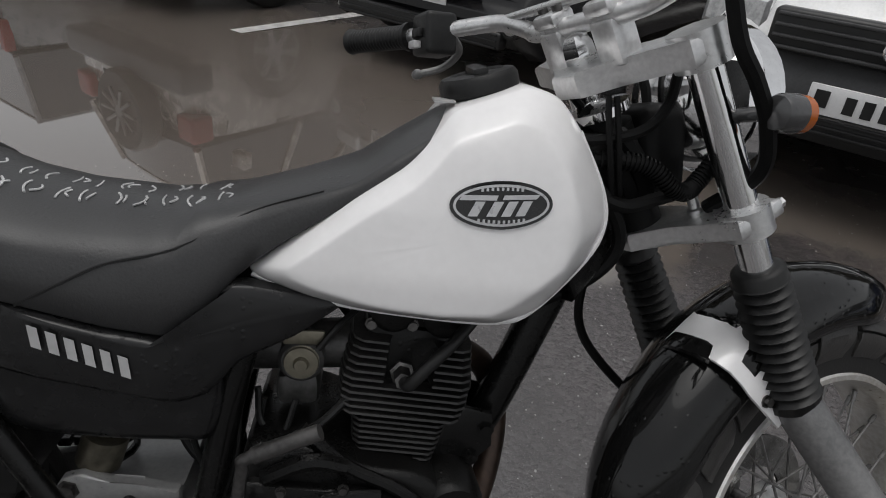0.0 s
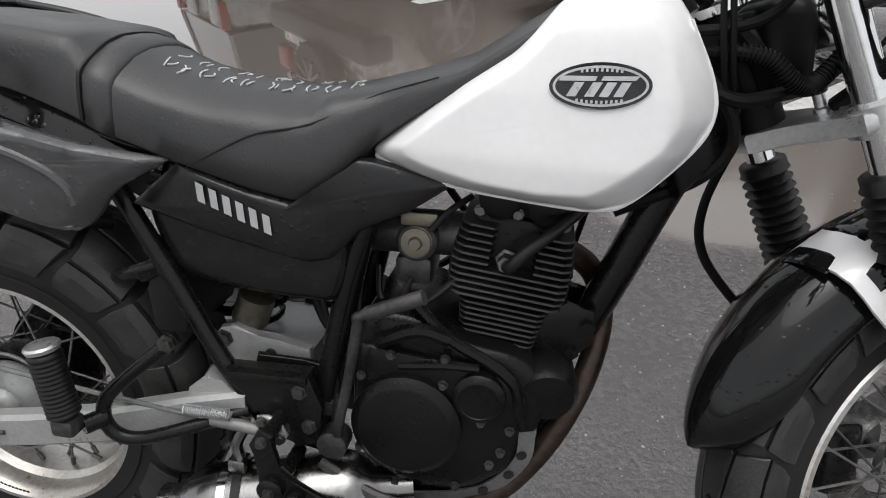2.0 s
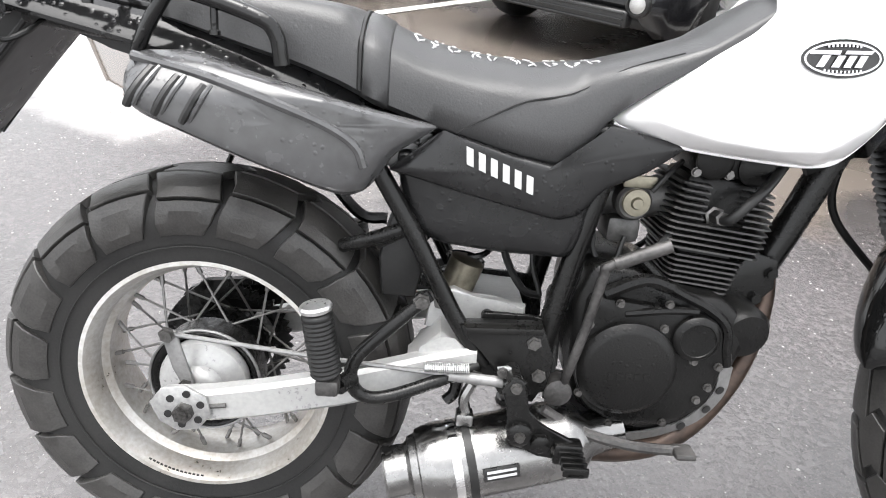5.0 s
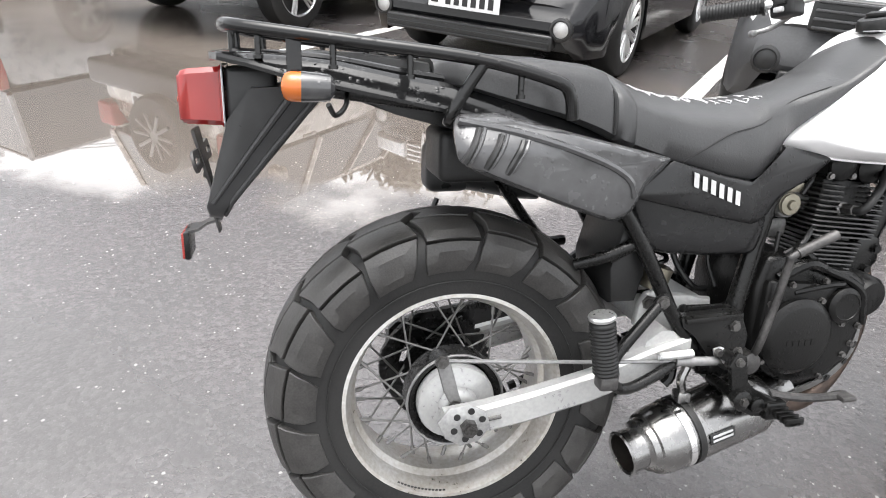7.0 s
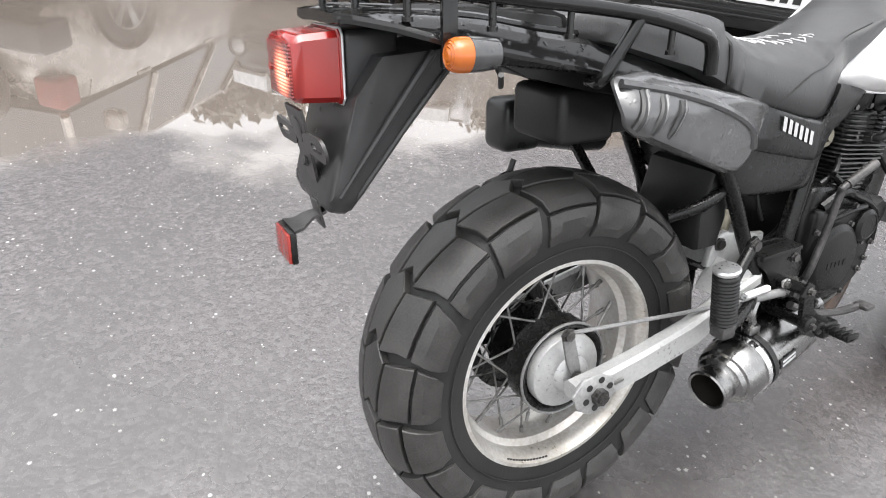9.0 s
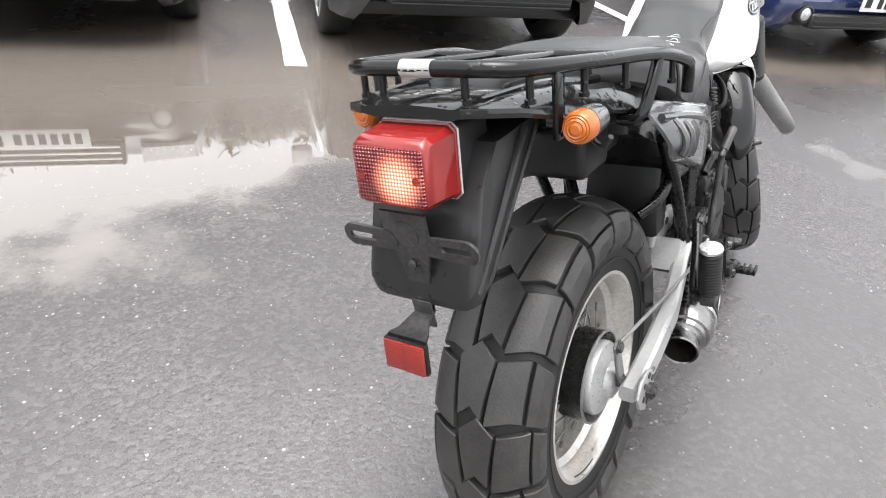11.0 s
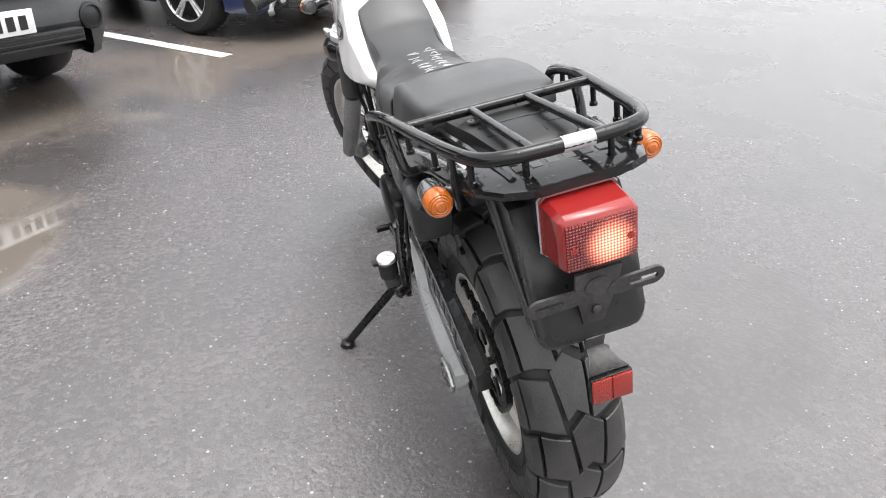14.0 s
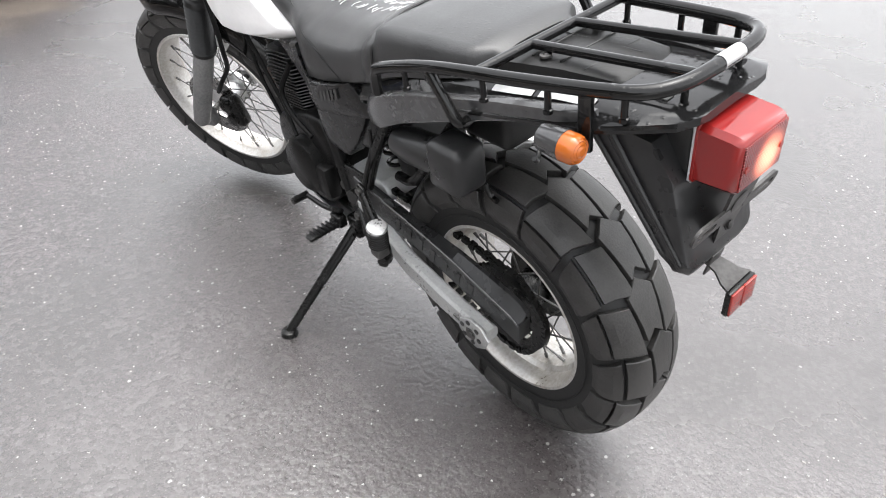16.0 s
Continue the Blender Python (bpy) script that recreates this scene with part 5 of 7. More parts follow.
box(bm, (-0.034, -0.008, 0.018), (0.034, 0.008, 0.030), 0.004, Matrix.Translation(cap_c) @ cap_n.to_track_quat("Z", "Y").to_matrix().to_4x4())
part("filler_cap", bm, "grip", tank, "black ribbed filler cap")
bm = BM()
box(bm, (0.738, -0.045, 0.924), (0.760, -0.010, 0.926), 0, Matrix.Translation((0.0, 0, 0.012)) @ pose(0, 0, 0))
part("warning_label", bm, "white", tank, smooth=False)


# oval badge on the tank
def badge_pt(u, v, s, lift):
    """Badge plane: u along the tank, v up, on the tank's flank."""
    x, z = 0.800 + u, 0.853 + v + u * 0.05
    return Vector((x, s * (tank_width(x, z) + lift), z))


def oval(a, b, s, lift, inner=0.0, n=40):
    bm = BM()
    outer = [bm.verts.new(badge_pt(a * math.cos(t), b * math.sin(t), s, lift)) for t in [2 * math.pi * i / n for i in range(n)]]
    if inner:
        inn = [bm.verts.new(badge_pt((a - inner) * math.cos(t), (b - inner) * math.sin(t), s, lift)) for t in [2 * math.pi * i / n for i in range(n)]]
        for i in range(n):
            bm.faces.new((outer[i], outer[(i + 1) % n], inn[(i + 1) % n], inn[i]))
    else:
        bm.faces.new(outer)
    return bm


for s in (-1, 1):
    badge = part("badge", oval(0.050, 0.0225, s, 0.0025), "blackfilm", tank, "oval black and silver badge sticker", smooth=False)
    part("badge_ring", oval(0.0465, 0.0195, s, 0.0032, 0.0025), "silverfilm", badge, smooth=False)
    fx = -s
    strokes = [[(-0.041, 0.0090), (-0.004, 0.0090), (-0.006, 0.0045), (-0.044, 0.0045)]]
    for x in (-0.027, -0.008, 0.007, 0.022):
        strokes.append([(x, 0.0035), (x + 0.010, 0.0035), (x + 0.002, -0.0095), (x - 0.008, -0.0095)])
    strokes.append([(0.002, 0.0090), (0.040, 0.0090), (0.036, 0.0050), (0.000, 0.0050)])
    for st in strokes:
        bm = BM()
        bm.faces.new([bm.verts.new(badge_pt(fx * x * 0.93, z * 1.05, s, 0.0036)) for x, z in st])
        part("badge_stroke", bm, "silverfilm", badge, smooth=False)
    for row, count, zz in ((1, 9, 0.0152), (-1, 10, -0.0150)):
        for i in range(count):
            bm = BM()
            x = (i - (count - 1) / 2) * 0.0048
            z = zz - row * 3.0 * x * x
            bm.faces.new([bm.verts.new(badge_pt(x + dx, z + dz, s, 0.0036)) for dx, dz in ((-0.0012, -0.0015), (0.0012, -0.0015), (0.0012, 0.0015), (-0.0012, 0.0015))])
            part("badge_bar", bm, "silverfilm", badge, smooth=False)

# -- seat --
SEAT_TOP = [(-0.045, 0.880), (-0.02, 0.888), (0.0, 0.889), (0.10, 0.884), (0.19, 0.875), (0.24, 0.861), (0.30, 0.838), (0.36, 0.825), (0.45, 0.818), (0.524, 0.825), (0.60, 0.847), (0.66, 0.868), (0.711, 0.902), (0.757, 0.931)]
SEAT_LOW = [(-0.045, 0.846), (0.0, 0.838), (0.09, 0.812), (0.147, 0.797), (0.20, 0.777), (0.241, 0.757), (0.32, 0.731), (0.42, 0.704), (0.475, 0.694), (0.500, 0.699), (0.52, 0.722), (0.545, 0.755), (0.60, 0.797), (0.66, 0.836), (0.711, 0.872), (0.757, 0.908)]
SEAT_W = [(-0.045, 0.100), (0.0, 0.118), (0.10, 0.126), (0.20, 0.124), (0.30, 0.120), (0.42, 0.122), (0.48, 0.120), (0.52, 0.105), (0.56, 0.087), (0.62, 0.090), (0.70, 0.088), (0.745, 0.082), (0.757, 0.070)]


def seat_top(x, y=0.0):
    w = lerp_table(x, SEAT_W) * 0.8
    k = 0.005 if x < 0.22 else 0.024 if x < 0.5 else 0.010
    return lerp_table(x, SEAT_TOP) - k * min(1.0, abs(y) / w) ** (5.0 if x < 0.22 else 2.6)


def seat_ring(x, swollen=0.0):
    """The seat's section at x, moved out by a skin's thickness."""
    zt, zl, w = lerp_table(x, SEAT_TOP), lerp_table(x, SEAT_LOW), lerp_table(x, SEAT_W)
    end = 1.0 if x > -0.03 else 0.8
    h = zt - zl
    row = []
    square = {0.62: 0.72, 0.80: 0.92} if x < 0.22 else {}
    for y, f in ((-0.90, 0.0), (-1.0, 0.08), (-1.0, 0.35), (-0.965, 0.62), (-0.90, 0.80), (-0.78, None), (-0.55, None), (-0.28, None), (0.0, None), (0.28, None), (0.55, None), (0.78, None), (0.90, 0.80), (0.965, 0.62), (1.0, 0.35), (1.0, 0.08), (0.90, 0.0)):
        f = square.get(f, f)
        z = seat_top(x, y * w) if f is None else zl + h * f * (0.98 if f else 1)
        if f is not None and f > 0.5:
            z = min(z, seat_top(x, w * 0.80) - (1 - f) * h * 0.35)
        lift = swollen if f is None else swollen * 0.5 if f > 0.5 else 0.0
        row.append(Vector((x, (y * w * end) + math.copysign(swollen, y) * (abs(y) > 0.7), z + lift)))
    return row


bm = BM()
loft(bm, [seat_ring(-0.045 + 0.802 * i / 60) for i in range(61)])
seat = part("seat", bm, "seat", bike, "black vinyl seat wet with chalk marks", angle=1.0)
# strap and its welt across the seat, and the seams on its flanks
bm = BM()
loft(bm, [seat_ring(x, t) for x, t in ((0.224, 0.0), (0.227, 0.003), (0.240, 0.0042), (0.256, 0.003), (0.259, 0.0))])
part("seat_strap", bm, "seat", seat, "black vinyl strap across the seat", angle=1.0)
bm = BM()
tube(bm, [p + Vector((0, math.copysign(0.001, p.y), 0.001)) for p in seat_ring(0.222)[1:-1]], 0.0030, 6, 4)
part("seat_welt", bm, "grip", seat)
for s in (-1, 1):
    bm = BM()
    line = []
    for x, f in ((0.345, 0.06), (0.385, 0.36), (0.43, 0.62), (0.49, 0.78), (0.56, 0.84), (0.63, 0.86)):
        zt, zl, w = lerp_table(x, SEAT_TOP), lerp_table(x, SEAT_LOW), lerp_table(x, SEAT_W)
        z = zl + (zt - zl) * f
        z = min(z, seat_top(x, w * 0.80) - (1 - f) * (zt - zl) * 0.35) if f > 0.5 else z
        wide = lerp_table(f, [(0.0, 0.99), (0.35, 1.0), (0.62, 0.965), (0.80, 0.90), (0.9, 0.86)])
        line.append((x, s * (w * wide + 0.0002), z))
    tube(bm, line, 0.0013, 5, 5)
    part("seam", bm, "grip", seat)
# chalk scribbles left on the seat
rs = random.Random(5)
for k in range(20):
    x0 = 0.285 + 0.026 * (k // 2) + rs.uniform(-0.004, 0.004)
    y0 = (-0.042 if k % 2 else 0.004) + rs.uniform(-0.004, 0.004) + 0.05 * (x0 - 0.4)
    for stroke in range(1 + (k % 4 != 0)):
        bm = BM()
        lean, bend = rs.uniform(-0.006, 0.006), rs.uniform(-0.006, 0.006)
        pts = []
        for i in range(6):
            t = i / 5 - 0.5
            x = x0 + lean * t + bend * (1 - 4 * t * t) + 0.007 * stroke
            y = y0 + 0.026 * t * (1 - 0.4 * stroke)
            pts.append((x, y, seat_top(x, y) + 0.0002))
        tube(bm, pts, 0.0013, 5, 2)
        part("chalk_mark", bm, "chalk", seat, smooth=False)

# -- side panels, airbox --
panel_out = [(0.262, 0.676), (0.329, 0.733), (0.42, 0.708), (0.478, 0.697), (0.515, 0.712), (0.545, 0.751), (0.655, 0.728), (0.604, 0.692), (0.547, 0.665), (0.515, 0.630), (0.490, 0.624)]
for s in (-1, 1):
    bm = BM()
    pillow(bm, panel_out, lambda x, z: lerp_table(x, [(0.26, 0.118), (0.36, 0.130), (0.47, 0.128), (0.55, 0.105), (0.655, 0.092)]), 0.93, 3.0, 88, 6, sides=(s,), back=s * 0.075, smooth=0)
    pan = part("side_panel", bm, "panel", bike, "dark grey plastic side panel")
    # maker's lettering as plain slanted bars
    for k in range(6):
        bm = BM()
        x, z = 0.360 + k * 0.0158, 0.7055 - k * 0.0062
        q4 = [(x + 0.001, z - 0.0115), (x + 0.0102, z - 0.0150), (x + 0.0082, z + 0.0080), (x - 0.0010, z + 0.0115)]
        bm.faces.new([bm.verts.new((px, s * (lerp_table(px, [(0.26, 0.118), (0.36, 0.130), (0.47, 0.128)]) + 0.0022), pz)) for px, pz in q4])
        part("maker_mark", bm, "white" if s < 0 else "leverlight", pan, smooth=False)
bm = BM()
pillow(bm, [(0.270, 0.700), (0.278, 0.65), (0.300, 0.592), (0.336, 0.576), (0.42, 0.568), (0.515, 0.566), (0.528, 0.60), (0.530, 0.66), (0.50, 0.70)], lambda x, z: 0.108, 0.86, 5, 64, 7, smooth=1)
part("airbox", bm, "panel", bike, "dark grey plastic airbox")

bm = BM()
pillow(bm, [(0.290, 0.690), (0.35, 0.715), (0.467, 0.700), (0.495, 0.66), (0.492, 0.60), (0.474, 0.548), (0.40, 0.540), (0.352, 0.590), (0.305, 0.655)], lambda x, z: 0.122, 0.93, 4.0, 64, 6, sides=(1,), back=0.08, smooth=1)
part("side_cover", bm, "panel", bike, "dark grey plastic cover below the side panel")

# -- rear cowls with three vents --
cowl_right = [(-0.030, 0.806), (0.03, 0.809), (0.164, 0.776), (0.326, 0.737), (0.290, 0.716), (0.268, 0.702), (0.256, 0.680), (0.240, 0.660), (0.218, 0.650), (0.19, 0.656), (0.093, 0.693), (-0.015, 0.736), (-0.034, 0.750), (-0.038, 0.785)]
cowl_left = [(0.290, 0.690), (0.262, 0.735), (0.215, 0.756), (0.10, 0.796), (-0.09, 0.846), (-0.25, 0.878), (-0.25, 0.862), (-0.09, 0.812), (0.036, 0.766), (0.16, 0.718), (0.25, 0.672), (0.28, 0.672)]


def cowl_w(x, z):
    return lerp_table(x, [(-0.08, 0.205), (0.0, 0.202), (0.12, 0.194), (0.24, 0.176), (0.30, 0.145), (0.33, 0.128)]) * lerp_table(z, [(0.64, 0.97), (0.70, 1.0), (0.765, 1.0), (0.785, 0.93), (0.812, 0.78)])


def cowl_w_left(x, z):
    return lerp_table(x, [(-0.25, 0.128), (0.0, 0.142), (0.2, 0.142), (0.29, 0.124)])


for s in (-1, 1):
    bm = BM()
    wide = cowl_w if s < 0 else cowl_w_left
    pillow(bm, cowl_right if s < 0 else cowl_left, wide, 0.93, 3.5, 96, 10, sides=(s,), smooth=1, facet=0.88, shell=0.006)
    cw = part("rear_cowl", bm, "plastic", bike, "scuffed dull black rear side cowl, wet")
    if s > 0:
        continue
    for k in range(3):
        bm = BM()
        x = -0.004 + k * 0.030
        pts = []
        for i in range(5):
            px, pz = x - 0.024 * i / 4, 0.789 - k * 0.008 - 0.041 * i / 4
            pts.append((px, s * (cowl_w(px, pz) * (0.985 if i in (0, 4) else 1.0)), pz))
        tube(bm, pts, 0.0052, 8, 3)
        part("vent", bm, "grille", cw)
        bm = BM()
        tube(bm, [(p[0] + 0.008, p[1], p[2] + 0.001) for p in pts], 0.0035, 8, 3)
        part("vent_lip", bm, "plastic", cw)
    bm = BM()
    tube(bm, [(x, s * (cowl_w(x, z) * 0.995), z) for x, z in ((-0.03, 0.80), (0.05, 0.785), (0.12, 0.765), (0.19, 0.738), (0.225, 0.715), (0.236, 0.69))], 0.006, 8, 5)
    part("cowl_crease", bm, "plastic", cw)

# -- tail: rear mudguard, pad, lamp; it sits a little to the left of the wheel --
TURN = Matrix.Translation((0, 0.007, 0))
bm = BM()
rings = []
for x, z, w, e in ((-0.352, 0.882, 0.066, 0.880), (-0.340, 0.884, 0.092, 0.879), (-0.30, 0.884, 0.112, 0.871), (-0.25, 0.880, 0.122, 0.857), (-0.18, 0.873, 0.126, 0.843), (-0.10, 0.857, 0.130, 0.827), (-0.02, 0.845, 0.134, 0.810), (0.08, 0.825, 0.132, 0.788), (0.18, 0.790, 0.122, 0.752), (0.30, 0.745, 0.11, 0.715)):
    half_row = [(1.0, e - 0.007), (1.005, e - 0.002), (0.985, e + 0.003), (0.86, e + (z - e) * 0.80), (0.78, z), (0.4, z + 0.002)]
    under = [(0.0, z - 0.010), (0.72, z - 0.012), (0.94, e - 0.007)]
    rings.append([(x, -w * f, h) for f, h in half_row] + [(x, 0, z + 0.003)] + [(x, w * f, h) for f, h in reversed(half_row)]
                 + [(x, w * f, h) for f, h in reversed(under)] + [(x, -w * f, h) for f, h in under[1:]])
loft(bm, rings)
tail = part("rear_mudguard", bm, "wetplastic", bike, "weathered black plastic tail panel, wet", angle=0.35)
for s in (-1, 1):
    bm = BM()
    tube(bm, [(-0.32, s * 0.072, 0.883), (-0.20, s * 0.082, 0.877), (-0.10, s * 0.085, 0.861), (-0.02, s * 0.088, 0.850)], 0.006, 8)
    part("panel_rib", bm, "wetplastic", tail)
bm = BM()
rings = []
for x, z, w in ((-0.235, 0.880, 0.050), (-0.225, 0.886, 0.062), (-0.15, 0.884, 0.072), (-0.08, 0.877, 0.082), (-0.05, 0.873, 0.084), (-0.045, 0.862, 0.082)):
    rings.append([(x, -w, z - 0.02), (x, -w * 0.94, z - 0.002), (x, -w * 0.8, z), (x, 0, z + 0.002), (x, w * 0.8, z), (x, w * 0.94, z - 0.002), (x, w, z - 0.02)])
loft(bm, rings)
pad = part("tail_pad", bm, "grip", bike, "black moulded tail pad with bolts")
for x, y in ((-0.112, -0.053), (-0.112, 0.053), (-0.20, 0.0), (-0.06, 0.0)):
    bm = BM()
    z = 0.8835 if x < -0.08 else 0.876
    lathe(bm, [(0, 0.0085), (0.003, 0.0085), (0.003, 0.004), (0.001, 0.003)], (x, y, z), (0.05, 0, 1), 14)
    part("bolt", bm, "bolt", pad)
for y in (-0.03, 0.03):
    bm = BM()
    tube(bm, [(-0.21, y * 0.7, 0.8865), (-0.06, y, 0.8765)], 0.0018, 6, straight=True)
    part("groove", bm, "grille", pad)
for x in (-0.09, -0.14, -0.18):
    bm = BM()
    zz = 0.8845 if x < -0.12 else 0.8795
    tube(bm, [(x, -0.055, zz), (x, 0.055, zz)], 0.0016, 6, straight=True)
    part("groove", bm, "grille", pad)
for k in range(6):
    bm = BM()
    y = 0.055 - k * 0.022
    box(bm, (-0.305, y - 0.007, 0.8855), (-0.290, y + 0.007, 0.8870), 0)
    part("maker_mark", bm, "leverlight", tail, smooth=False)
TAIL = {"z": [(-0.30, 0.884), (-0.25, 0.880), (-0.18, 0.873), (-0.10, 0.857), (-0.02, 0.845)], "w": [(-0.30, 0.112), (-0.25, 0.122), (-0.18, 0.126), (-0.10, 0.130), (-0.02, 0.134)], "e": [(-0.30, 0.871), (-0.25, 0.857), (-0.18, 0.843), (-0.10, 0.827), (-0.02, 0.810)]}
# sky sheen of the wet left ledge, painted as two flat white strips
for x0, x1 in ((-0.235, -0.150), (-0.140, -0.068)):
    bm = BM()
    rows = []
    for k in range(7):
        x = x0 + (x1 - x0) * k / 6
        z, w, e = (lerp_table(x, TAIL[key]) for key in ("z", "w", "e"))
        lo, hi = Vector((x, w * 0.86, e + (z - e) * 0.80)), Vector((x, w * 0.775, z + 0.0005))
        out = Vector((0, hi.z - lo.z, lo.y - hi.y)).normalized() * 0.0012
        rows.append([bm.verts.new(lo.lerp(hi, f) + out) for f in (-0.05, 1.0)])
    for a, b in zip(rows, rows[1:]):
        bm.faces.new((a[0], a[1], b[1], b[0]))
    part("ledge_sheen", bm, "white", tail, "white strip: worn sticker and painted sky sheen", smooth=False)

# mudguard flap below the tail
bm = BM()
side = [(-0.336, 0.785), (-0.30, 0.835), (-0.185, 0.843), (-0.352, 0.648), (-0.368, 0.652), (-0.372, 0.665)]
rings = []
for y in (-0.0765, -0.0755, -0.072, -0.064, -0.052, 0.0, 0.052, 0.064, 0.072, 0.0755, 0.0765):
    lift = {0.0765: 0.030, 0.0755: 0.018, 0.072: 0.008, 0.064: 0.002}.get(abs(y), 0.0)
    row = []
    for i, (x, z) in enumerate(side):
        k = lift if z < 0.7 else lift * 0.25 if i == 0 else 0.0
        row.append((x + k * 0.42, y, z + k))
    rings.append(row)
loft(bm, rings)
flap = part("mud_flap", bm, "smoothplastic", bike, "black plastic mudguard flap")
for s in (-1, 1):
    bm = BM()
    tube(bm, [(-0.197, s * 0.0765, 0.838), (-0.27, s * 0.0765, 0.755), (-0.332, s * 0.0755, 0.680), (-0.346, s * 0.064, 0.656)], 0.004, 8, straight=True)
    part("flap_edge", bm, "smoothplastic", flap)
    bm = BM()
    tube(bm, [(-0.235, s * 0.0775, 0.838), (-0.30, s * 0.0785, 0.755), (-0.360, s * 0.0765, 0.675)], 0.0055, 8, straight=True, r_end=0.003)
    part("flap_ridge", bm, "smoothplastic", flap)
bm = BM()
box(bm, (-0.336, -0.048, 0.778), (-0.265, 0.048, 0.864), 0.008, seg=3)
lamp_box = part("lamp_housing", bm, "smoothplastic", bike, "black tail lamp housing")
bm = BM()
rings = []
for x, w, z0, z1 in ((-0.338, 0.0515, 0.780, 0.865), (-0.342, 0.0515, 0.780, 0.865), (-0.343, 0.0500, 0.782, 0.863), (-0.384, 0.0490, 0.784, 0.860), (-0.394, 0.0482, 0.785, 0.857), (-0.3975, 0.0462, 0.788, 0.853)):
    e = 0.007
    rings.append([(x, -w + e, z0), (x, w - e, z0), (x, w, z0 + e), (x, w, z1 - e), (x, w - e, z1), (x, -w + e, z1), (x, -w, z1 - e), (x, -w, z0 + e)])
loft(bm, rings)
lens = part("tail_lamp", bm, "red", bike, "lit red ribbed tail lamp lens")
bm = BM()
loop = [(-0.3385, y, z) for y, z in ((-0.045, 0.7795), (0.045, 0.7795), (0.0518, 0.786), (0.0518, 0.859), (0.045, 0.8655), (-0.045, 0.8655), (-0.0518, 0.859), (-0.0518, 0.786))]
tube(bm, loop, 0.0015, 6, closed=True, straight=True)
part("lamp_gasket", bm, "silverfilm", lens)
bm = BM()
box(bm, (-0.3995, -0.0445, 0.789), (-0.3930, 0.0445, 0.851), 0.002)
part("lens_face", bm, "redrib", lens)
for s in (-1, 1):
    bm = BM()
    lathe(bm, [(0, 0.0045), (0.002, 0.0045)], (-0.3990, s * 0.036, 0.818), (-1, 0, 0), 10)
    part("screw", bm, "redrefl", lens)
# plate bracket and reflector
bm = BM()
tilt = Matrix.Translation((-0.378, 0, 0.735)) @ pose(0, 0, 0, 0, -12, 0)
outl = [(-0.031, 0.040), (0.031, 0.040), (0.030, 0.012), (0.016, -0.050), (0.014, -0.085), (-0.014, -0.085), (-0.016, -0.050), (-0.030, 0.012)]
loft(bm, [[tilt @ Vector((x, y, z)) for y, z in outl] for x in (-0.002, 0.002)])
lathe(bm, [(0.0, 0.017), (0.0015, 0.017), (0.002, 0.0155), (0.001, 0.0)], tilt @ Vector((-0.002, 0, 0.012)), tilt.to_3x3() @ Vector((-1, 0, 0)), 24)
box(bm, (-0.010, -0.014, -0.120), (-0.006, 0.014, -0.080), 0.002, tilt)
bracket = part("plate_bracket", bm, "wornblack", bike, "empty bent steel number plate bracket")
for s in (-1, 1):
    bm = BM()
    yy, zz, iy, iz = [], [], [], []
    for k in range(24):
        a = 2 * math.pi * k / 24
        cx, sz = math.cos(a), math.sin(a)
        yy.append((0.0775 if cx > 0 else 0.030) + 0.0155 * cx)
        zz.append(0.0155 * sz * (1.0 if cx > 0 else 0.85))
        iy.append((0.0790 if cx > 0 else 0.050) + 0.0052 * cx)
        iz.append(0.0052 * sz)
    f = [[tilt @ Vector((dx, s * a, b)) for a, b in zip(ys, zs)] for dx, ys, zs in ((-0.0035, iy, iz), (-0.0035, yy, zz), (0.0005, yy, zz), (0.0005, iy, iz), (-0.0035, iy, iz))]
    loft(bm, f, cap=False)
    bmesh.ops.remove_doubles(bm, verts=bm.verts, dist=1e-5)
    part("bracket_wing", bm, "wornblack", bracket)
for z, r in ((-0.030, 0.0062), (-0.074, 0.0055)):
    bm = BM()
    lathe(bm, [(0, r + 0.002), (0.0012, r + 0.002), (0.0014, r), (0.005, r), (0.006, 0.5 * r)], tilt @ Vector((-0.002, 0, z)), (-1, 0, 0.2), 8)
    part("bolt", bm, "wornblack", bracket)
bm = BM()
plate_line = [(tilt @ Vector((0.0, 0.0, -0.080)), 0.011), (tilt @ Vector((0.0005, 0.0, -0.098)), 0.011), (Vector((-0.378, 0, 0.634)), 0.015), (Vector((-0.392, 0, 0.6255)), 0.022), (Vector((-0.4055, 0, 0.6245)), 0.028)]
loft(bm, [[(q.x, -w, q.z), (q.x, w, q.z), (q.x + 0.001, w, q.z - 0.0035), (q.x + 0.001, -w, q.z - 0.0035)] for q, w in plate_line])
part("reflector_arm", bm, "wornblack", bracket)
bm = BM()
box(bm, (-0.412, -0.0300, 0.580), (-0.4035, 0.0300, 0.622), 0.002)
refl = part("reflector", bm, "black", bike, "red square rear reflector")
bm = BM()
box(bm, (-0.4155, -0.0285, 0.5815), (-0.411, -0.0001, 0.6205), 0.0012)
part("reflector_lens", bm, "redrefl", refl)
bm = BM()
box(bm, (-0.4148, 0.0001, 0.5815), (-0.411, 0.0285, 0.6205), 0.0012)
part("reflector_lens", bm, "redrefl", refl)
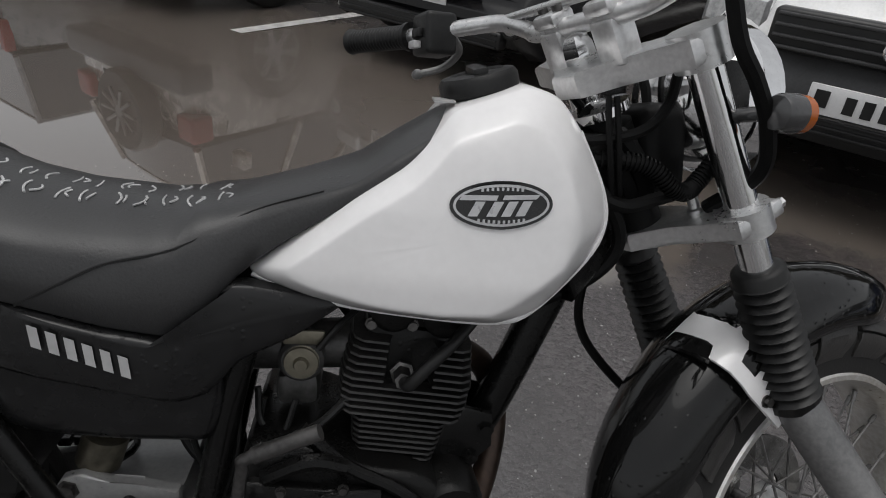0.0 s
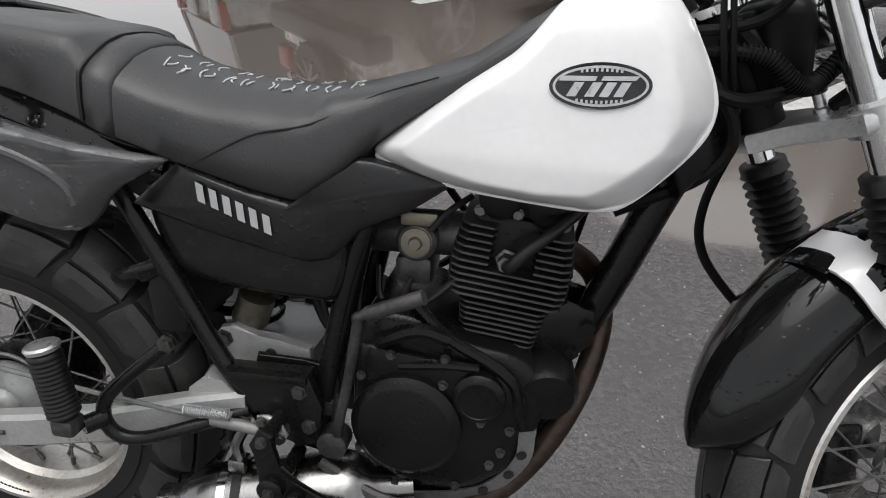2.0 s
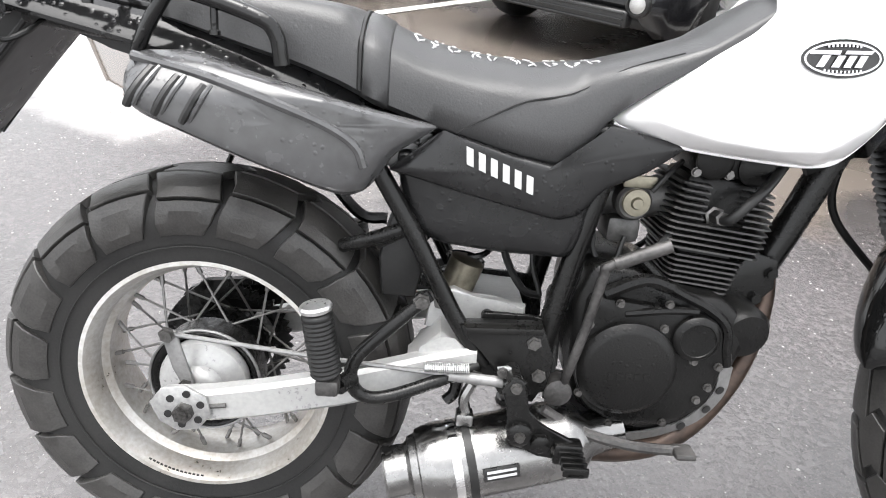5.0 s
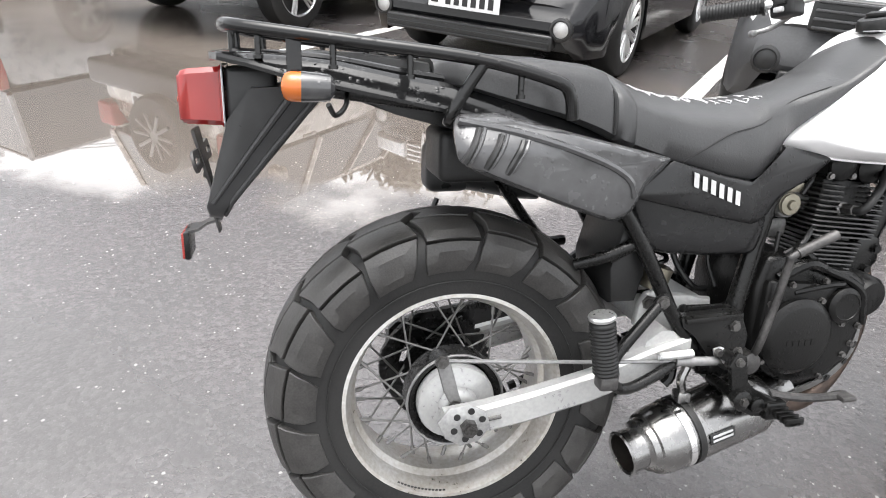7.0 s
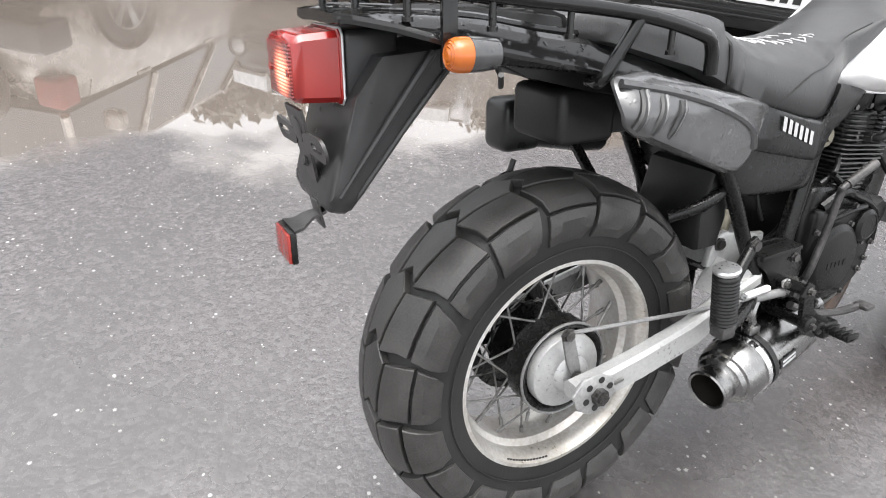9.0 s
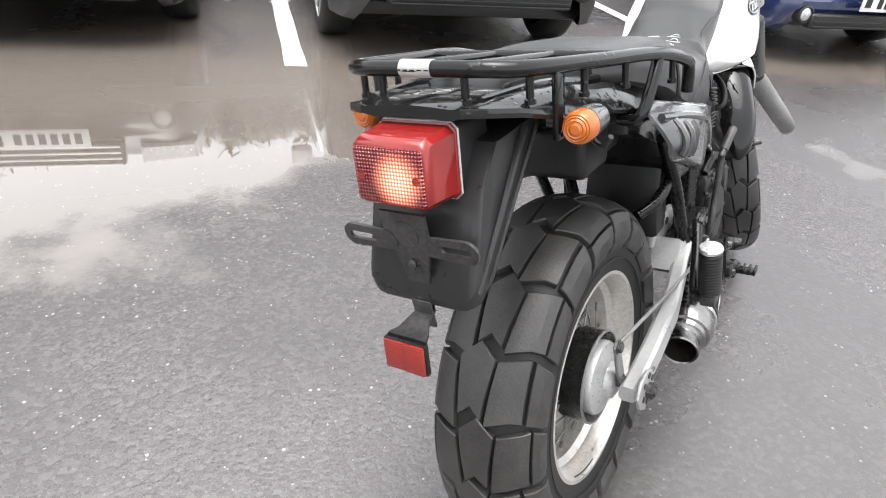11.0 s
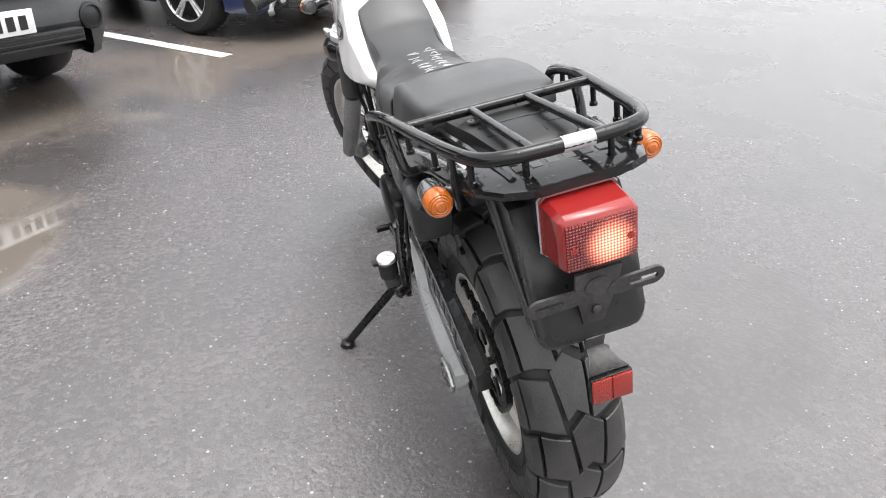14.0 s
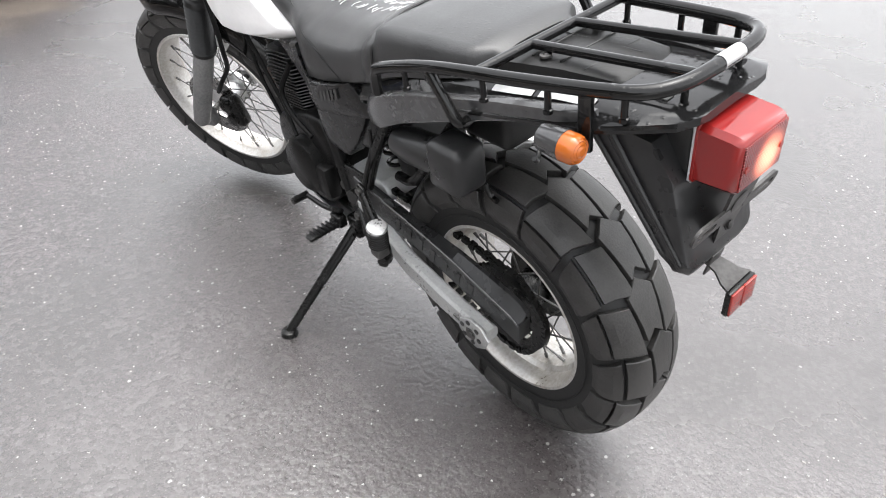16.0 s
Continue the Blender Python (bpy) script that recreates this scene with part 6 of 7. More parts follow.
# rear indicators
for s in (-1, 1):
    bm = BM()
    rod(bm, (-0.215, s * 0.10, 0.840), (-0.215, s * 0.150, 0.838), 0.009)
    lathe(bm, [(0, 0.010), (0.006, 0.017), (0.02, 0.0185), (0.040, 0.0200), (0.043, 0.0200)], (-0.190, s * 0.150, 0.840), (-1, 0, 0.03), 28)
    sg = part("rear_indicator", bm, "plastic", bike, "round black indicator with amber lens")
    bm = BM()
    lathe(bm, [(0, 0.0196), (0.012, 0.0194), (0.017, 0.0183), (0.0205, 0.0160), (0.0198, 0.0150), (0.0222, 0.0134), (0.0216, 0.0120), (0.0238, 0.0098), (0.0232, 0.0082), (0.0250, 0.0049), (0.0252, 0.0)], (-0.233, s * 0.150, 0.841), (-1, 0, 0.03), 28)
    part("lens", bm, "amber", sg, angle=0.4)
    bm = BM()
    tube(bm, [(-0.20, s * 0.17, 0.82), (-0.19, s * 0.155, 0.805), (-0.175, s * 0.13, 0.815), (-0.17, s * 0.10, 0.83)], 0.0035, 8)
    part("wire", bm, "grip", sg)

# -- luggage rack --
half = [(0.137, 0.168, 0.800), (0.130, 0.170, 0.835), (0.105, 0.171, 0.853), (0.0, 0.160, 0.879), (-0.15, 0.140, 0.897), (-0.255, 0.122, 0.909), (-0.305, 0.105, 0.915), (-0.328, 0.075, 0.919), (-0.334, 0.030, 0.920)]
bm = BM()
tube(bm, [(x, -y, z) for x, y, z in half] + [(x, y, z) for x, y, z in reversed(half)], 0.0092, 12, 5)
rack = part("luggage_rack", bm, "gloss", bike, "glossy black tubular luggage rack")
bm = BM()
rod(bm, (-0.078, -0.148, 0.889), (-0.078, 0.148, 0.889), 0.0075)
part("cross_bar", bm, "gloss", rack)
for y in (-0.044, 0.044):
    bm = BM()
    rod(bm, (-0.078, y, 0.889), (-0.333, y, 0.919), 0.0068)
    part("rack_bar", bm, "gloss", rack)
for s in (-1, 1):
    bm = BM()
    tube(bm, [(0.010, s * 0.160, 0.877), (-0.018, s * 0.158, 0.835), (-0.036, s * 0.150, 0.800), (-0.03, s * 0.12, 0.795)], 0.0085, 10)
    part("rack_stay", bm, "gloss", rack)
    bm = BM()
    box(bm, (-0.250, s * 0.124 - 0.004, 0.825), (-0.230, s * 0.124 + 0.004, 0.908), 0.002)
    part("rack_stay", bm, "gloss", rack)
    for x, y, z in ((-0.322, 0.055, 0.919), (-0.285, 0.112, 0.913), (-0.19, 0.134, 0.901), (-0.09, 0.148, 0.890), (0.06, 0.165, 0.866)):
        bm = BM()
        lathe(bm, [(0, 0.0045), (0.028, 0.0045), (0.029, 0.0065), (0.034, 0.0065)], (x, s * y, z - 0.004), (0, 0, -1), 10)
        part("rack_hook", bm, "gloss", rack)
bm = BM()
rod(bm, (-0.3342, -0.026, 0.9201), (-0.3342, 0.014, 0.9203), 0.0098, seg=16)
stick = part("rack_sticker", bm, "white", rack, "white strip: worn sticker and painted sky sheen")
for k in range(5):
    bm = BM()
    y = -0.024 + k * 0.009
    box(bm, (-0.3462, y - 0.0028, 0.9195), (-0.3455, y + 0.0028, 0.9210), 0)
    part("print_bar", bm, "grip", stick, smooth=False)

# -- passenger pegs on their hangers --
TURN = Matrix.Identity(4)
for s in (-1, 1):
    bm = BM()
    lathe(bm, [(0, 0.012), (0.006, 0.019)] + [(0.008 + i * 0.0030, 0.0190 if i % 2 else 0.0202) for i in range(27 if s < 0 else 12)] + ([(0.089, 0.0195), (0.092, 0.016)] if s < 0 else [(0.044, 0.0195), (0.047, 0.016)]), (0.202, s * 0.205, 0.421) if s < 0 else (0.1948, s * 0.205, 0.466), (-0.16, 0, 1), 20)
    peg = part("passenger_peg", bm, "grip", bike, "folded rubber passenger foot peg")
    bm = BM()
    lathe(bm, [(0, 0.0195), (0.005, 0.021), (0.008, 0.019), (0.009, 0.0)], (0.1872, s * 0.205, 0.514), (-0.16, 0, 1), 24)
    part("peg_cap", bm, "alloy", peg, "bright aluminium peg cap")
    bm = BM()
    up = 0.0 if s < 0 else 0.045
    box(bm, (0.188 - up * 0.16, s * 0.205 - 0.014, 0.400 + up), (0.218 - up * 0.16, s * 0.205 + 0.014, 0.423 + up), 0.005)
    part("peg_hinge", bm, "wornblack", peg)
    bm = BM()
    tube(bm, [(0.317, s * 0.150, 0.512), (0.27, s * 0.163, 0.470), (0.236, s * 0.170, 0.435), (0.228, s * 0.172, 0.405), (0.240, s * 0.170, 0.380), (0.27, s * 0.165, 0.373), (0.33, s * 0.15, 0.388), (0.40, s * 0.118, 0.405)], 0.0095, 10, 6)
    rod(bm, (0.230, s * 0.172, 0.405), (0.215, s * 0.195, 0.404), 0.012)
    slab(bm, [(0.30, 0.500), (0.312, 0.494), (0.332, 0.515), (0.322, 0.527), (0.307, 0.520)], s * 0.145, s * 0.154, 0.002)
    hang = part("peg_hanger", bm, "black", bike, "black bent tube peg hanger")
    bolt(hang, 0.316, s * 0.155, 0.513, 0.009, s)
    bolt(hang, 0.398, s * 0.13, 0.392, 0.009, s)

# -- silencer --
bm = BM()
A, B = Vector((0.278, -0.142, 0.234)), Vector((0.625, -0.095, 0.303))
L = (B - A).length
prof = [(0.012, 0.031), (0.002, 0.0325), (0.0, 0.036), (0.003, 0.0385), (0.007, 0.037), (0.034, 0.036), (0.038, 0.040), (0.040, 0.045), (0.050, 0.048), (0.052, 0.053), (0.064, 0.057), (0.076, 0.059), (0.090, 0.059), (0.268, 0.058), (0.290, 0.050), (0.305, 0.034), (L, 0.026)]
lathe(bm, prof, A, B - A, 48, ends=False)
muf = part("silencer", bm, "steel", bike, "polished steel exhaust silencer")
# lining inside the outlet, coloured near-black brown
bm = BM()
lathe(bm, [(0.004, 0.0318), (0.012, 0.0308), (0.020, 0.024), (0.050, 0.018), (0.050, 0.001)], A, B - A, 32, ends=False)
part("outlet", bm, "bore_dark", muf, "dark exhaust bore")
for h in (0.098, 0.118):
    bm = BM()
    lathe(bm, [(h, 0.0575), (h, 0.0615), (h + 0.012, 0.0615), (h + 0.012, 0.0575)], A, B - A, 48, ends=False)
    part("clamp_band", bm, "grip" if h > 0.11 else "chrome", muf)
bm = BM()
n2 = (B - A).normalized()
pc = A + n2 * 0.170 + Vector((0.0, -0.0596, 0.006))
box(bm, (-0.026, -0.001, -0.010), (0.026, 0.001, 0.010), 0.001, Matrix.Translation(pc) @ pose(0, 0, 0, -5, -9.5, 8))
tag = part("silencer_plate", bm, "blackfilm", muf, "small black plate with silver print")
for k in range(2):
    bm = BM()
    box(bm, (-0.021, -0.0018, -0.006 + k * 0.008), (0.021, -0.0012, -0.002 + k * 0.008), 0, Matrix.Translation(pc) @ pose(0, 0, 0, -5, -9.5, 8))
    part("print_bar", bm, "silverfilm", tag, smooth=False)
bm = BM()
tube(bm, [(0.392, -0.13, 0.330), (0.385, -0.128, 0.355), (0.395, -0.125, 0.38)], 0.008, 8)
box(bm, (0.375, -0.142, 0.318), (0.400, -0.118, 0.338), 0.004)
part("silencer_hanger", bm, "steel", muf)
bm = BM()
tube(bm, [(0.375, -0.11, 0.395), (0.372, -0.115, 0.36), (0.36, -0.115, 0.345)], 0.009, 8)
part("spring_hook", bm, "black", muf)

# -- kick starter, pedals, foot pegs, side stand --
bm = BM()
tube(bm, [(0.522, -0.118, 0.378), (0.527, -0.13, 0.41), (0.543, -0.135, 0.49), (0.554, -0.138, 0.560), (0.560, -0.139, 0.574), (0.630, -0.142, 0.606)], 0.0070, 10, 5)
rod(bm, (0.566, -0.139, 0.577), (0.634, -0.142, 0.608), 0.0092)
lathe(bm, [(0, 0.02), (0.03, 0.02), (0.034, 0.012)], (0.517, -0.10, 0.375), (0, -1, 0), 18)
part("kick_starter", bm, "wornblack", bike, "worn grey kick start lever")
bm = BM()
tube(bm, [(0.500, -0.125, 0.345), (0.54, -0.13, 0.325), (0.582, -0.138, 0.312), (0.64, -0.145, 0.305), (0.695, -0.15, 0.306)], 0.0080, 8)
box(bm, (0.685, -0.172, 0.303), (0.715, -0.140, 0.313), 0.004)
part("brake_pedal", bm, "wornblack", bike, "worn steel brake pedal")
bm = BM()
slab(bm, [(0.430, 0.404), (0.444, 0.430), (0.462, 0.420), (0.466, 0.372), (0.486, 0.358), (0.540, 0.332), (0.548, 0.316), (0.520, 0.302), (0.486, 0.310), (0.456, 0.322), (0.440, 0.346), (0.444, 0.372)], -0.178, -0.187, 0.004)
rod(bm, (0.448, -0.10, 0.408), (0.448, -0.180, 0.410), 0.011)
rod(bm, (0.462, -0.10, 0.340), (0.462, -0.180, 0.342), 0.010)
lathe(bm, [(0, 0.017), (0.010, 0.017), (0.013, 0.012)], (0.458, -0.185, 0.345), (0, -1, 0), 16)
lathe(bm, [(0, 0.013), (0.012, 0.013), (0.014, 0.008)], (0.488, -0.185, 0.333), (0, -1, 0), 12)
mount = part("peg_mount", bm, "black", bike, "black foot peg bracket with bolts")
for x, y, z in ((0.458, -0.197, 0.345), (0.448, -0.187, 0.412), (0.512, -0.187, 0.322)):
    bolt(mount, x, y, z, 0.006)
for s in (-1, 1):
    at = Matrix.Translation((0.530 if s < 0 else 0.512, s * 0.140 - (0.096 if s < 0 else 0), 0.322 if s < 0 else 0.318))
    bm = BM()
    box(bm, (-0.013, 0.0, -0.010), (0.013, 0.05 if s < 0 else 0.078, 0.0), 0.003, at)
    fp = part("foot_peg", bm, "black", bike, "black toothed rider foot peg")
    for k in range(4 if s < 0 else 6):
        bm = BM()
        box(bm, (-0.017, 0.012 * k, -0.008), (0.017, 0.012 * k + 0.005, 0.005), 0.0015, at)
        part("tooth", bm, "black", fp)
    bm = BM()
    box(bm, (-0.02, -0.012, -0.012), (0.02, 0.012, 0.02), 0.005, Matrix.Translation((0.527 if s < 0 else 0.505, -0.184 if s < 0 else 0.130, 0.314 if s < 0 else 0.322)))
    part("hinge", bm, "black", fp)
bm = BM()
tube(bm, [(0.49, 0.125, 0.355), (0.56, 0.13, 0.335), (0.65, 0.135, 0.335)], 0.0065, 8)
rod(bm, (0.645, 0.13, 0.335), (0.645, 0.175, 0.336), 0.0095)
part("gear_lever", bm, "black", bike, "black gear change lever")
# side stand: from its pivot down to the ground
to_bike = BIKE.inverted()
foot = to_bike @ Vector((0.525, 0.283, 0.008))
top = Vector((0.47, 0.105, 0.310))
bm = BM()
rod(bm, top, foot, 0.0125, 0.011, 12)
d = (foot - top).normalized()
up = (to_bike.to_3x3() @ Vector((0, 0, 1))).normalized()
lathe(bm, [(-0.008, 0.022), (0.004, 0.020), (0.008, 0.012)], foot, up, 16)
rod(bm, top + d * 0.02 + Vector((-0.016, 0.006, 0)), top + d * 0.16 + Vector((-0.014, 0.008, 0)), 0.006)
box(bm, (top.x - 0.02, 0.085, top.z - 0.03), (top.x + 0.02, 0.118, top.z + 0.03), 0.008)
part("side_stand", bm, "black", bike, "black steel side stand")

bm = BM()
box(bm, (-0.030, -0.062, 0.694), (0.075, 0.062, 0.775), 0.014, seg=3)
box(bm, (0.06, -0.050, 0.700), (0.16, 0.055, 0.785), 0.012, seg=2)
part("battery_box", bm, "grip", bike, "black box under the tail")
# tool case on the left under the cowl
bm = BM()
box(bm, (-0.018, 0.092, 0.648), (0.062, 0.162, 0.735), 0.016, seg=3)
lathe(bm, [(0, 0.030), (0.012, 0.033), (0.11, 0.033), (0.15, 0.028), (0.155, 0.0)], (0.050, 0.122, 0.684), (0.95, -0.08, -0.18), 20)
tool = part("tool_case", bm, "smoothplastic", bike, "black plastic tool case")
bm = BM()
tube(bm, [(0.0, 0.09, 0.64), (-0.01, 0.088, 0.62), (-0.025, 0.088, 0.615)], 0.005, 8)
part("latch", bm, "black", tool)
bm = BM()
rod(bm, (0.285, 0.12, 0.655), (0.30, 0.115, 0.60), 0.004)
tube(bm, [(0.30, 0.115, 0.60), (0.33, 0.125, 0.53), (0.36, 0.13, 0.46), (0.35, 0.135, 0.40)], 0.005, 8)
part("breather_hose", bm, "grip", bike)
bm = BM()
slab(bm, [(0.09, 0.76), (0.10, 0.735), (0.20, 0.712), (0.275, 0.680), (0.310, 0.62), (0.37, 0.600), (0.37, 0.72)], -0.085, 0.085, 0.01)
part("inner_mudguard", bm, "plastic", bike)
bm = BM()
slab(bm, [(0.258, 0.490), (0.252, 0.55), (0.272, 0.625), (0.312, 0.640), (0.318, 0.54), (0.305, 0.490)], -0.092, 0.055, 0.01)
part("splash_flap", bm, "grip", bike, "black rubber splash flap")
bm = BM()
slab(bm, [(-0.17, 0.848), (0.10, 0.805), (0.13, 0.75), (0.0, 0.775), (-0.10, 0.80), (-0.17, 0.825)], -0.075, 0.075, 0.006)
part("tail_tray", bm, "grip", bike)
for s in (-1, 1):
    bm = BM()
    tube(bm, [(0.02, s * 0.085, 0.79), (0.12, s * 0.09, 0.66), (0.20, s * 0.095, 0.56), (0.25, s * 0.098, 0.55)] if s > 0 else [(0.30, s * 0.10, 0.60), (0.25, s * 0.09, 0.57)], 0.010, 8)
    part("subframe_tube", bm, "black", bike)

# ---- parked cars ----
def car_wheel(parent, x, y, r, w, s, spokes_n, rim_mat):
    bm = BM()
    lathe(bm, [(-w, r * 0.68), (-w, r * 0.90), (-w * 0.8, r * 0.975), (-w * 0.4, r), (w * 0.4, r), (w * 0.8, r * 0.975), (w, r * 0.90), (w, r * 0.68)], (x, y, r), (0, s, 0), 48, ends=False)
    tyre_ob = part("wheel", bm, "rubber", parent, "wet black car tyre")
    bm = BM()
    lathe(bm, [(-w, r * 0.66), (w * 0.9, r * 0.70), (w * 0.98, r * 0.69), (w * 0.9, r * 0.645), (w * 0.2, r * 0.62), (w * 0.1, 0.02)], (x, y, r), (0, s, 0), 40, ends=False)
    part("rim", bm, "grille", tyre_ob)
    bm = BM()
    for k in range(spokes_n):
        a = 2 * math.pi * k / spokes_n + 0.2
        for q in (-0.09, 0.09):
            d0 = Vector((math.cos(a + q * 1.6), 0, math.sin(a + q * 1.6)))
            d1 = Vector((math.cos(a + q), 0, math.sin(a + q)))
            p0 = Vector((x, y + s * w * 0.72, r)) + d0 * 0.045
            p1 = Vector((x, y + s * w * 0.86, r)) + d1 * r * 0.66
            rod(bm, p0, p1, 0.014, 0.012, 8)
    lathe(bm, [(w * 0.5, 0.065), (w * 0.8, 0.06), (w * 0.88, 0.035), (w * 0.88, 0.0)], (x, y, r), (0, s, 0), 24)
    lathe(bm, [(w * 0.84, r * 0.64), (w * 0.98, r * 0.66), (w * 1.0, r * 0.70), (w * 0.9, r * 0.70)], (x, y, r), (0, s, 0), 48, ends=False)
    part("alloy_rim", bm, rim_mat, tyre_ob, "cast alloy wheel")


def car(name, m, label, spec, group="parked cars"):
    """A parked car: x runs from its nose (0) to its tail, y across, z up."""
    ob = thing(name, m, label, "car", group)
    Lc, W, base = spec["length"], spec["width"] / 2, spec.get("base", 0.22)
    hood, cabin = spec["hood"], spec["cabin"]
    wx, r = spec["axles"], spec["wheel"]
    split_z, split_x = spec.get("bumper", (0.0, 0.0))
    n = int(Lc / 0.07)
    ys = (-0.90, -0.985, -1.0, -1.0, -0.985, -0.93, -0.80, -0.4, 0, 0.4, 0.80, 0.93, 0.985, 1.0, 1.0, 0.985, 0.90)
    body, bump = BM(), BM()
    grid = []
    for i in range(n + 1):
        x = Lc * i / n
        zt = lerp_table(x, hood)
        w = W * lerp_table(x, [(0, 0.80), (0.10, 0.90), (0.30, 0.965), (0.7, 1.0), (Lc - 0.6, 1.0), (Lc - 0.15, 0.95), (Lc, 0.85)])
        zl = base + max(0, 0.12 - x) * 0.7
        arch = 0
        for a in wx:
            dd = (r * 1.14) ** 2 - (x - a) ** 2
            if dd > 0:
                arch = max(arch, r + math.sqrt(dd) - 0.01)
        nose = lerp_table(x, [(0, 0.55), (0.06, 0.85), (0.15, 1.0), (Lc - 0.12, 1.0), (Lc, 0.75)])
        hgt = zt - zl
        fr = (0.0, 0.02, 0.18, 0.45, 0.72, 0.90, 0.965, 0.99, 1.0, 0.99, 0.965, 0.90, 0.72, 0.45, 0.18, 0.02, 0.0)
        row = []
        for j, (y, f) in enumerate(zip(ys, fr)):
            mid = 0.45
            ff = mid + (f - mid) * nose
            z = zl + hgt * ff
            if arch and abs(y) > 0.85:
                z = max(z, min(arch, zt - 0.05))
            px = x
            if x < 0.35:
                px = x + 0.05 * abs(y) ** 3 + 0.10 * max(0.0, f - 0.55) - (0.03 if 0.1 < f < 0.5 else 0)
            if x > Lc - 0.3:
                px = x - 0.04 * abs(y) ** 3
            row.append(Vector((px, y * w, z)))
        grid.append(row)
    for dst, low in ((body, False), (bump, True)):
        cache = {}

        def vert(i, j):
            if (i, j) not in cache:
                p = grid[i][j].copy()
                cache[(i, j)] = dst.verts.new(p)
            return cache[(i, j)]

        for i in range(n):
            for j in range(16):
                q = [grid[i][j], grid[i + 1][j], grid[i + 1][j + 1], grid[i][j + 1]]
                c = sum(q, Vector()) / 4
                is_low = c.z < split_z and c.x < split_x
                if is_low == low:
                    dst.faces.new((vert(i, j), vert(i + 1, j), vert(i + 1, j + 1), vert(i, j + 1)))
        for i in (0, n):
            half = [(j, 16 - j) for j in range(8)]
            for (a, b), (c2, d2) in zip(half, half[1:] + [(8, 8)]):
                zc = (grid[i][a].z + grid[i][c2].z) / 2
                is_low = zc < split_z and grid[i][8].x < split_x
                if is_low == low:
                    vsq = [vert(i, a), vert(i, c2), vert(i, d2), vert(i, b)]
                    dst.faces.new(list(dict.fromkeys(vsq)))
    part("body", body, spec["paint"], ob, angle=0.6)
    if split_z:
        part("bumper", bump, "bumper", ob, "dark unpainted plastic bumper", angle=0.6)
    else:
        bump.free()
    bm = BM()
    box(bm, (0.25, -W * 0.84, base + 0.02), (Lc - 0.25, W * 0.84, base + 0.10), 0.01)
    for a in wx:
        box(bm, (a - r * 1.2, -W * 0.88, base), (a + r * 1.2, W * 0.88, r * 2.15), 0.02)
    part("underbody", bm, "grille", ob)
    # cabin: glass house and roof
    bm = BM()
    rings = []
    (x0, z0), (x1, z1), (x2, z2), (x3, z3) = cabin
    for f, (xa, za), (xb, zb) in ((0, (x0, z0), (x3, z3)), (1, (x1, z1), (x2, z2))):
        wi = W * (0.90 if f == 0 else 0.76)
        m2 = 9
        row = [Vector((xa + (xb - xa) * i / m2, -wi, za + (zb - za) * i / m2)) for i in range(m2 + 1)]
        row += [Vector((xb + 0.0, -wi + 2 * wi * i / 4, zb)) for i in range(1, 4)]
        row += [Vector((xb + (xa - xb) * i / m2, wi, zb + (za - zb) * i / m2)) for i in range(m2 + 1)]
        row += [Vector((xa - 0.05 * math.sin(i / 4 * math.pi), wi - 2 * wi * i / 4, za)) for i in range(1, 4)]
        rings.append(row)
    loft(bm, rings)
    part("windows", bm, "glass", ob, "dark reflecting window glass", angle=0.5)
    bm = BM()
    top = [p.copy() for p in rings[1]]
    c = sum(top, Vector()) / len(top)
    loft(bm, [[c + (p - c) * 1.012 + Vector((0, 0, -0.02)) for p in top], [c + (p - c) * 1.0 + Vector((0, 0, 0.015)) for p in top], [c + (p - c) * 0.9 + Vector((0, 0, 0.045)) for p in top], [c + (p - c) * 0.4 + Vector((0, 0, 0.06)) for p in top]])
    part("roof", bm, spec["paint"], ob, angle=0.8)
    for s in (-1, 1):
        for fa in spec.get("pillars", (0.0, 0.36, 0.68, 1.0)):
            bm = BM()
            a = Vector((x0 + (x3 - x0) * fa, s * W * 0.905, z0 + (z3 - z0) * fa))
            b = Vector((x1 + (x2 - x1) * fa, s * W * 0.765, z1 + (z2 - z1) * fa))
            tube(bm, [a, b], 0.035, 6, straight=True)
            part("pillar", bm, spec["paint"], ob)
        bm = BM()
        px = x0 + 0.28
        box(bm, (px - 0.05, s * (W + 0.10) - 0.09, z0 + 0.02), (px + 0.06, s * (W + 0.10) + 0.07, z0 + 0.17), 0.03, seg=3)
        part("door_mirror", bm, spec["paint"], ob)
        for dx in spec.get("handles", (0.9, 1.8)):
            bm = BM()
            box(bm, (x0 + dx, s * (W + 0.005) - 0.012, z0 - 0.12), (x0 + dx + 0.17, s * (W + 0.005) + 0.012, z0 - 0.09), 0.008)
            part("door_handle", bm, spec["paint"], ob)
        for a in wx:
            car_wheel(ob, a, s * (W - 0.105), r, 0.10, s, spec["spokes"], spec["rims"])
    spec["face"](ob, W, spec)
    return ob


def number_plate(ob, x, z, side=-1, bars=6):
    bm = BM()
    box(bm, (x - 0.006, -0.26, z - 0.056), (x + 0.006, 0.26, z + 0.056), 0.004)
    pl = part("number_plate", bm, "plate", ob, "white number plate with black bars")
    for k in range(bars):
        bm = BM()
        y = -0.20 + k * 0.062
        box(bm, (x + side * 0.008 - 0.0015, y - 0.019, z - 0.034), (x + side * 0.008 + 0.0015, y + 0.019, z + 0.030), 0)
        part("plate_bar", bm, "ink", pl, smooth=False)
    bm = BM()
    box(bm, (x + side * 0.008 - 0.0015, 0.185, z - 0.028), (x + side * 0.008 + 0.0015, 0.235, z + 0.036), 0)
    part("plate_bar", bm, "ink", pl, smooth=False)


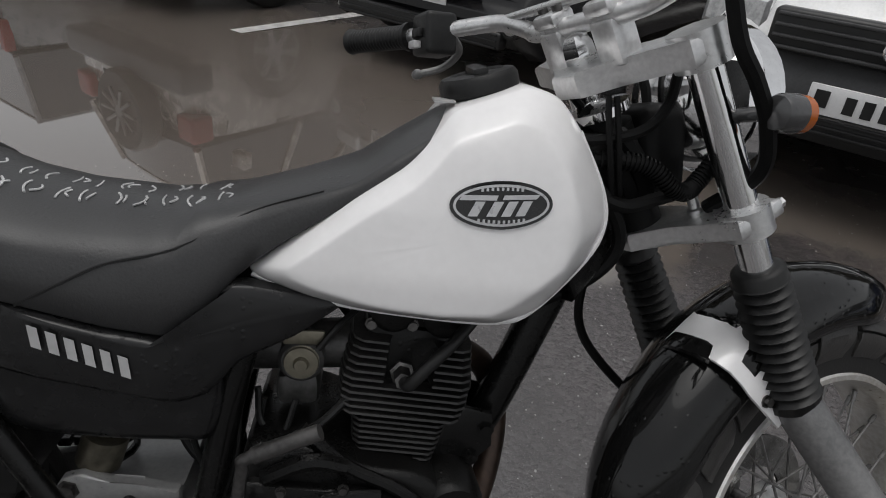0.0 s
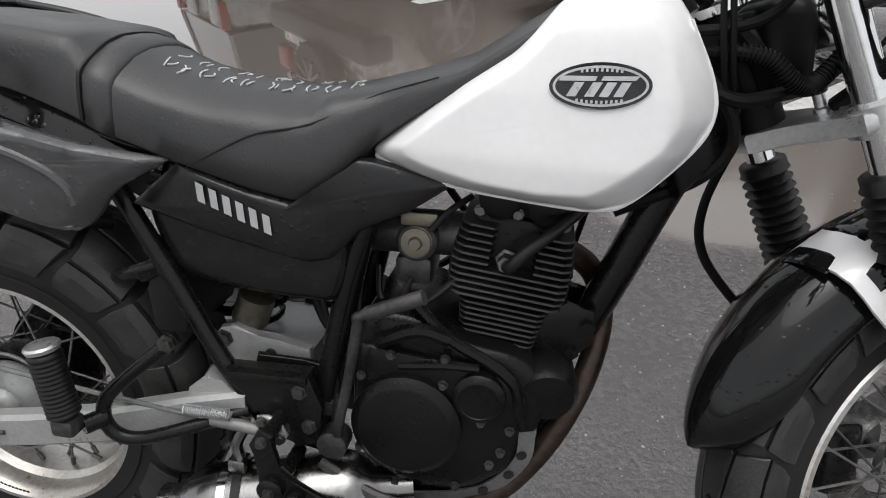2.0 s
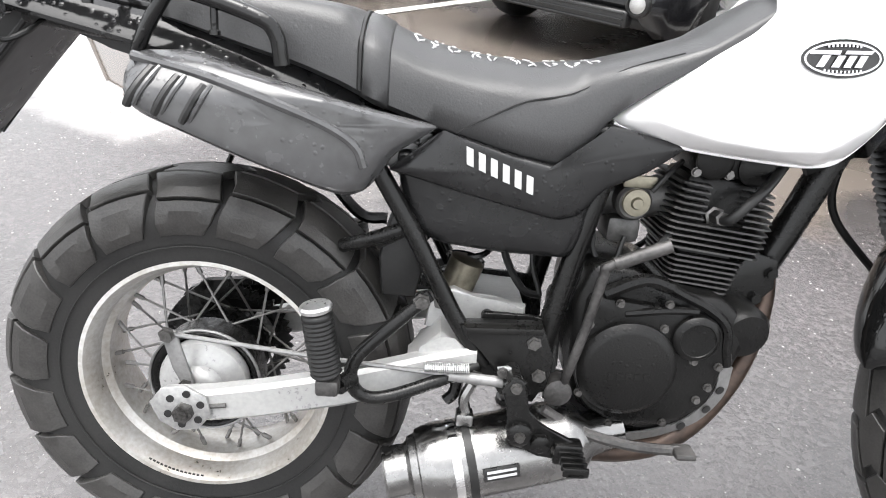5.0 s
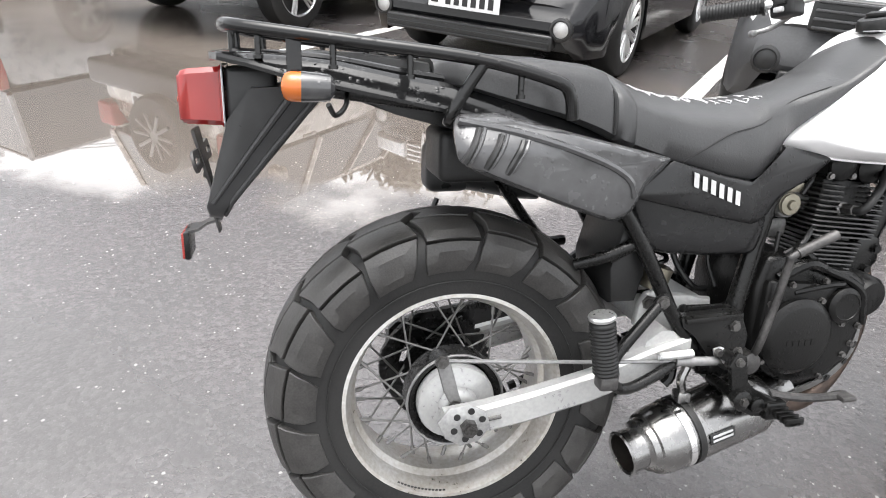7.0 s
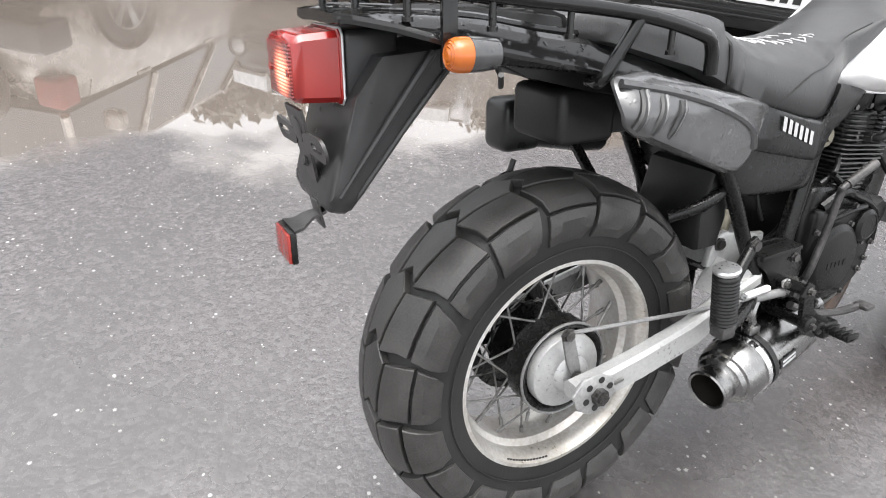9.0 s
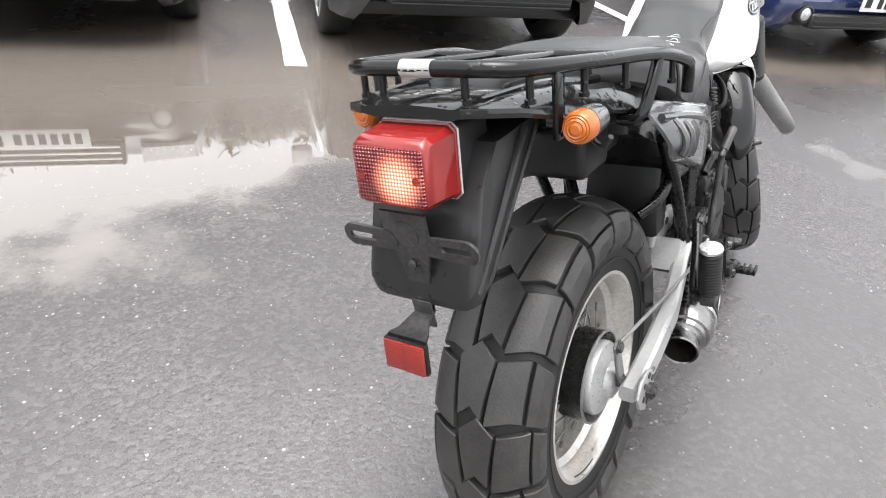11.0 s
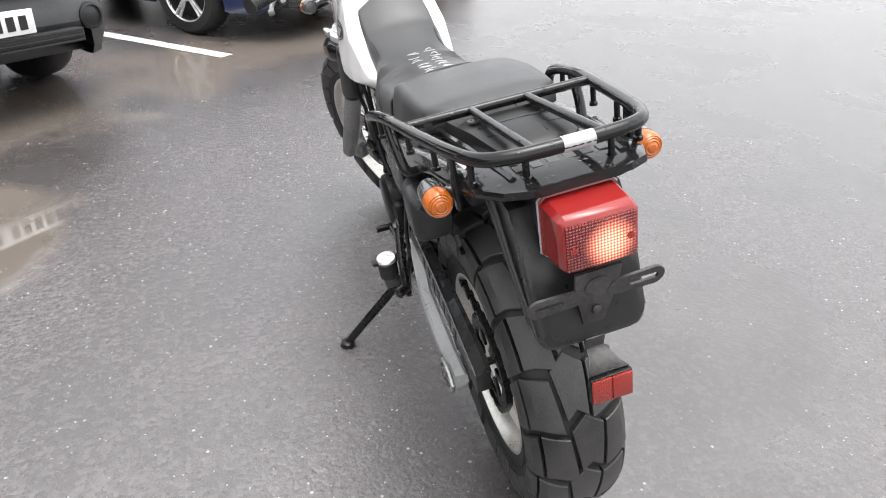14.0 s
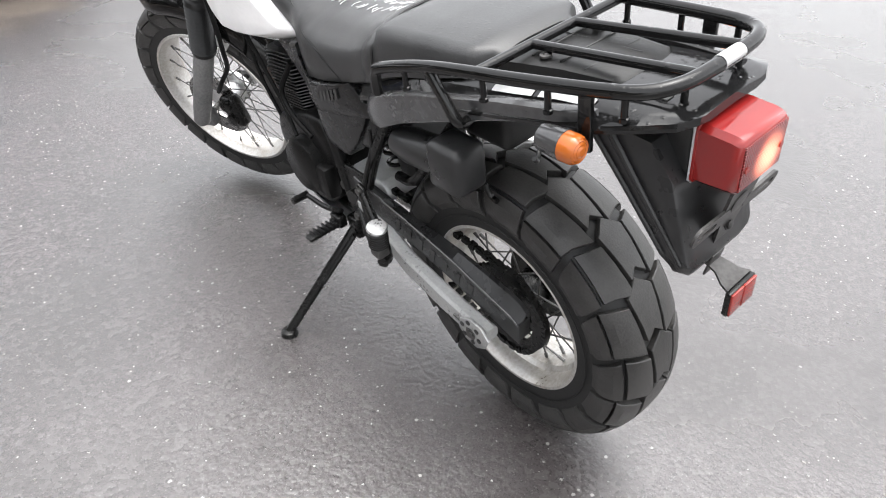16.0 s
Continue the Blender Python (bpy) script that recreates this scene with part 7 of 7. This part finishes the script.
def front_face(ob, W, spec):
    f = spec["front"]
    bm = BM()
    z0, z1, gw = f["grille"]
    box(bm, (0.00, -gw, z0), (0.09, gw, z1), 0.02, seg=3)
    g = part("grille", bm, "grille", ob, "black slatted grille")
    k = max(3, int((z1 - z0) / 0.035))
    for i in range(k):
        bm = BM()
        z = z0 + (z1 - z0) * (i + 0.5) / k
        box(bm, (-0.014, -gw * 0.96, z - 0.006), (0.01, gw * 0.96, z + 0.006), 0.003)
        part("slat", bm, f.get("slat", "bumper"), g)
    if f.get("emblem"):
        bm = BM()
        tube(bm, [(-0.02, 0.075 * math.cos(t), f["emblem"] + 0.05 * math.sin(t)) for t in [2 * math.pi * i / 20 for i in range(20)]], 0.007, 8, closed=True, straight=True)
        part("emblem_ring", bm, "chrome", g)
    z0, z1, gw = f["intake"]
    bm = BM()
    box(bm, (-0.012, -gw, z0), (0.08, gw, z1), 0.02, seg=3)
    it = part("lower_intake", bm, "grille", ob)
    for i in range(3):
        bm = BM()
        z = z0 + (z1 - z0) * (i + 0.5) / 3
        box(bm, (-0.022, -gw * 0.97, z - 0.006), (0.0, gw * 0.97, z + 0.006), 0.003)
        part("slat", bm, "grille", it)
    for s in (-1, 1):
        z0, z1, y0, y1 = f["lamps"]
        bm = BM()
        rings = []
        for e, dx in ((0.0, 0.10), (0.0, 0.0), (0.018, -0.018)):
            row = []
            for y, z in ((y0 + e, z0 + e), (y1 - e, z0 + e + 0.02), (y1 - e, z1 - e), (y0 + e, z1 - e - 0.01)):
                px = 0.06 + dx + 0.05 * (y / W) ** 3 * 3.2 + 0.10 * max(0.0, z - 0.55)
                row.append((px, s * y, z))
            rings.append(row)
        loft(bm, rings)
        hl = part("headlamp", bm, "lamp", ob, "clear headlamp", smooth=False)
        bm = BM()
        zf, yf, rf = f["fog"]
        lathe(bm, [(0.05, rf * 1.25), (-0.02, rf * 1.25), (-0.026, rf), (-0.015, rf * 0.96)], (0.030, s * yf, zf), (1, 0, 0), 24)
        fg = part("fog_lamp", bm, "grille", ob)
        bm = BM()
        lathe(bm, [(-0.012, rf * 0.97), (-0.022, rf * 0.6), (-0.024, 0.0)], (0.030, s * yf, zf), (1, 0, 0), 24)
        part("lens", bm, f.get("foglens", "lamp"), fg)
    number_plate(ob, f.get("plate_x", -0.045), f["plate"])


def rear_face(ob, W, spec):
    for s in (-1, 1):
        bm = BM()
        box(bm, (0.00, s * (W * 0.86) - 0.10, 0.76), (0.20, s * (W * 0.86) + 0.12, 0.98), 0.03, seg=3)
        part("tail_lamp", bm, "redrefl", ob, "red tail lamp")
    bm = BM()
    lathe(bm, [(0, 0.20), (0.0, 0.32), (-0.03, 0.345), (-0.15, 0.345), (-0.18, 0.32), (-0.185, 0.26), (-0.165, 0.22), (-0.17, 0.05)], (0.02, -0.10, 0.86), (1, 0, 0), 40)
    sp = part("spare_wheel", bm, "rubber", ob, "spare wheel on the rear door")
    bm = BM()
    for k in range(10):
        a = 2 * math.pi * k / 10
        rod(bm, (-0.165, -0.10 + 0.05 * math.cos(a), 0.86 + 0.05 * math.sin(a)), (-0.172, -0.10 + 0.24 * math.cos(a), 0.86 + 0.20 * math.sin(a)), 0.014)
    lathe(bm, [(-0.16, 0.06), (-0.19, 0.05), (-0.19, 0.0)], (0.02, -0.10, 0.86), (1, 0, 0), 24)
    part("alloy_rim", bm, "bridge", sp)
    bm = BM()
    box(bm, (-0.05, -W * 0.96, 0.36), (0.25, W * 0.96, 0.58), 0.04, seg=3)
    part("bumper", bm, "bumper", ob, "dark rear bumper")
    number_plate(ob, -0.06, 0.62)


def parked(front_centre, turn=0.0):
    """Pose of a car that stands in a bay with the given end at front_centre."""
    ang = math.degrees(math.atan2(ALONG.y, ALONG.x)) + turn
    return pose(front_centre[0], front_centre[1], 0, 0, 0, ang)


car("parked_car", parked((2.62, 1.56)), "white car with charcoal plastic bumper and slatted grille", dict(
    length=4.2, width=1.72, axles=(0.80, 3.35), wheel=0.32, spokes=6, rims="cast", paint="paint_white", bumper=(0.64, 0.75), base=0.22,
    hood=[(0, 0.76), (0.25, 0.86), (0.6, 0.94), (1.1, 1.0), (4.2, 1.02)], cabin=((0.95, 0.97), (1.75, 1.52), (3.7, 1.56), (4.15, 1.0)), face=front_face,
    front=dict(grille=(0.62, 0.78, 0.48), slat="bumper", emblem=0.70, intake=(0.345, 0.42, 0.55), lamps=(0.63, 0.80, 0.52, 0.80), fog=(0.46, 0.62, 0.055), foglens="grille", plate=0.49)))
car("parked_car", parked((1.05, 3.50)), "glossy black car with multi-spoke alloy wheels", dict(
    length=4.5, width=1.76, axles=(0.87, 3.55), wheel=0.335, spokes=10, rims="alloy", paint="paint_black", base=0.20,
    hood=[(0, 0.62), (0.2, 0.74), (0.6, 0.84), (1.2, 0.94), (3.8, 0.97), (4.5, 0.92)], cabin=((1.1, 0.92), (1.9, 1.40), (3.2, 1.42), (3.95, 0.96)), face=front_face,
    front=dict(grille=(0.55, 0.70, 0.42), slat="chrome", intake=(0.26, 0.36, 0.62), lamps=(0.60, 0.74, 0.50, 0.82), fog=(0.40, 0.66, 0.058), foglens="cast", plate=0.50)))
car("parked_car", parked((-1.13, 5.13)), "beige silver off-road car with a spare wheel on its rear door", dict(
    length=4.2, width=1.76, axles=(0.85, 3.35), wheel=0.35, spokes=6, rims="alloy", paint="paint_silver", base=0.30,
    hood=[(0, 1.02), (0.1, 1.06), (2.9, 1.05), (3.9, 0.95), (4.2, 0.8)], cabin=((0.06, 1.04), (0.22, 1.62), (2.4, 1.64), (3.1, 1.04)), face=rear_face, handles=(0.75, 1.75)))
car("parked_car", parked((4.90, -0.46)), "dark blue saloon car with silver alloy wheels", dict(
    length=4.5, width=1.74, axles=(0.80, 3.45), wheel=0.315, spokes=5, rims="alloy", paint="paint_blue", base=0.20,
    hood=[(0, 0.60), (0.2, 0.72), (0.6, 0.82), (1.2, 0.92), (3.8, 0.95), (4.5, 0.9)], cabin=((1.1, 0.90), (1.9, 1.38), (3.2, 1.40), (3.95, 0.94)), face=front_face,
    front=dict(grille=(0.52, 0.64, 0.38), slat="chrome", intake=(0.25, 0.35, 0.6), lamps=(0.56, 0.72, 0.48, 0.80), fog=(0.34, 0.64, 0.05), plate=0.44)))
car("parked_car", parked((7.1, -2.35)), "grey car with alloy wheels", dict(
    length=4.4, width=1.74, axles=(0.80, 3.40), wheel=0.315, spokes=5, rims="alloy", paint="paint_grey", base=0.20,
    hood=[(0, 0.60), (0.2, 0.72), (0.6, 0.84), (1.2, 0.94), (4.4, 0.96)], cabin=((1.0, 0.92), (1.8, 1.42), (3.5, 1.44), (4.2, 0.96)), face=front_face,
    front=dict(grille=(0.52, 0.64, 0.38), intake=(0.25, 0.35, 0.6), lamps=(0.56, 0.72, 0.48, 0.80), fog=(0.34, 0.64, 0.05), plate=0.44)))
M["paint_pale"] = surface("pale_grey_van_paint", (0.17, 0.17, 0.172), (0.22, 0.22, 0.222), 0.3, coat=0.4, bump=0.01)


def van_rear(ob, W, spec):
    x = spec["length"]
    for s in (-1, 1):
        bm = BM()
        box(bm, (x - 0.10, s * W * 0.80 - 0.06, 0.75), (x + 0.02, s * W * 0.80 + 0.06, 1.10), 0.02, seg=3)
        part("tail_lamp", bm, "redrefl", ob, "red tail lamp")
        bm = BM()
        box(bm, (x - 0.02, s * 0.40 - 0.005, 0.45), (x + 0.012, s * 0.40 + 0.33, 1.08) if s > 0 else (x + 0.012, s * 0.07, 1.08), 0.01)
        part("rear_door", bm, "paint_pale", ob)
    bm = BM()
    box(bm, (x - 0.20, -W * 0.92, 0.32), (x + 0.06, W * 0.92, 0.50), 0.03, seg=3)
    part("bumper", bm, "bumper", ob, "dark rear bumper")


car("parked_van", parked((-0.24, 11.33), 180), "pale grey van with a high roof", dict(
    length=4.8, width=1.85, axles=(0.85, 3.7), wheel=0.34, spokes=6, rims="cast", paint="paint_pale", base=0.26,
    hood=[(0, 0.80), (0.2, 0.95), (0.5, 1.05), (0.9, 1.12), (4.8, 1.15)], cabin=((0.55, 1.08), (1.25, 1.95), (4.6, 1.98), (4.75, 1.14)), face=van_rear))

# ---- woods beyond the car park, a pole and its wires: they show in the puddles ----
M["leaf"] = surface("autumn_foliage", (0.060, 0.052, 0.036), (0.120, 0.106, 0.074), 0.6, scale=0.6, fine=5.0, bump=0.0)
M["bark"] = surface("grey_bark", (0.06, 0.055, 0.048), (0.14, 0.13, 0.115), 0.8, scale=3.0, fine=30.0, bump=0.4)
rw = random.Random(23)
leaf_v, leaf_f, trunk_bm = [], [], BM()
for k in range(96):
    a = radians(22 + 66 * k / 95 + rw.uniform(-0.5, 0.5))
    d = rw.uniform(21, 27)
    top = d * (0.405 + 0.03 * noise.noise((k * 0.23, 1.3, 0.0))) * rw.uniform(0.90, 1.03)
    bx, by = 0.8 + d * math.cos(a), 1.7 + d * math.sin(a)
    tube(trunk_bm, [(bx, by, 0), (bx + rw.uniform(-0.2, 0.2), by, top * 0.4), (bx + rw.uniform(-0.4, 0.4), by + rw.uniform(-0.3, 0.3), top * 0.92)], 0.16, 6, 3, r_end=0.03)
    for j in range(5):
        h = top * rw.uniform(0.3, 0.75)
        q = rw.uniform(0, 6.283)
        tube(trunk_bm, [(bx, by, h), (bx + 0.8 * math.cos(q), by + 0.8 * math.sin(q), h + 0.6), (bx + 1.5 * math.cos(q), by + 1.5 * math.sin(q), h + 1.3)], 0.05, 5, 2, r_end=0.012)
    for j in range(560):
        h = rw.random() ** 0.8
        spread = 1.7 * math.sin(min(1.0, h * 1.1 + 0.12) * math.pi * 0.86) + 0.25
        q, rr = rw.uniform(0, 6.283), spread * math.sqrt(rw.random())
        c = Vector((bx + rr * math.cos(q), by + rr * math.sin(q), top * (0.05 + 0.95 * h)))
        u = Vector((rw.uniform(-1, 1), rw.uniform(-1, 1), rw.uniform(-1, 1))).normalized() * rw.uniform(0.18, 0.42)
        v = u.orthogonal().normalized() * rw.uniform(0.10, 0.26)
        i0 = len(leaf_v)
        leaf_v += [c - u, c + v * 0.8, c + u, c - v]
        leaf_f.append((i0, i0 + 1, i0 + 2, i0 + 3))
me = bpy.data.meshes.new("woods")
me.from_pydata(leaf_v, [], leaf_f)
me.materials.append(M["leaf"])
woods = tagged(new("woods", me), "belt of brownish autumn trees beyond the car park", "trees", kind="stuff")
part("trunks", trunk_bm, "bark", woods)

pole = thing("utility_pole", pose(-6.0, 15.3, 0), "slim grey steel pole with a cross arm and wires", "pole")
part("mast", lathe(BM(), [(0, 0.07), (2.4, 0.06), (4.7, 0.045), (4.72, 0.0)], (0, 0, 0), (0, 0, 1), 12), "cast", pole)
bm = BM()
box(bm, (-0.75, -0.03, 4.45), (0.75, 0.03, 4.52), 0.01)
arm = part("cross_arm", bm, "cast", pole)
for x in (-0.7, -0.25, 0.25, 0.7):
    part("insulator", lathe(BM(), [(0, 0.02), (0.03, 0.035), (0.06, 0.03), (0.09, 0.015)], (x, 0, 4.52), (0, 0, 1), 10), "plate", arm)
for x in (-0.7, 0.7):
    bm = BM()
    tube(bm, [(x + 20 * f, 6.0 * f, 4.6 + 2.2 * f - 1.5 * f * (1 - f)) for f in [i / 12 for i in range(13)]], 0.012, 5, 2)
    part("wire", bm, "grip", pole)

# ---- loose grit on the asphalt ----
rg = random.Random(11)
verts, faces = [], []
for k in range(3600):
    x, y, r = rg.uniform(-2.0, 3.2), rg.uniform(-1.4, 2.0), rg.choice((0.0015, 0.0018, 0.0024, 0.003, 0.0036))
    i0 = len(verts)
    for a in range(5):
        t = 2 * math.pi * a / 5 + rg.random()
        q = r * rg.uniform(0.7, 1.3)
        verts.append((x + q * math.cos(t), y + q * math.sin(t), 0.0))
    verts.append((x, y, r * rg.uniform(0.5, 0.9)))
    faces += [(i0 + a, i0 + (a + 1) % 5, i0 + 5) for a in range(5)]
me = bpy.data.meshes.new("grit")
me.from_pydata(verts, [], faces)
me.materials.append(M["grit"])
tagged(new("grit", me), "small loose stones scattered on wet asphalt", "gravel", kind="stuff")
